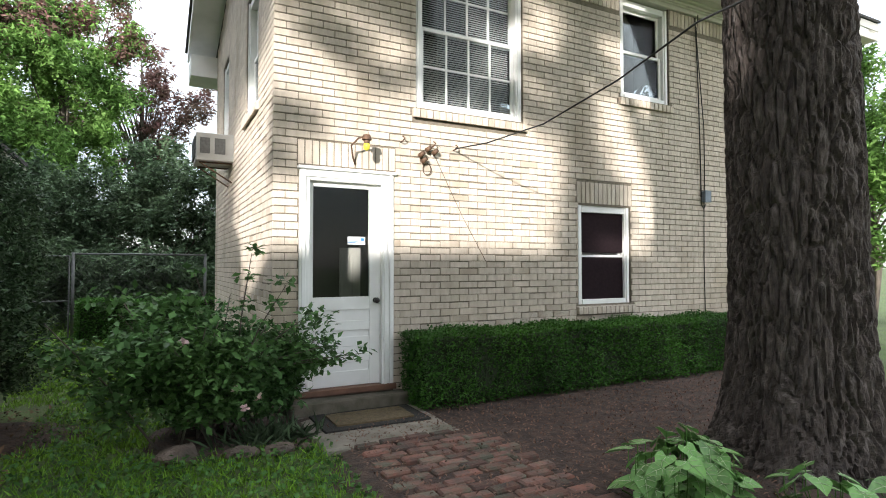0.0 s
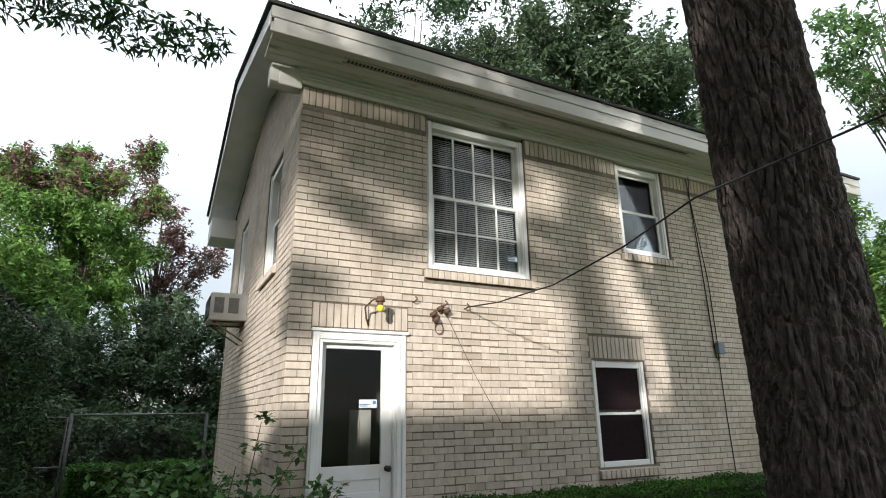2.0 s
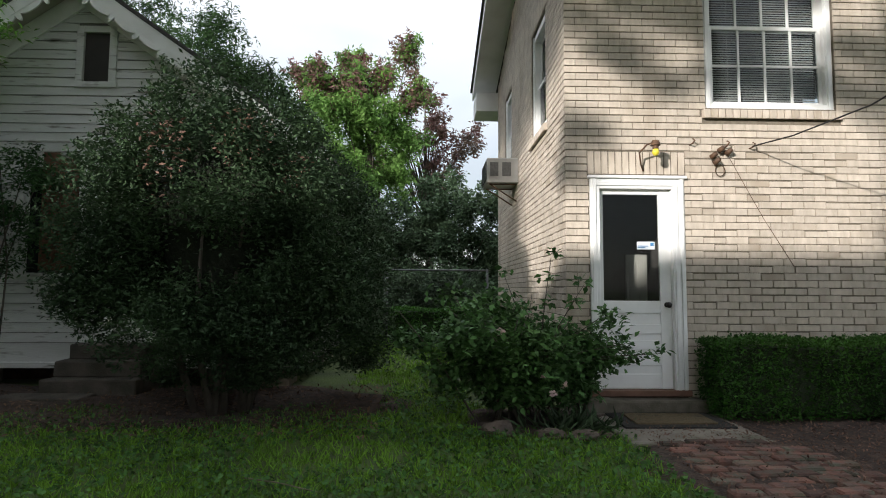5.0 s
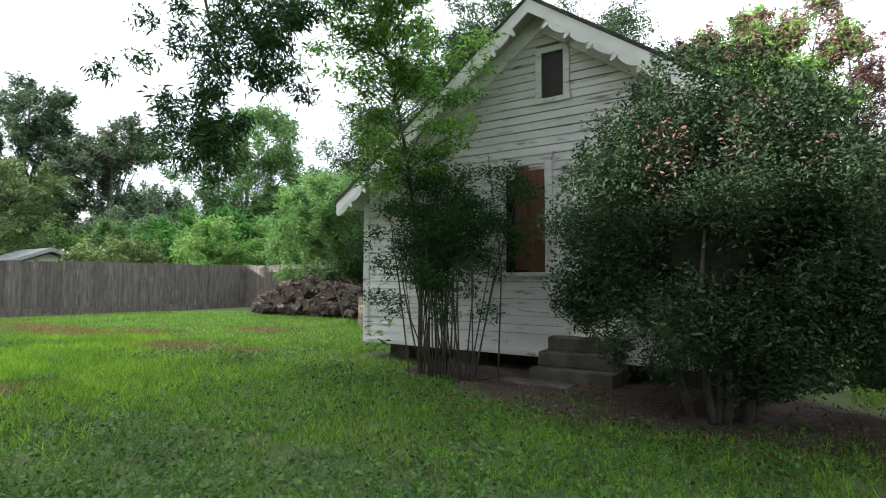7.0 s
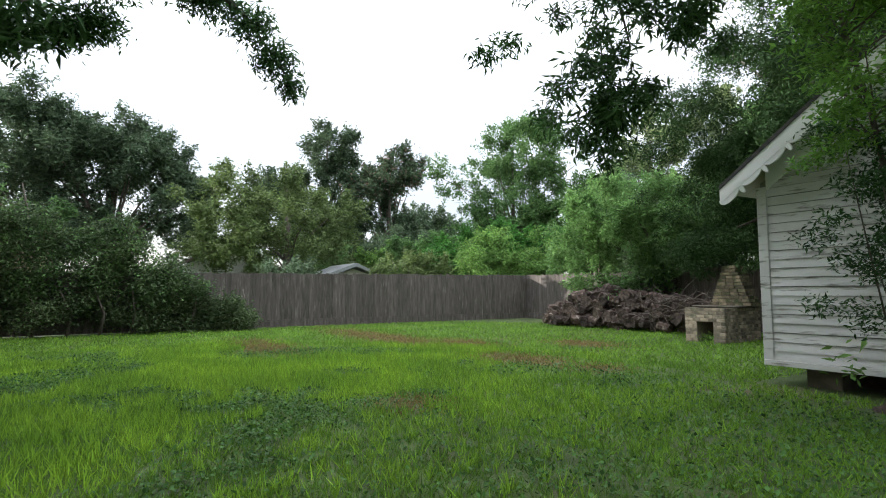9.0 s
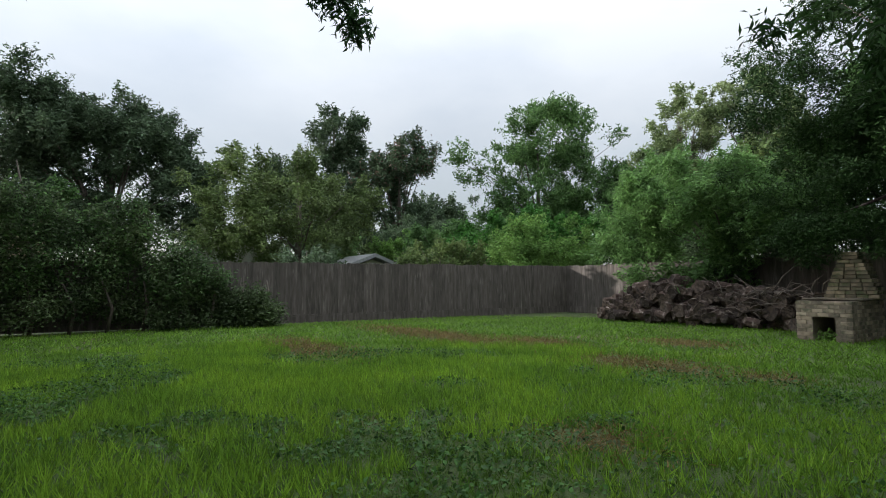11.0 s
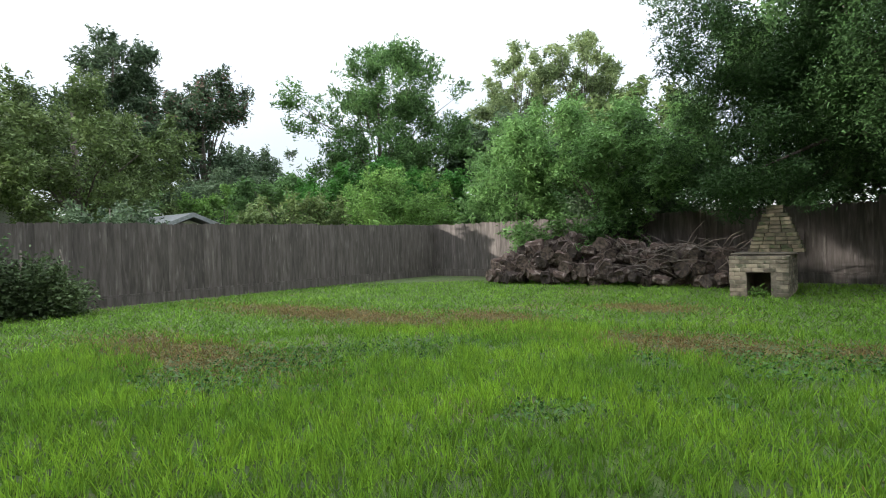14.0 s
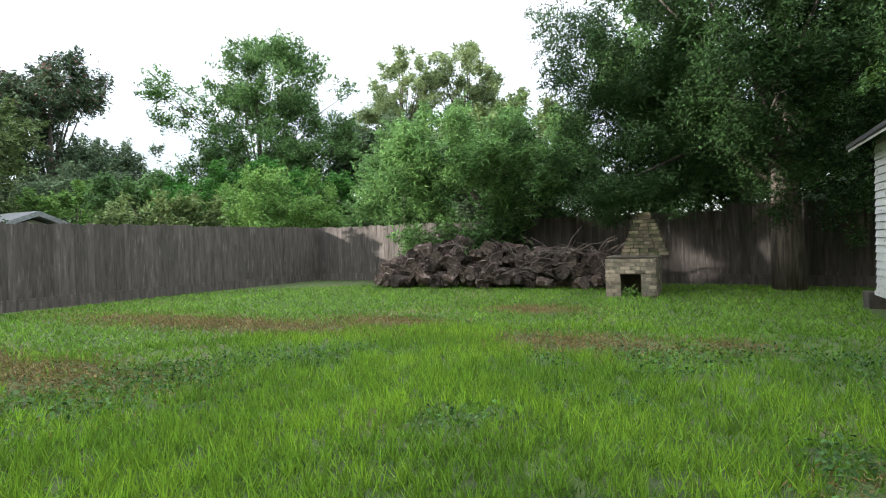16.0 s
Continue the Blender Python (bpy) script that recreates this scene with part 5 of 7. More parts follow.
# ---- hedges ----
def hedge(label, x0, x1, y0, y1, h, n, seed, size=0.032):
    rng = np.random.default_rng(seed)
    ob = thing("hedge", label, "hedge")
    # Near-black solid block stands in for the shade between the leaves.
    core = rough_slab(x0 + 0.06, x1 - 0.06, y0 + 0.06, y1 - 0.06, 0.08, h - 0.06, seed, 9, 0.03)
    part("twig_core", core, material("hedge_inner_shade", (0.02, 0.03, 0.012), 1.0, scale=20), ob)
    part("stem", tubes_mesh("stem", [([(x, (y0 + y1) / 2, -0.03), (x + 0.02, (y0 + y1) / 2, 0.2)], [0.02, 0.015]) for x in np.arange(x0 + 0.2, x1, 0.35)], BRANCH, 5), None, ob)
    faces = [((x1 - x0) * (y1 - y0), 0), ((x1 - x0) * h, 1), ((y1 - y0) * h, 2), ((y1 - y0) * h, 3), ((x1 - x0) * h * 0.2, 4)]
    tot = sum(f[0] for f in faces)
    pts = []
    for area, k in faces:
        m = int(n * area / tot)
        u, v = rng.uniform(0, 1, m), rng.uniform(0.06, 1, m)
        d = rng.normal(size=m) * 0.018 - 0.015
        X, Y, Z = x0 + (x1 - x0) * u, y0 + (y1 - y0) * v, h * v
        if k == 0:
            p = np.stack([X, Y, h + d + 0.02 * np.sin(X * 5) + 0.012 * np.sin(X * 13 + Y * 9)], -1)
        elif k in (1, 4):
            y = y0 if k == 1 else y1
            p = np.stack([X, y + (-d if k == 1 else d) + 0.03 * np.sin(X * 4 + Z * 5) + 0.02 * np.sin(X * 11), Z], -1)
        else:
            x = x0 if k == 2 else x1
            p = np.stack([x + (-d if k == 2 else d), y0 + (y1 - y0) * u, Z], -1)
        pts.append(p)
    part("foliage", leaves_mesh("foliage", np.concatenate(pts), size, HEDGE_LEAF, rng, 0.55, -0.25, 0.5), None, ob)
    return ob


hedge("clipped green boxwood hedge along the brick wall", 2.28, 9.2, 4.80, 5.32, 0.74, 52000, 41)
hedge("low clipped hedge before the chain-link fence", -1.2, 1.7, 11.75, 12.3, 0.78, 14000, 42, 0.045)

# ---- big shrub ----
rngs = np.random.default_rng(51)
shrub = thing("evergreen_shrub", "large dense dark evergreen shrub beside the cottage steps", "shrub")
stems = []
for i in range(11):
    a = rngs.uniform(0, 6.28)
    b = Vector((-2.4 + 0.22 * math.cos(a), 5.3 + 0.2 * math.sin(a), -0.03))
    e = Vector((-2.35 + 1.1 * math.cos(a) * rngs.uniform(0.4, 1), 5.25 + 0.9 * math.sin(a) * rngs.uniform(0.4, 1), rngs.uniform(1.2, 2.6)))
    m = b.lerp(e, 0.45) + Vector((rngs.normal() * 0.1, rngs.normal() * 0.1, 0.1))
    part("stem", tubes_mesh("stem", [([b, m, e], [0.04, 0.03, 0.01])], BRANCH, 7), None, shrub)
cl_s = []
for i in range(230):
    d = rngs.normal(size=3)
    d /= np.linalg.norm(d)
    zf = d[2]
    wid = 1.0 if zf < 0.25 else 1.0 - 0.35 * (zf - 0.25)
    r = rngs.uniform(0.55, 1.0)
    q = rngs.uniform(0.18, 0.36)
    cl_s.append((-2.35 + d[0] * 1.5 * r * wid, 5.2 + d[1] * 1.1 * r * wid, 1.72 + zf * 1.55 * r, q, q, q))
for x, y, z in ((-1.25, 6.1, 0.5), (-1.1, 6.2, 0.9), (-1.2, 6.1, 1.3), (-1.15, 6.2, 1.7), (-1.35, 6.1, 2.1), (-1.5, 6.2, 2.4), (-1.1, 5.9, 0.7), (-1.25, 5.8, 1.1), (-1.15, 5.9, 1.5)):
    for k in range(3):
        cl_s.append((x + rngs.normal() * 0.12, y + rngs.normal() * 0.12, z + rngs.normal() * 0.1, 0.3, 0.3, 0.28))
for i in range(70):
    d = rngs.normal(size=3)
    d /= np.linalg.norm(d)
    r = rngs.uniform(0.98, 1.14)
    cl_s.append((-2.35 + d[0] * 1.5 * r, 5.2 + d[1] * 1.1 * r, 1.72 + d[2] * 1.5 * r, 0.13, 0.13, 0.17))
for x, z in ((-1.2, 0.55), (-1.0, 0.75), (-3.3, 0.7), (-1.5, 0.4), (-2.0, 3.25), (-2.6, 3.35), (-3.0, 3.1)):
    cl_s.append((x, 5.15, z, 0.25, 0.25, 0.16))
leaf_at = cloud_points(rngs, cl_s, 150000, 0.2)
lx, ly, lz = (leaf_at - np.array((-2.35, 5.2, 0.0))).T
# the skirt lifts off the ground away from the stems, and the crown narrows on the side of the gable's end
ok_leaf = (((ly > 0.5) & (lz > 0.3)) | (lz > 0.22 + 0.42 * np.clip((lx / 1.3) ** 2 + (ly / 0.9) ** 2, 0, 1.4))) & (lx < 1.6 - 0.9 * np.clip(lz - 2.0, 0, 2)) & (lx > -1.5 + 0.3 * np.clip(1.0 - lz, 0, 1))
leaf_at = leaf_at[ok_leaf]
part("foliage", leaves_mesh("foliage", leaf_at, 0.047, SHRUB_LEAF, rngs, 0.42, -0.2, 0.5), None, shrub)


# Dark lump that fills the shrub and stands in for its inner shade.
def shrub_shade_core():
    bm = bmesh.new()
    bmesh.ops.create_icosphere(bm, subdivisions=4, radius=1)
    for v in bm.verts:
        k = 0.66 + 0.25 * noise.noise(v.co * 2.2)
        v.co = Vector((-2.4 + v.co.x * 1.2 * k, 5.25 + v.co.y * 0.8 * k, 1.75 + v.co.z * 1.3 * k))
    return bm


part("twig_core", shrub_shade_core(), material("shrub_inner_shade", (0.018, 0.022, 0.012), 1.0, scale=12, bump=1.0, bump_scale=30), shrub, "dark solid filling for the shade inside the shrub", True)
part("dry_sprays", leaves_mesh("dry_sprays", cloud_points(rngs, [(-2.0, 4.45, 2.5, 0.25, 0.1, 0.3), (-2.6, 4.35, 2.3, 0.2, 0.1, 0.35), (-1.6, 4.6, 2.2, 0.2, 0.1, 0.2)], 420), 0.05, material("dry_leaf", (0.16, 0.09, 0.06), 0.8, island=0.3), rngs, 0.4, 0.2), None, shrub, "a few dry brown sprays")

# ---- tall-stemmed shrub by the cottage ----
nan = thing("nandina_shrub", "tall cane-stemmed shrub with feathery leaves by the cottage", "shrub")
cl_n = []
for i in range(36):
    b = Vector((-5.78 + rngs.normal() * 0.24, 5.75 + rngs.normal() * 0.13, -0.03))
    e = b + Vector((rngs.normal() * 0.29 - 0.06, rngs.normal() * 0.2, rngs.uniform(1.5, 2.95)))
    m = b.lerp(e, 0.5) + Vector((rngs.normal() * 0.05, rngs.normal() * 0.05, 0))
    part("cane", tubes_mesh("cane", [([b, m, e], [0.0105, 0.009, 0.004])], BRANCH, 6), None, nan)
    for k in range(5):
        q = b.lerp(e, rngs.uniform(0.6, 1.08))
        cl_n.append((q.x + rngs.normal() * 0.24, q.y + rngs.normal() * 0.18, q.z + rngs.normal() * 0.14, 0.24, 0.2, 0.14))
part("foliage", leaves_mesh("foliage", cloud_points(rngs, cl_n, 27000, 0.2), 0.062, NANDINA_LEAF, rngs, 0.3, 0.15, 0.5), None, nan)
part("low_leaf", leaves_mesh("low_leaf", cloud_points(rngs, [(-6.55, 5.4, 0.5, 0.16, 0.1, 0.18)], 26), 0.12, BRIGHT_LEAF, rngs, 0.28, -0.3), None, nan, "light green long leaves near the ground")

# ---- slender bright tree over the cottage roof ----
SAP_LEAF = leaf_mat("compound_leaf", (0.17, 0.33, 0.06), (0.12, 0.25, 0.05), 0.45, 0.45)
sap = thing("slender_tree", "slender young tree with bright green compound leaves", "tree")
part("trunk", tubes_mesh("trunk", [([(-6.25, 5.9, -0.03), (-6.2, 5.85, 1.5), (-6.35, 5.7, 3.0), (-6.6, 5.6, 4.4), (-6.9, 5.5, 5.6)], [0.035, 0.03, 0.025, 0.018, 0.006])], BRANCH, 8), None, sap)
cl_t = []
for i in range(64):
    s = Vector((-6.3, 5.7, 2.6)).lerp(Vector((-6.9, 5.5, 5.8)), rngs.uniform(0, 1))
    a = rngs.uniform(0, 6.28)
    L = rngs.uniform(0.5, 1.55)
    e = s + Vector((math.cos(a) * L * 0.9 + 0.35, min(math.sin(a) * L * 0.8 - 0.3, 0.45), rngs.uniform(-0.2, 0.5)))
    part("branch", tubes_mesh("branch", [([s, s.lerp(e, 0.5) + Vector((0, 0, 0.12)), e], [0.012, 0.008, 0.003])], BRANCH, 5), None, sap)
    for k in range(4):
        q = s.lerp(e, rngs.uniform(0.35, 1.05))
        cl_t.append((q.x, q.y, q.z, 0.28, 0.24, 0.1))
part("foliage", leaves_mesh("foliage", cloud_points(rngs, cl_t, 15000, 0.2), 0.08, SAP_LEAF, rngs, 0.36, 0.2, 0.8), None, sap)

# ---- rose bush ----
rose = thing("rose_bush", "leafy rose bush with a few pale blooms beside the door", "shrub")
cl_r = []
for i in range(26):
    b = Vector((0.48 + rngs.normal() * 0.2, 4.95 + rngs.normal() * 0.12, -0.02))
    e = b + Vector((rngs.uniform(-0.75, 0.65), rngs.normal() * 0.28 - 0.05, rngs.uniform(0.5, 1.2)))
    part("cane", tubes_mesh("cane", [([b, b.lerp(e, 0.5) + Vector((0, 0, 0.06)), e], [0.01, 0.008, 0.004])], BRANCH, 5), None, rose)
    for k in range(6):
        q = b.lerp(e, rngs.uniform(0.3, 1.0))
        cl_r.append((q.x + rngs.normal() * 0.1, q.y + rngs.normal() * 0.1, q.z, 0.2, 0.18, 0.15))
for x, y, z in ((-0.3, 4.95, 0.45), (-0.2, 5.0, 0.75), (-0.25, 4.8, 0.28), (0.0, 5.0, 0.95), (0.15, 4.9, 1.12), (-0.05, 5.1, 0.6), (0.1, 4.75, 0.4), (0.3, 4.7, 0.3), (0.55, 4.65, 0.5)):
    cl_r.append((x, y, z, 0.22, 0.2, 0.15))
for e in ((1.15, 4.72, 0.98), (1.32, 4.65, 0.74), (1.5, 4.62, 0.62), (1.62, 4.6, 0.66), (0.75, 5.0, 1.52), (0.3, 5.0, 1.35), (1.0, 4.8, 1.25)):
    b = Vector((0.6, 4.95, 0.35))
    part("cane", tubes_mesh("cane", [([b, b.lerp(Vector(e), 0.5) + Vector((0, 0, 0.1)), e], [0.008, 0.006, 0.003])], BRANCH, 5), None, rose)
    for f in (0.6, 0.8, 1.0):
        q = b.lerp(Vector(e), f)
        cl_r.append((q.x, q.y, q.z + 0.03, 0.09, 0.09, 0.05))
part("foliage", leaves_mesh("foliage", cloud_points(rngs, cl_r, 17000, 0.15), 0.07, ROSE_LEAF, rngs, 0.62, 0.1, 0.8), None, rose)
for x, y, zz in ((0.55, 4.42, 0.5), (0.72, 4.4, 0.42), (0.2, 4.5, 0.85), (0.62, 4.38, 0.36)):
    part("bloom", leaves_mesh("bloom", [(x + rngs.normal() * 0.008, y, zz + rngs.normal() * 0.008) for _ in range(16)], 0.035, material("pale_petal", (0.6, 0.42, 0.4), 0.6, scale=20), rngs, 0.8, 0), None, rose, "small pale pink bloom")
lil = thing("strap_leaf_clump", "dark strap-leaved plant below the rose bush", "plant")
part("foliage", leaves_mesh("foliage", [(0.85 + rngs.normal() * 0.16, 4.62 + rngs.normal() * 0.08, 0.0) for _ in range(260)], 0.2, DARK_LEAF, rngs, 0.06, -0.9), None, lil)
STONE = material("sandstone", (0.13, 0.095, 0.075), 0.9, second=(0.07, 0.055, 0.045), scale=5, bump=0.6)
for i, (x, y, sx, sy, sz, rz) in enumerate(((0.18, 4.5, 0.26, 0.12, 0.11, 20), (0.6, 4.38, 0.2, 0.1, 0.06, -10), (0.86, 4.32, 0.19, 0.1, 0.07, 5), (1.06, 4.3, 0.06, 0.05, 0.04, 40))):
    bm = bmesh.new()
    bmesh.ops.create_icosphere(bm, subdivisions=3, radius=1)
    for v in bm.verts:
        v.co *= 1 + 0.3 * noise.noise(v.co * 1.6 + Vector((i * 7, 0, 0)))
        v.co = Vector((v.co.x * sx / 1.6, v.co.y * sy / 1.2, max(v.co.z, -0.4) * sz / 1.3))
    o = solo("edging_stone", bm, STONE, "rough reddish edging stone at the bed's rim", "stone", "edging stones")
    o.matrix_world = pose(x, y, 0.03, 0, 0, rz)

# ---- soil bed, brick path ----
def soil_patch(name, label, cx, cy, rx, ry, seed, z=0.004, mat=None):
    vs, fs = [(cx, cy, z + 0.02)], []
    n, rings = 64, 10
    for k in range(1, rings + 1):
        for i in range(n):
            a = 2 * math.pi * i / n
            r = (k / rings) * (1 + 0.22 * noise.noise(Vector((math.cos(a) * 1.7, math.sin(a) * 1.7, seed))))
            p = Vector((cx + math.cos(a) * rx * r, cy + math.sin(a) * ry * r, 0))
            p.z = z + (0.03 * noise.noise(p * 2.3) + 0.012 * noise.noise(p * 9) + 0.02) * (1 if k < rings else 0) - (0.05 if k == rings else 0)
            vs.append(p)
    for i in range(n):
        fs.append((0, 1 + i, 1 + (i + 1) % n))
        for k in range(rings - 1):
            a, b = 1 + k * n + i, 1 + k * n + (i + 1) % n
            fs.append((a, a + n, b + n, b))
    return solo(name, mesh_of(name, vs, fs, mat or GROUND, True), None, label, "soil", kind="structure")


soil_patch("soil_bed", "bare reddish-brown soil between hedge and tree", 4.6, 3.6, 3.6, 2.2, 2)
soil_patch("soil_bed_rose", "dark soil under the rose bush", 0.65, 4.95, 0.75, 0.6, 3)
soil_patch("soil_bed_shrub", "leaf-littered soil under the evergreen shrub", -3.0, 5.75, 2.4, 1.15, 4)
soil_patch("soil_bed_wall", "dark soil along the cottage wall", -5.6, 6.3, 1.2, 0.55, 5)
PAVER = material("path_brick", (0.155, 0.07, 0.05), 0.95, second=(0.075, 0.05, 0.042), scale=9, objrand=0.45, bump=0.5, bump_scale=60, third=(0.085, 0.085, 0.06), third_scale=6, third_at=0.55)
path = thing("path", "old mossy brick path laid on soil", "path", kind="structure")
pav = [bm_mesh("brick", rough_slab(0, 0.20, 0, 0.096, -0.04, 0.028, i, 2, 0.003), PAVER) for i in range(5)]
rp = random.Random(6)
for r in range(26):
    y = 4.06 - r * 0.108
    n = 5 if r > 1 else 4
    for i in range(n):
        x = 1.38 + i * 0.212 + (0.1 if r % 2 else 0) - r * 0.004
        if rp.random() < 0.05:
            continue
        o = new("brick", pav[rp.randrange(5)])
        o.parent = path
        o.matrix_world = pose(x + rp.uniform(-0.008, 0.008), y + rp.uniform(-0.006, 0.006), 0.02 + rp.uniform(-0.008, 0.008), rp.uniform(-2, 2), rp.uniform(-2, 2), rp.uniform(-3, 3))

# ---- arrow-leaved plants ----
ARROW = material("arrow_leaf", (0.15, 0.31, 0.08), 0.5, second=(0.11, 0.24, 0.065), scale=25, objrand=0.25, translucent=0.2)
VEIN = material("leaf_vein", (0.42, 0.5, 0.30), 0.5, scale=20)


def arrow_leaf():
    prof = [(0, 0, 0), (-0.055, -0.05, -0.006), (-0.085, -0.02, -0.01), (-0.085, 0.03, 0.002), (-0.06, 0.09, 0.008), (-0.03, 0.14, 0.004), (0, 0.18, -0.012)]
    vs = [Vector(p) for p in prof] + [Vector((-x, y, z)) for x, y, z in prof[1:6]]
    mid = [Vector((0, 0.05, -0.014)), Vector((0, 0.11, -0.014))]
    vs += mid
    fs = [(0, 1, 2), (0, 2, 3), (0, 3, 12), (12, 3, 4), (12, 4, 13), (13, 4, 5), (13, 5, 6), (0, 8, 7), (0, 9, 8), (0, 12, 9), (12, 10, 9), (12, 13, 10), (13, 11, 10), (13, 6, 11)]
    me = mesh_of("leaf", vs, fs, ARROW, True)
    return me


AL = arrow_leaf()
veins = []
for x, y in ((0, 0.165), (-0.07, -0.03), (0.07, -0.03), (-0.075, 0.025), (0.075, 0.025), (-0.055, 0.08), (0.055, 0.08)):
    s = Vector((0, 0.0 if y < 0.05 else 0.05 if x else 0.0, -0.004))
    veins.append(([s, Vector((x * 0.5, (y + s.y) / 2, 0.002)), Vector((x, y, 0.004 if x else -0.006))], [0.0032, 0.0024, 0.0012]))
VM = tubes_mesh("vein", veins, VEIN, 3)


def arrow_plant(label, x, y, n, spread, h, seed, size):
    ra = random.Random(seed)
    ob = thing("arrow_leaved_plant", label, "plant", "arrow-leaved plants")
    for i in range(n):
        a, r = ra.uniform(0, 6.28), spread * ra.uniform(0.1, 1) ** 0.7
        z = h * ra.uniform(0.35, 1) * (1 - 0.35 * (r / spread))
        px, py = x + r * math.cos(a), y + r * math.sin(a)
        s = size * ra.uniform(0.7, 1.2)
        o = new("leaf", AL)
        o.parent = ob
        o.matrix_world = pose(px, py, z, ra.uniform(-55, -10), ra.uniform(-20, 20), math.degrees(a) - 90 + ra.uniform(-50, 50)) @ Matrix.Scale(s, 4)
        w = new("vein", VM)
        w.parent = o
        w.matrix_parent_inverse = Matrix.Identity(4)
        part("stalk", tubes_mesh("stalk", [([(x + r * 0.3 * math.cos(a), y + r * 0.3 * math.sin(a), -0.02), (px, py, z * 0.6), (px, py, z)], [0.005, 0.004, 0.003])], HEDGE_LEAF, 4), None, ob)


arrow_plant("bushy arrow-leaved plant with pale-veined green leaves", 2.72, 2.25, 120, 0.33, 0.52, 1, 0.72)
arrow_plant("small arrow-leaved plant at the tree's foot", 3.25, 1.75, 14, 0.2, 0.40, 2, 0.78)
arrow_plant("small arrow-leaved plant at the tree's foot", 3.75, 1.6, 12, 0.2, 0.40, 3, 0.78)

# ---- trees of the background ----
THICKET_LEAF = leaf_mat("thicket_leaf", (0.145, 0.265, 0.08), (0.10, 0.195, 0.064), 0.5, 0.4)
FRESH_LEAF = leaf_mat("fresh_leaf", (0.085, 0.235, 0.045), (0.058, 0.165, 0.036), 0.45, 0.35)
tree("broadleaf_tree", "bright green broadleaf tree behind the fence", (-27.8, 17.2, 0), (-27.8, 17.2, 2.8), (3.8, 2.6, 2.4), FRESH_LEAF, 52000, 0.16, 21, 120, 0.6, 0.15,
     lobe_at=((-27.8, 17.2, 2.9, 2.1, 2.1, 2.1), (-29.3, 15.0, 2.2, 1.7, 1.7, 1.7), (-26.3, 19.2, 2.6, 1.9, 1.9, 1.7)))
tree("broadleaf_tree", "tall mid-green tree with wispy upper twigs", (-31.2, 21, 0), (-31.2, 21, 7.0), (4.5, 4.0, 5.4), MID_LEAF, 70000, 0.18, 22, 260, 0.75, 0.2, droop=-0.5, limbs=22,
     lobe_at=((-30.8, 21.4, 9.6, 2.8, 2.5, 2.4), (-29.6, 23.3, 9.8, 1.9, 1.8, 2.2), (-33.0, 18.4, 8.1, 2.1, 1.8, 1.0), (-31.4, 20.6, 6.8, 3.0, 2.8, 2.3), (-31.2, 20.8, 5.2, 3.3, 3.1, 2.2), (-29.5, 23.5, 6.0, 3.0, 2.6, 2.0), (-31, 21, 3.5, 4.0, 4.0, 2.4)))
tree("broadleaf_tree", "tall pale green shrub-like tree behind the fence", (-31.5, 14.2, 0), (-31.5, 14.2, 2.9), (2.0, 2, 1.9), MID_LEAF, 14000, 0.17, 122, 40, 0.6, 0.1)
tree("broadleaf_tree", "olive-green spreading tree behind the fence", (-38.5, 9.0, 0), (-38.5, 8.6, 5.5), (5.6, 6.8, 5.6), OLIVE_LEAF, 52000, 0.2, 23, 110, 0.95, 0.25)
tree("oak_tree", "dark dense oak beyond the garden", (-50, -0.5, 0), (-50, -0.5, 7.5), (7.0, 8.0, 8.0), DARK_LEAF, 125000, 0.26, 24, 300, 1.15, 0.45, limbs=40,
     lobe_at=((-51, -1.6, 12.2, 4.0, 3.6, 2.3), (-49, 1.6, 10.3, 3.6, 3.0, 2.8), (-48, 3.9, 7.2, 3.4, 2.2, 2.8), (-52, -3.5, 9.5, 4.5, 4.2, 4.2), (-50, -6.5, 11.0, 4.5, 4.2, 4.2), (-50, -1, 4.0, 4.5, 6.5, 3.6)))
tree("broadleaf_tree", "very tall dark tree with a rounded top", (-55, 17, 0), (-55, 17, 9.5), (4.5, 4.5, 6.5), DARK_LEAF, 60000, 0.26, 25, 170, 0.95, 0.4, limbs=30,
     lobe_at=((-55, 17.7, 14.8, 3.0, 2.9, 2.4), (-55, 17.4, 11.2, 2.8, 2.8, 2.4), (-55.7, 13.6, 10.6, 2.8, 2.3, 2.1), (-54.5, 16, 6.5, 3.6, 4.6, 3.0)))
tree("broadleaf_tree", "tall dark tree with an uneven crown", (-50, 21.5, 0), (-50, 21.5, 8.0), (4.0, 4.0, 5.5), DARK_LEAF, 54000, 0.26, 125, 150, 0.95, 0.35, accents=(RED_LEAF, 0.03, 0.2), limbs=30,
     lobe_at=((-50, 22.0, 12.0, 3.0, 2.9, 2.0), (-51, 20.0, 9.6, 2.8, 2.8, 2.2), (-50, 21.5, 6.0, 3.2, 3.2, 2.6), (-49, 24.0, 5.0, 3.0, 3.0, 2.4)))
tree("broadleaf_tree", "mid-dark round tree far behind the fence", (-56, 26, 0), (-56, 29, 5.0), (6, 7, 5.5), DARK_LEAF, 22000, 0.3, 126, 50, 1.4, 0.4)
tree("broadleaf_tree", "fresh green bush behind the fence", (-38, 15.8, 0), (-38, 15.8, 2.4), (3.0, 4.0, 2.4), BRIGHT_LEAF, 16000, 0.2, 127, 40, 0.7, 0.1)
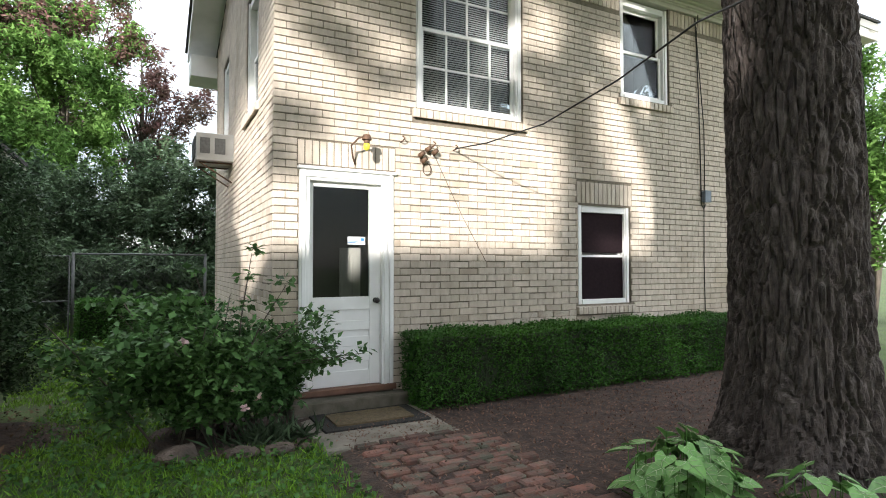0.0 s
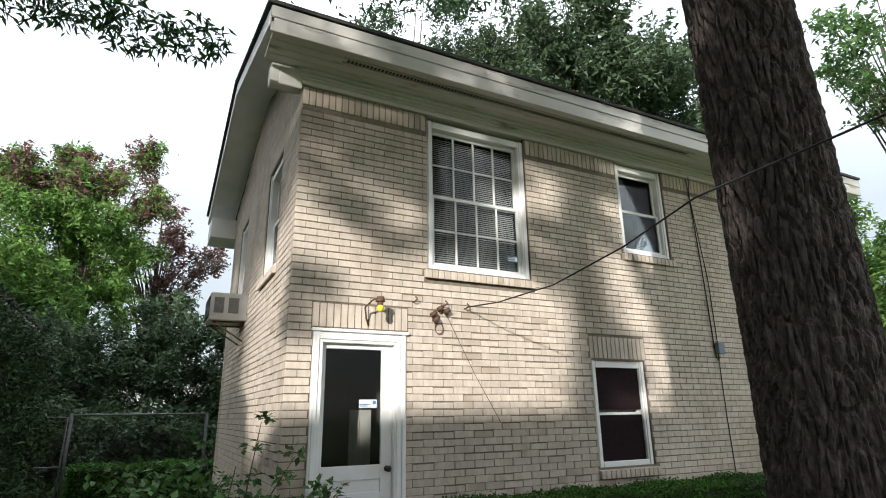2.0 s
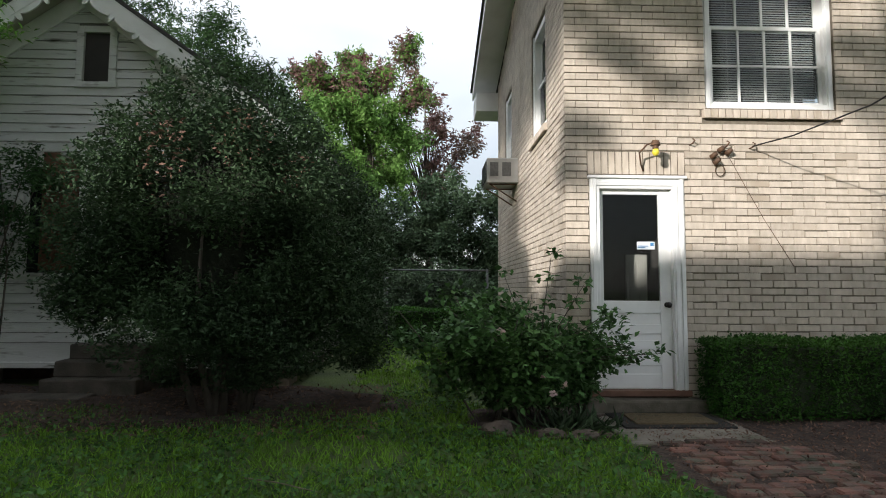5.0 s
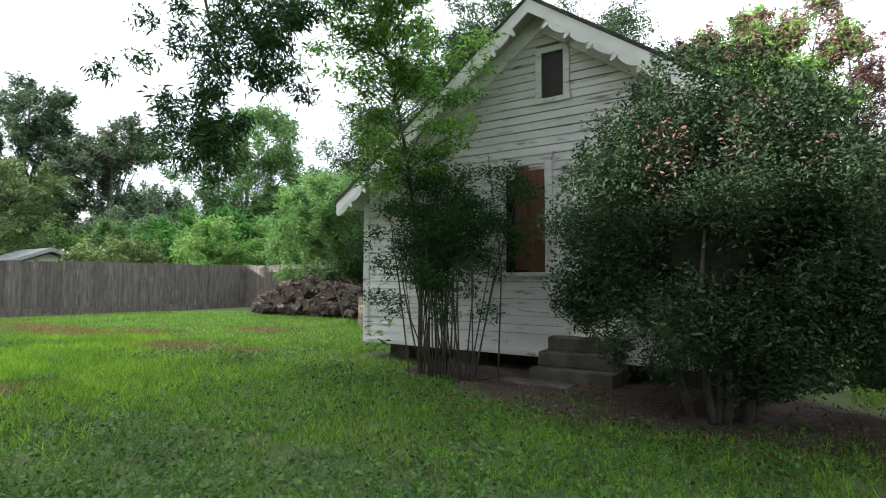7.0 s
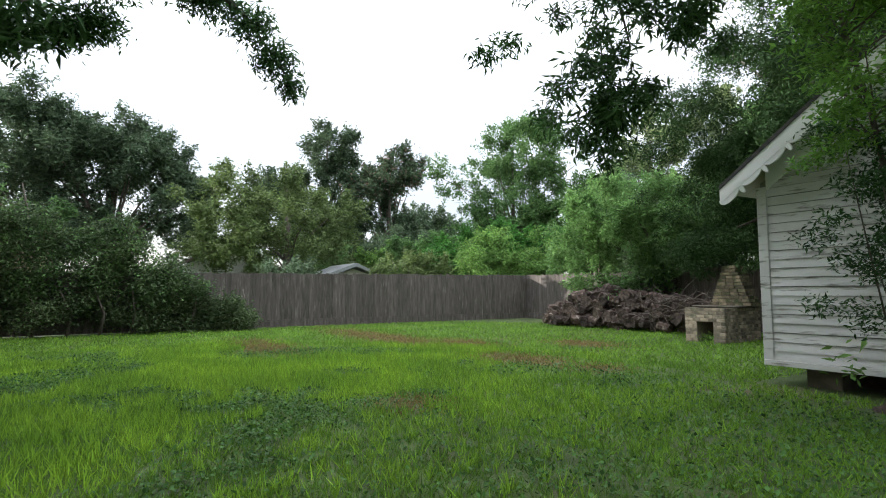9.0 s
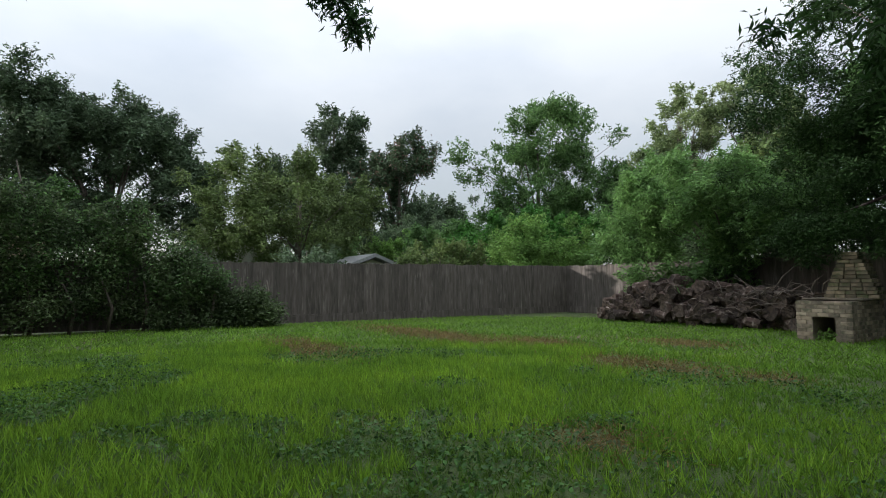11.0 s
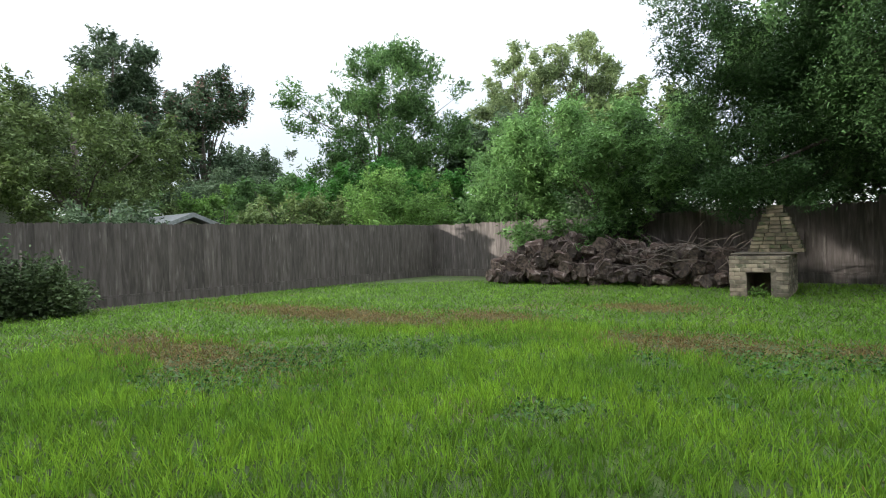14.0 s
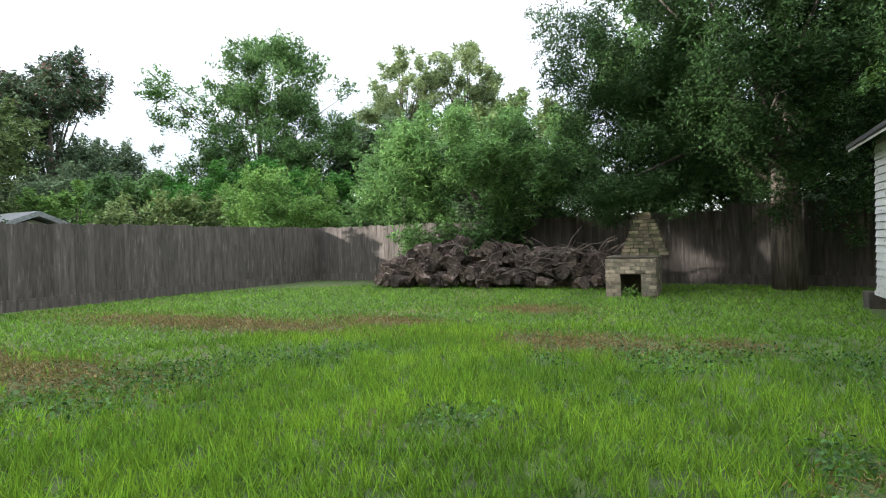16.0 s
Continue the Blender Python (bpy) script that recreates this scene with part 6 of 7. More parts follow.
tree("broadleaf_tree", "pale feathery-leaved slender tree", (-27.6, 29.6, 0), (-27.6, 29.6, 9.0), (2.6, 2.4, 4.0), PALE_LEAF, 22000, 0.2, 26, 150, 0.5, 0.16, limbs=80, droop=-0.3,
     lobe_at=((-27.4, 29.8, 10.8, 2.3, 2.2, 2.3), (-28.9, 28.1, 8.5, 2.0, 1.6, 1.0), (-27, 30.5, 7.2, 1.8, 1.6, 1.6)))
tree("broadleaf_tree", "pale yellowish slender tree with bare twigs", (-24.8, 33.3, 0), (-24.8, 33.3, 9.6), (2.6, 2.4, 4.0), PALE_LEAF, 21000, 0.2, 128, 150, 0.5, 0.16, limbs=80, droop=-0.3,
     lobe_at=((-24.8, 33.4, 12.0, 2.4, 2.3, 2.4), (-24.6, 33.2, 8.2, 2.0, 1.6, 1.8), (-23.6, 34.4, 10.0, 1.2, 1.1, 1.1)))
tree("broadleaf_tree", "mid-green thicket tree over the log pile", (-16.6, 15.9, 0), (-16.4, 14.9, 2.9), (4.8, 2.0, 2.5), THICKET_LEAF, 46000, 0.16, 27, 110, 0.6, 0.12, aspect=0.32)
tree("broadleaf_tree", "dense mid-green tree behind the plank fence", (-22, 21.5, 0), (-21.5, 21, 3.6), (4.6, 3, 3.4), MID_LEAF, 36000, 0.2, 129, 80, 0.8, 0.15)
tree("broadleaf_tree", "dark tree filling the gap behind the fence", (-25.5, 24.5, 0), (-26, 24.5, 4.0), (5.0, 3, 4.4), DARK_LEAF, 26000, 0.22, 130, 60, 0.9, 0.15)
tree("broadleaf_tree", "olive tree behind the thicket", (-20.5, 26, 0), (-20.5, 26, 4.8), (4.6, 3, 3.8), OLIVE_LEAF, 22000, 0.22, 131, 60, 0.8, 0.15)
CEDAR_BARK = material("stringy_cedar_bark", (0.22, 0.18, 0.155), 0.95, second=(0.09, 0.07, 0.06), scale=22, bump=0.9, bump_scale=40, stretch=(1, 1, 0.08))
cedar = tree("cedar_tree", "large dark cedar with drooping feathery branches", (-8.8, 13.45, 0), (-9.5, 13.2, 5.7), (4.5, 2.5, 4.5), CEDAR_LEAF, 150000, 0.095, 28, 280, 0.62, 0.29, CEDAR_BARK, aspect=0.36, droop=0.5, lobes=20, rise=-0.35, far=True)
cs = np.random.default_rng(92)
low_c = [(-11.7 + cs.normal() * 0.8, 12.9 + cs.normal() * 0.35, cs.uniform(2.3, 4.9), 0.55, 0.4, 0.38) for _ in range(46)] + [(-12.2 + cs.normal() * 0.5, 11.75 + cs.normal() * 0.2, 2.15 + cs.normal() * 0.28, 0.34, 0.22, 0.2) for _ in range(34)] + [(-13.2 + cs.normal() * 1.1, 13.6 + cs.normal() * 0.3, 2.2 + cs.normal() * 0.35, 0.45, 0.3, 0.3) for _ in range(14)]
part("hanging_sprays", leaves_mesh("hanging_sprays", cloud_points(cs, low_c, 38000, 0.2), 0.1, CEDAR_LEAF, cs, 0.22, 0.6), None, cedar)
part("limb", tubes_mesh("limb", [([(-8.8, 14.3, 3.0), (-10.6, 13.0, 3.2), (-12.2, 11.8, 2.4)], [0.07, 0.05, 0.012])], BARK, 6), None, cedar)
tree("cedar_tree", "dark cedar beside the cottage's rear corner", (-5.6, 12.4, 0), (-6.6, 12.6, 4.6), (3.4, 1.8, 3.6), CEDAR_LEAF, 50000, 0.12, 132, 90, 0.6, 0.2, BARK, aspect=0.22, droop=0.5, lobes=10, rise=-0.35)
tree("broadleaf_tree", "leafy mid-green tree behind the cottage", (-11.6, 17.5, 0), (-12.0, 17.6, 4.4), (5.0, 2.0, 4.6), MID_LEAF, 34000, 0.17, 133, 80, 0.75, 0.2)
tree("broadleaf_tree", "tall green tree with reddening top leaves", (-3.0, 25, 0), (-3.4, 25, 7.4), (4.8, 3.6, 5.6), BRIGHT_LEAF, 56000, 0.19, 29, 150, 0.85, 0.25, accents=(RED_LEAF, 0.22, 0.3))
tree("broadleaf_tree", "open-crowned tree with reddish leaves", (-0.5, 29, 0), (-0.7, 29, 9.0), (3.6, 3, 3.8), RED_LEAF, 9000, 0.2, 134, 60, 0.6, 0.2, limbs=50)
tree("broadleaf_tree", "leafy green tree beyond the chain-link fence", (-7, 22, 0), (-7.5, 22, 5.4), (4, 3, 4.6), MID_LEAF, 34000, 0.18, 135, 80, 0.85, 0.2)
tree("evergreen_thicket", "dark evergreen thicket beyond the chain-link fence", (0.6, 17.2, 0), (0.6, 17.4, 2.6), (3.6, 1.6, 2.6), DARK_LEAF, 42000, 0.13, 30, 110, 0.55, 0.1, category="shrub")
tree("evergreen_thicket", "dark evergreen thicket by the neighbour's lawn", (-5.2, 19.5, 0), (-5.2, 19.5, 2.4), (3.0, 1.4, 2.4), DARK_LEAF, 26000, 0.14, 136, 80, 0.55, 0.1, category="shrub")
rv = np.random.default_rng(88)
VINE_LEAF = leaf_mat("vine_leaf", (0.09, 0.13, 0.055), (0.06, 0.092, 0.042))
bank = thing("vine_thicket", "overgrown vine-covered bushes along the plank fence", "shrub")
cl_v = []
for i in range(420):
    y = rv.uniform(-8.5, 3.3)
    u = (3.3 - y) / 11.8
    top = float(np.interp(y, (-8.5, -2.2, -0.1, 0.5, 1.1, 2.2, 3.3), (4.6, 3.5, 3.3, 2.4, 1.85, 1.35, 0.6))) * (1 + 0.22 * noise.noise(Vector((y * 1.4, 2, 0))))
    z = top * rv.uniform(0.08, 1.0)
    cl_v.append((-22.9 - 0.55 * u + rv.normal() * 0.25 + 0.25 * math.sin(y * 2.1) - 0.15 * z, y, z, 0.42, 0.45, 0.34))
for y in np.arange(-8, 3.3, 0.8):
    part("stem", tubes_mesh("stem", [([(-23.1, y, -0.03), (-23.0 + 0.1 * math.sin(y * 5), y + 0.1, 0.6), (-23.1, y + 0.2 * math.sin(y), 1.3)], [0.05, 0.04, 0.02])], BRANCH, 6), None, bank)
part("foliage", leaves_mesh("foliage", cloud_points(rv, cl_v, 70000, 0.3), 0.095, VINE_LEAF, rv, 0.5, 0.2), None, bank)
part("fresh_leaves", leaves_mesh("fresh_leaves", cloud_points(rv, [c for c in cl_v if c[2] > 1.0], 16000, 0.75), 0.105, MID_LEAF, rv, 0.5, 0.2), None, bank, "lighter green leaves on the outer sprays")
tree("broadleaf_tree", "light green young tree rising from the bushes", (-26.5, -2.6, 0), (-26.0, -3.6, 3.6), (2.4, 3.4, 2.4), MID_LEAF, 22000, 0.15, 137, 50, 0.5, 0.1)
tree("broadleaf_tree", "dense tree behind the brick house", (7, 17, 0), (9.0, 14, 11.8), (6.4, 2.6, 4.4), DARK_LEAF, 50000, 0.15, 138, 150, 0.8, 0.3, limbs=34, lobes=12)
tree("broadleaf_tree", "dense tree beyond the house roof", (13, 14, 0), (12.6, 11.5, 11.0), (4.5, 2.5, 4.0), DARK_LEAF, 34000, 0.2, 139, 70, 0.9, 0.3)
tree("broadleaf_tree", "bright green tree past the house corner", (17, 8, 0), (17, 7.5, 4.6), (2.6, 2.6, 3.2), BRIGHT_LEAF, 18000, 0.16, 140, 50, 0.7, 0.15)
tree("broadleaf_tree", "bare-limbed tree with sparse sprays", (14.5, 5.2, 0), (13.6, 5.2, 9.4), (2.2, 1.6, 2.0), MID_LEAF, 3600, 0.16, 141, 30, 0.5, 0.14, limbs=30)

# bushes that close the line behind the fences
# Low dark bushes near y = 15.5 are added in place of shaded ground.
for i, (x, y, h, w, m) in enumerate(((-25.3, 10.5, 1.5, 1.6, OLIVE_LEAF), (-26.5, 5.5, 1.6, 2.2, DARK_LEAF), (-25.6, 14.5, 2.2, 1.4, BRIGHT_LEAF), (-24.5, 17.0, 2.0, 2.0, BRIGHT_LEAF), (-20.5, 17.0, 2.4, 2.4, MID_LEAF), (-33, 18.5, 3.0, 3.2, MID_LEAF),
                                     (-14.0, 16.6, 2.2, 2.6, DARK_LEAF), (-9.5, 17.2, 2.4, 2.8, DARK_LEAF), (-5.0, 17.0, 2.4, 2.6, DARK_LEAF), (-45, 14.0, 2.8, 4.0, MID_LEAF), (-44, 20.5, 3.2, 4.0, DARK_LEAF), (-42, 27, 4.0, 4.5, DARK_LEAF),
                                     (-3.0, 21.8, 2.3, 1.6, DARK_LEAF), (-1.0, 21.4, 2.4, 1.6, DARK_LEAF), (2.4, 20.6, 1.5, 1.8, DARK_LEAF), (-6.5, 22.5, 1.5, 1.8, DARK_LEAF), (-3.2, 15.6, 0.75, 1.0, DARK_LEAF), (-1.3, 15.3, 0.8, 1.1, DARK_LEAF), (0.4, 15.0, 0.8, 1.0, DARK_LEAF), (-5.2, 15.8, 0.8, 1.1, DARK_LEAF), (-29.5, 20.5, 2.4, 2.2, MID_LEAF), (-48, 9, 2.4, 3.5, DARK_LEAF))):
    tree("background_bush", "leafy bush behind the plank fence", (x, y, 0), (x, y, h), (w * 1.25, w, h), m, 15000, 0.13 if x > -30 else 0.2, 300 + i, 50, 0.55 if x > -30 else 0.9, 0.06, category="shrub", group="background bushes")

# ---- pecan tree that reaches over the lawn ----
pecan = thing("pecan_tree", "large pecan tree whose drooping sprays hang over the lawn", "tree")
rq = np.random.default_rng(61)
part("trunk", tubes_mesh("trunk", [([(-16.0, -7.6, -0.1), (-15.9, -7.4, 3), (-15.7, -7.1, 6.5), (-15.4, -6.9, 10)], [0.42, 0.34, 0.28, 0.12])], BARK, 14), None, pecan)
for pts, rad in (([(-15.8, -7.2, 5.5), (-14.6, -3.9, 7.0), (-13.8, -0.5, 7.2), (-14.1, 1.3, 6.2), (-13.9, 2.2, 4.9)], [0.16, 0.12, 0.07, 0.035, 0.008]),
                 ([(-15.8, -7.2, 5.2), (-15.4, -4.6, 6.4), (-15.0, -2.0, 6.0), (-14.8, -1.2, 5.5)], [0.13, 0.09, 0.04, 0.01]),
                 ([(-15.7, -7.1, 6.2), (-12.5, -2.5, 8.4), (-8.6, 1.5, 7.4), (-7.7, 3.2, 5.6), (-7.5, 3.6, 3.6)], [0.15, 0.11, 0.07, 0.03, 0.008])):
    part("limb", tubes_mesh("limb", [(pts, rad)], BARK, 8), None, pecan)
hang = [(-13.95, 2.1, 5.0, 0.3, 0.3, 0.3), (-14.0, 1.8, 5.5, 0.4, 0.45, 0.4), (-14.1, 1.4, 6.1, 0.45, 0.5, 0.35), (-14.3, 0.7, 6.5, 0.6, 0.6, 0.35), (-14.4, 0.0, 6.8, 0.7, 0.6, 0.3),
        (-14.6, -1.0, 5.7, 0.6, 0.5, 0.3), (-14.7, -1.5, 5.5, 0.6, 0.5, 0.3), (-14.9, -2.2, 5.4, 0.7, 0.5, 0.4), (-14.2, -0.9, 6.3, 0.6, 0.6, 0.3), (-14.4, -2.8, 5.8, 0.7, 0.6, 0.4)]
part("spray", leaves_mesh("spray", cloud_points(rq, hang, 12000, 0.1), 0.12, PECAN_LEAF, rq, 0.3, 0.7), None, pecan)
low = []
for i in range(90):
    u = rq.uniform(0, 1)
    w = 0.62 if u > 0.25 else 0.5
    low.append((-7.6 + rq.normal() * w, 3.6 + rq.normal() * w * 0.6, 2.6 + 3.0 * u ** 0.8 + rq.normal() * 0.1, 0.22, 0.2, 0.16))
for i in range(30):
    low.append((-7.1 + rq.normal() * 0.45, 4.35 + rq.normal() * 0.35, rq.uniform(3.7, 5.9), 0.24, 0.22, 0.18))
part("spray", leaves_mesh("spray", cloud_points(rq, low, 13500, 0.1), 0.105, PECAN_LEAF, rq, 0.25, 0.75), None, pecan)
# Unseen upper crown, spread wide to shade the lawn below it.
up = [(-14.8 + rq.normal() * 3.2, -5.6 + rq.normal() * 1.9, 9 + rq.normal() * 1.3, 1.1, 1.1, 0.7) for _ in range(70)]
part("crown", leaves_mesh("crown", cloud_points(rq, up, 24000, 0.2), 0.27, PECAN_LEAF, rq, 0.3, 0.6), None, pecan)

# ---- houses beyond the fences ----
def far_house(label, x0, x1, y0, y1, wall_h, ridge_h, wall_mat, roof_mat, along="y"):
    ob = thing("neighbour_house", label, "house")
    part("wall", boxes((x0, x1, y0, y1, -0.05, wall_h)), wall_mat, ob)
    cx = (x0 + x1) / 2 if along == "y" else (y0 + y1) / 2
    o = 0.4
    if along == "y":
        pr = [(x0 - o, wall_h - 0.1), (cx, ridge_h), (x1 + o, wall_h - 0.1)]
        a = [(p[0], y0 - o, p[1]) for p in pr]
        b = [(p[0], y1 + o, p[1]) for p in pr]
    else:
        pr = [(y0 - o, wall_h - 0.1), (cx, ridge_h), (y1 + o, wall_h - 0.1)]
        a = [(x0 - o, p[0], p[1]) for p in pr]
        b = [(x1 + o, p[0], p[1]) for p in pr]
    up = [(x, y, z + 0.18) for x, y, z in a + b]
    part("roof", mesh_of("roof", a + b + up, [(0, 1, 4, 3), (1, 2, 5, 4), (6, 9, 10, 7), (7, 10, 11, 8), (0, 6, 7, 1), (1, 7, 8, 2), (3, 4, 10, 9), (4, 5, 11, 10), (0, 3, 9, 6), (2, 8, 11, 5)], roof_mat), None, ob)
    g0, g1 = ((x0, y0, wall_h), (x1, y0, wall_h)) if along == "y" else ((x1, y0, wall_h), (x1, y1, wall_h))
    top = (cx, y0, ridge_h - 0.12) if along == "y" else (x1, cx, ridge_h - 0.12)
    dv = Vector((0, 0.1, 0)) if along == "y" else Vector((-0.1, 0, 0))
    tri = [Vector(g0), Vector(g1), Vector(top)]
    part("gable", mesh_of("gable", tri + [t + dv for t in tri], [(0, 1, 2), (5, 4, 3), (0, 3, 4, 1), (1, 4, 5, 2), (2, 5, 3, 0)], wall_mat), None, ob)
    return ob


TANW = material("tan_siding", (0.33, 0.26, 0.17), 0.8, scale=3)
BROWNR = material("brown_shingle", (0.16, 0.09, 0.07), 0.95, scale=10, bump=0.4)
GREYR = material("grey_shingle", (0.2, 0.17, 0.15), 0.95, scale=10, bump=0.4)
far_house("tan house with a brown gabled roof behind the trees", -50, -42, -8.6, -3.6, 4.4, 6.2, TANW, BROWNR, "x")
far_house("low house with a grey-brown roof behind the fence", -52, -41, 2.2, 9.5, 2.4, 4.0, SIDING, GREYR, "x")
far_house("small metal-roofed shed behind the fence", -35.5, -32.5, 9.6, 12.2, 2.0, 2.55, TRIM_OLD, GALV, "x")
# unseen house and trees added south, behind the camera, to block the low sun
far_house("plain unseen house added to the south to block the low sun", -14.2, -2.0, -12, -6, 4.2, 6.1, TANW, GREYR, "x")
# Unseen tree whose leaf clumps are placed to cast the wall's dapple.
sh = thing("unseen_shade_tree", "unseen leafy tree added in the south to dapple the house front", "tree")
part("trunk", tubes_mesh("trunk", [([(-1.2, -5.4, -0.1), (-2.2, -6.2, 4), (-5.6, -7.9, 8)], [0.3, 0.24, 0.12])], BARK, 10), None, sh)
cl_d = []


def shade(x, z, r, n=1, rz=None):
    """A leaf clump on the way from the sun to the house front at (x, z)."""
    k = (HY0 + 8.0) / -TO_SUN.y
    cl_d.append((x + TO_SUN.x * k, HY0 + TO_SUN.y * k, z + TO_SUN.z * k, r, 0.3, rz or r))


for z in np.arange(1.2, 5.6, 0.32):
    shade(4.75 + 0.12 * math.sin(z * 3), z, 0.36)
    for x in (6.35, 6.9, 7.4, 7.9, 8.5):
        shade(x + 0.1 * math.sin(z * 4 + x), z, 0.36)
for i in range(36):
    shade(rq.uniform(0.9, 4.3), rq.uniform(3.2, 5.4), rq.uniform(0.12, 0.28))
for x, z in ((1.0, 2.5), (1.15, 2.9), (5.5, 4.6), (5.9, 4.2), (5.2, 3.9), (6.0, 3.2), (5.4, 1.3), (4.3, 5.0), (2.6, 4.4), (3.6, 4.5), (5.35, 2.0), (5.3, 2.4)):
    shade(x, z, 0.27)
part("crown", leaves_mesh("crown", cloud_points(rq, cl_d, 21000, 0.1), 0.16, PECAN_LEAF, rq, 0.5, 0.2), None, sh)
# Three more unseen trees, added only to block the sun.
tree("unseen_shade_tree", "unseen leafy tree added in the west to keep sun off the back fence", (-37, -14, 0), (-37, -14, 8), (6, 2.5, 7.5), PECAN_LEAF, 26000, 0.36, 152, 80, 1.6, 0.4, lobes=12)
tree("unseen_shade_tree", "unseen leafy tree added in the south to keep sun off the lawn", (-26, -13, 0), (-26, -13, 6.8), (7.5, 2.5, 6.5), PECAN_LEAF, 40000, 0.34, 150, 110, 1.6, 0.4, lobes=14)
tree("unseen_shade_tree", "unseen leafy tree added in the south to keep sun off the cottage", (-19.5, -9.6, 0), (-19.2, -9.6, 7.0), (3.0, 1.8, 4.6), PECAN_LEAF, 26000, 0.34, 151, 80, 1.3, 0.4, lobes=12)

# ---- grass ----
WORN = [(-17.6, 5.6, 2.8, 0.5), (-11.8, 5.6, 0.9, 0.5), (-16.8, 2.3, 1.6, 0.5), (-13.2, 8.6, 0.7, 0.4), (-15.0, 6.6, 0.9, 0.3), (-10.2, 5.9, 0.4, 0.25), (-9.4, 2.2, 0.4, 0.25)]


def lawn_points(rng, n, lo, hi):
    """Spots on the lawn between lo and hi metres from the mown strip's middle line."""
    a, b = np.array((0.0, 0.2)), np.array((-10.6, -0.9))
    out = []
    while sum(len(o) for o in out) < n:
        p = np.stack([rng.uniform(-23.2, 1.5, n), rng.uniform(-5, 14.6, n)], -1)
        ab = b - a
        t = np.clip(((p - a) @ ab) / (ab @ ab), 0, 1)
        d = np.linalg.norm(p - a - t[:, None] * ab, axis=1)
        ok = (d >= lo) & (d < hi) & (rng.uniform(0, 1, n) < np.clip(1.25 - (d - lo) / (hi - lo) * 0.75, 0, 1))
        x, y = p[:, 0], p[:, 1]
        ok &= ~((x > -8.2) & (x < -1.4) & (y > 6.6) & (y < 10.3))
        ok &= ~((x > -5.4) & (x < -0.9) & (y > 5.2 + 0.35 * np.sin(x * 3)) & (y < 6.9))
        ok &= ~((x > -6.7) & (x < -5.0) & (y > 5.75))
        ok &= ~((x > 0.15 + 0.2 * np.sin(y * 5)) & (y > 4.45))
        ok &= ~((x > 1.2) & (y > 2.6))
        q = p[ok]
        keep = np.array([noise.noise(Vector((u * 0.8, v * 0.8, 3))) * 0.6 + noise.noise(Vector((u * 2.6, v * 2.6, 7))) * 0.5 > -0.62 + rng.normal() * 0.12 for u, v in q[: n]]) if len(q) else np.zeros(0, bool)
        out.append(q[: n][keep])
    p = np.concatenate(out)[:n]
    worn = np.zeros(len(p), bool)
    for cx, cy, rx, ry in WORN:
        worn |= ((p[:, 0] - cx) / rx) ** 2 + ((p[:, 1] - cy) / ry) ** 2 + 0.5 * np.sin(p[:, 0] * 4 + p[:, 1] * 3) < 1
    p = p[~(worn & (rng.uniform(0, 1, len(p)) < 0.85))]
    z = np.array([0.03 * noise.noise(Vector((u * 0.35, v * 0.35, 0))) - 0.022 for u, v in p])
    return np.column_stack([p, z])


def tufted(rng, p, blades, spread):
    """Gathers the spots into tufts of some blades each, with bare gaps between them."""
    c = np.repeat(p[::blades], blades, axis=0)
    c[:, :2] += rng.normal(size=(len(c), 2)) * spread
    return c


rg = np.random.default_rng(71)
GRASS_TALL = leaf_mat("grass_blade_tall", (0.26, 0.43, 0.045), (0.16, 0.30, 0.036), 0.5, 0.4)
# Yellower, lighter copy of GRASS; its lightness carries the open lawn's sunlight.
GRASS_SUNLIT = leaf_mat("grass_blade_sunlit", (0.175, 0.325, 0.04), (0.12, 0.235, 0.032), 0.5, 0.35)
WEED = leaf_mat("weed_leaf", (0.066, 0.15, 0.036), (0.046, 0.108, 0.028), 0.55, 0.2)
for name, num, lo, hi, size, asp, blades in (("grass_near", 200000, 0.0, 3.2, 0.06, 0.085, 6), ("grass_middle", 165000, 3.0, 8.0, 0.07, 0.12, 5)):
    gp = tufted(rg, lawn_points(rg, num, lo, hi), blades, 0.02)
    tagged(solo(name, leaves_mesh(name, gp, size, GRASS if blades == 6 else GRASS_SUNLIT, rg, asp * 1.3, -1.7, 0.1, blade=True), None, "short green grass of the open lawn", "grass"), kind="stuff")
tagged(solo("grass_far", leaves_mesh("grass_far", lawn_points(rg, 80000, 7.5, 17), 0.09, GRASS_SUNLIT, rg, 0.2, -0.9, 0.1, blade=True), None, "short green grass towards the fences", "grass"), kind="stuff")


def tuft(u, v):
    """Above 0 the lawn grows long and light, below it is low and weedy."""
    return noise.noise(Vector((u * 0.42, v * 0.42, 11))) + 0.4 * noise.noise(Vector((u * 1.7, v * 1.7, 5)))


tp = lawn_points(rg, 270000, 0.0, 8.0)
open_lawn = np.clip((-5.5 - tp[:, 0] - 0.3 * tp[:, 1]) / 5.0, 0, 1)
tall = np.array([tuft(u, v) > -0.04 + rg.normal() * 0.07 for u, v, _ in tp]) & (rg.uniform(0, 1, len(tp)) < open_lawn)
tagged(solo("grass_tufts", leaves_mesh("grass_tufts", tufted(rg, tp[tall], 7, 0.02), 0.115, GRASS_TALL, rg, 0.085, -2.6, 0.1, blade=True), None, "longer light green grass tufts in the open lawn", "grass"), kind="stuff")
wp = lawn_points(rg, 120000, 0.0, 6.5)
wd = np.array([noise.noise(Vector((u * 0.9, v * 0.9, 21))) > -0.3 if u + 0.35 * v > -3.0 - 5.5 * rg.uniform(0, 1) else tuft(u, v) < -0.1 + rg.normal() * 0.06 for u, v, _ in wp])
wp = wp[wd]
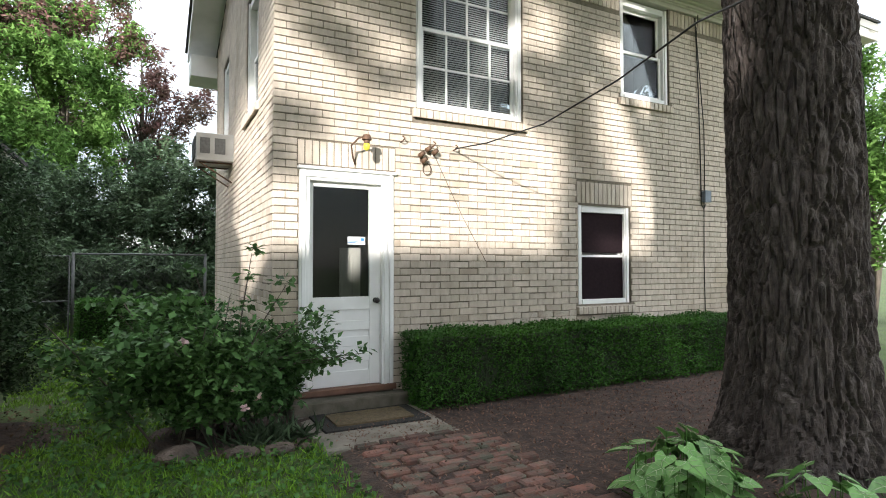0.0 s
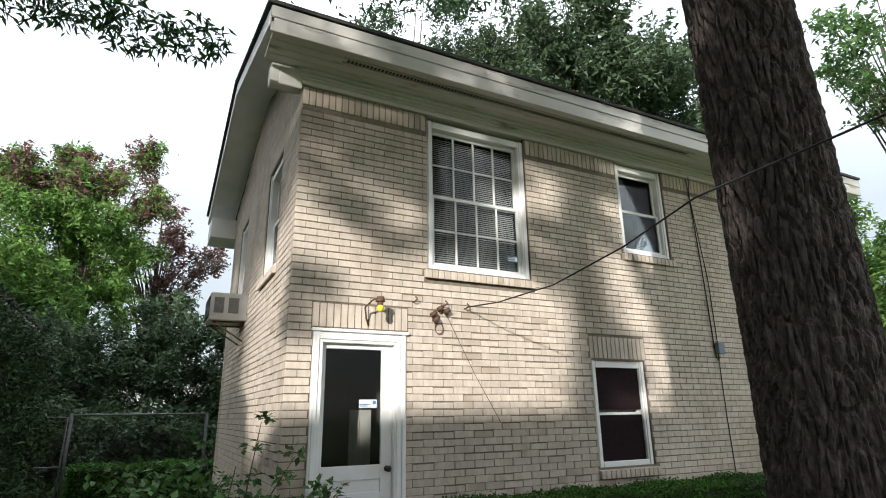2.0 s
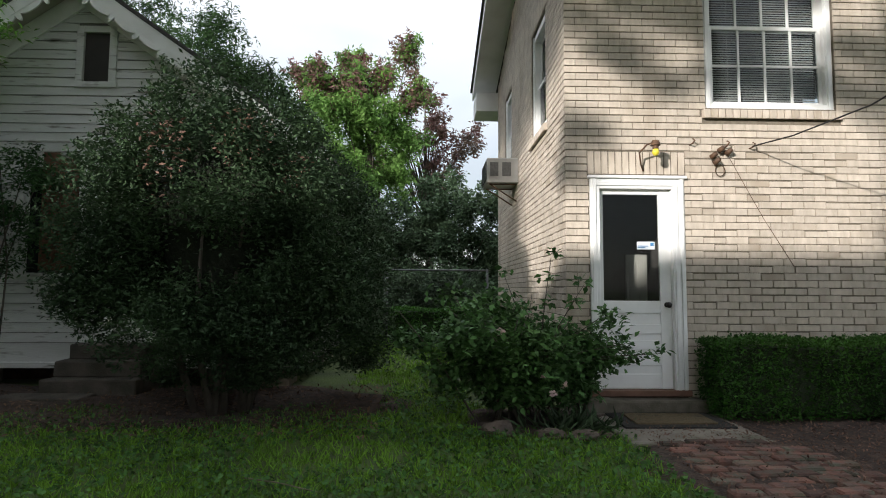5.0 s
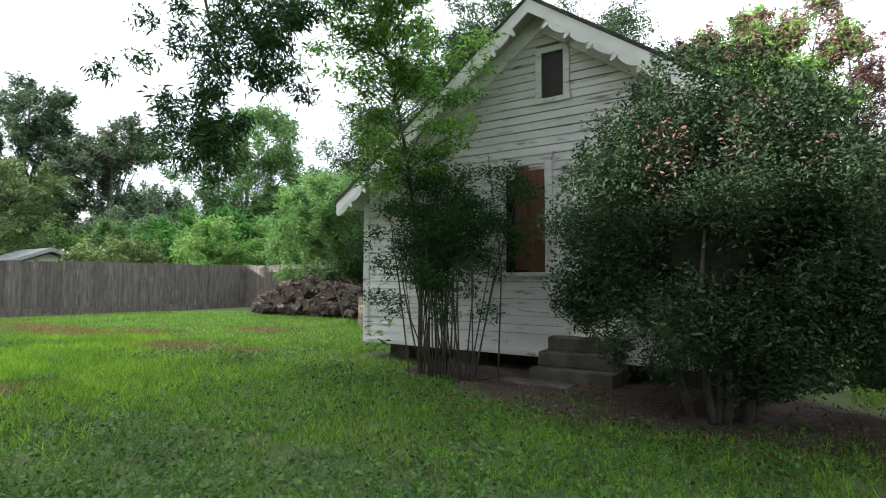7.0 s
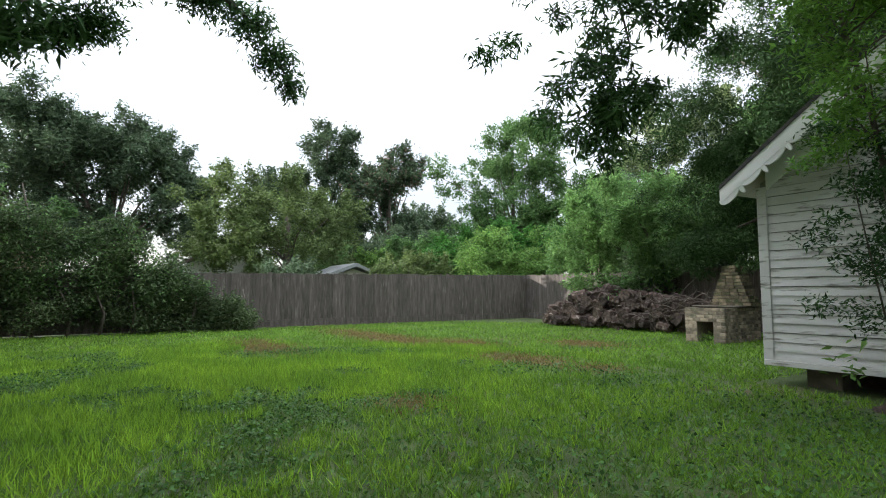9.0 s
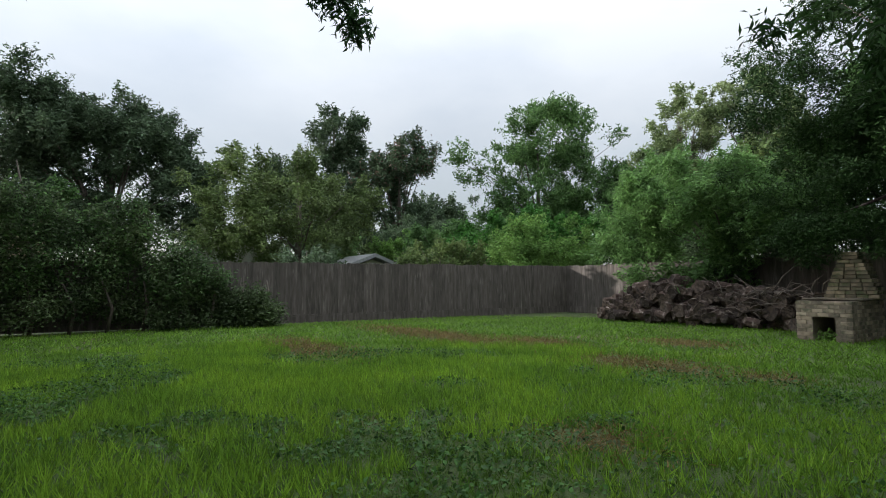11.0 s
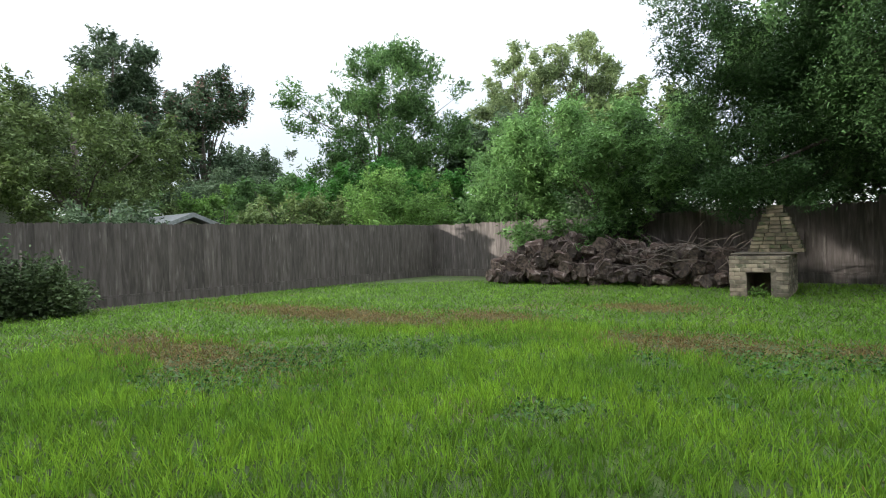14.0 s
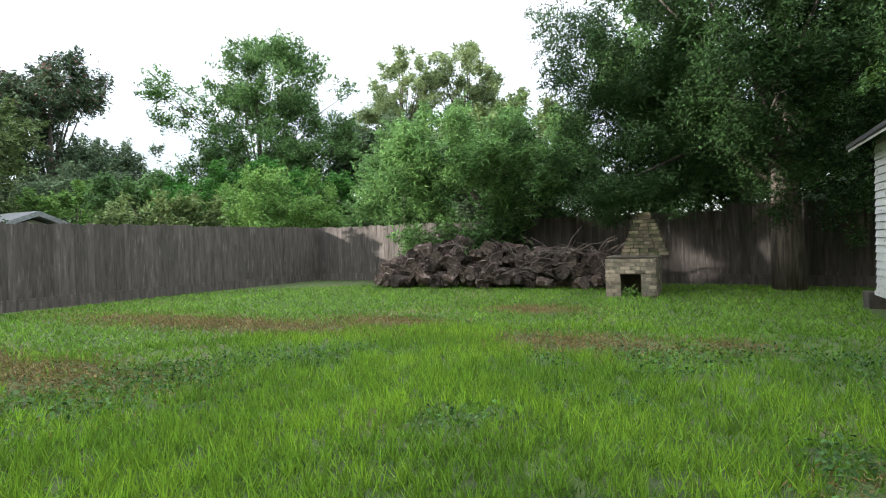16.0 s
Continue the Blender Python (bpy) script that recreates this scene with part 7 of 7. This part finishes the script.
wp[:, 2] += rg.uniform(0.02, 0.085, len(wp))
tagged(solo("lawn_weeds", leaves_mesh("lawn_weeds", wp, 0.037, WEED, rg, 0.7, 0.0, 1.0), None, "small broad-leaved weeds among the grass", "weeds"), kind="stuff")
litter = np.column_stack([rg.uniform(-5.4, -0.8, 2600), rg.uniform(4.3, 6.6, 2600), np.full(2600, 0.035)])
tagged(solo("leaf_litter", leaves_mesh("leaf_litter", litter, 0.045, material("dead_leaf", (0.12, 0.075, 0.045), 0.9, island=0.5), rg, 0.5, 0.0, 1.5), None, "dry brown leaves under the shrub", "leaf litter"), kind="stuff")
lit2 = np.column_stack([rg.uniform(1.3, 6.5, 8000), rg.uniform(2.0, 4.75, 8000), np.full(8000, 0.045)])
tagged(solo("leaf_litter_bed", leaves_mesh("leaf_litter_bed", lit2, 0.032, material("dead_leaf_red", (0.15, 0.085, 0.06), 0.9, island=0.5), rg, 0.4, 0.0, 1.5), None, "dry twigs and leaves on the bare soil", "leaf litter"), kind="stuff")
for pts in ([(-1.55, 3.35, 0.03), (-1.3, 3.2, 0.05), (-1.05, 3.1, 0.03)], [(-2.6, 2.6, 0.03), (-2.35, 2.35, 0.06), (-2.15, 2.25, 0.03)]):
    solo("fallen_twig", tubes_mesh("fallen_twig", [(pts, [0.006, 0.005, 0.003])], material("pale_twig", (0.2, 0.17, 0.12), 0.9, scale=20), 6), None, "pale fallen twig lying in the grass", "twig", "fallen twigs")
wr = []
for cx, cy, rx, ry in WORN:
    n = int(8500 * rx * ry)
    wr.append(np.column_stack([cx + rg.normal(size=n) * rx * 0.75, cy + 0.25 * np.sin(cx * 3 + np.arange(n) * 0.7) + rg.normal(size=n) * ry * 0.75, np.full(n, 0.0)]))
tagged(solo("dry_grass", leaves_mesh("dry_grass", np.concatenate(wr), 0.05, material("dry_blade", (0.285, 0.195, 0.08), 0.9, island=0.35), rg, 0.16, -0.4, 0.3), None, "worn patches of dry brown grass", "grass"), kind="stuff")
ox, oy = rg.uniform(-23, 13, 70000), rg.uniform(-13, 4, 70000)
ok = ((oy < -4.6) | (ox > 1.1)) & ~((ox > -14.4) & (ox < -1.8) & (oy < -5.8)) & ~((ox > 0.9) & (oy > 2.4))
tagged(solo("grass_outer", leaves_mesh("grass_outer", np.column_stack([ox[ok], oy[ok], np.full(ok.sum(), -0.02)]), 0.09, GRASS, rg, 0.16, -1.0, 0.1, blade=True), None, "lawn grass on the garden's near side", "grass"), kind="stuff")

nx, ny = rg.uniform(-8, 3, 30000), rg.uniform(12.6, 22, 30000)
tagged(solo("neighbour_grass", leaves_mesh("neighbour_grass", np.column_stack([nx, ny, np.full(30000, -0.02)]), 0.09, GRASS, rg, 0.16, -1.0, 0.1, blade=True), None, "short grass of the neighbour's lawn past the chain-link fence", "grass"), kind="stuff")
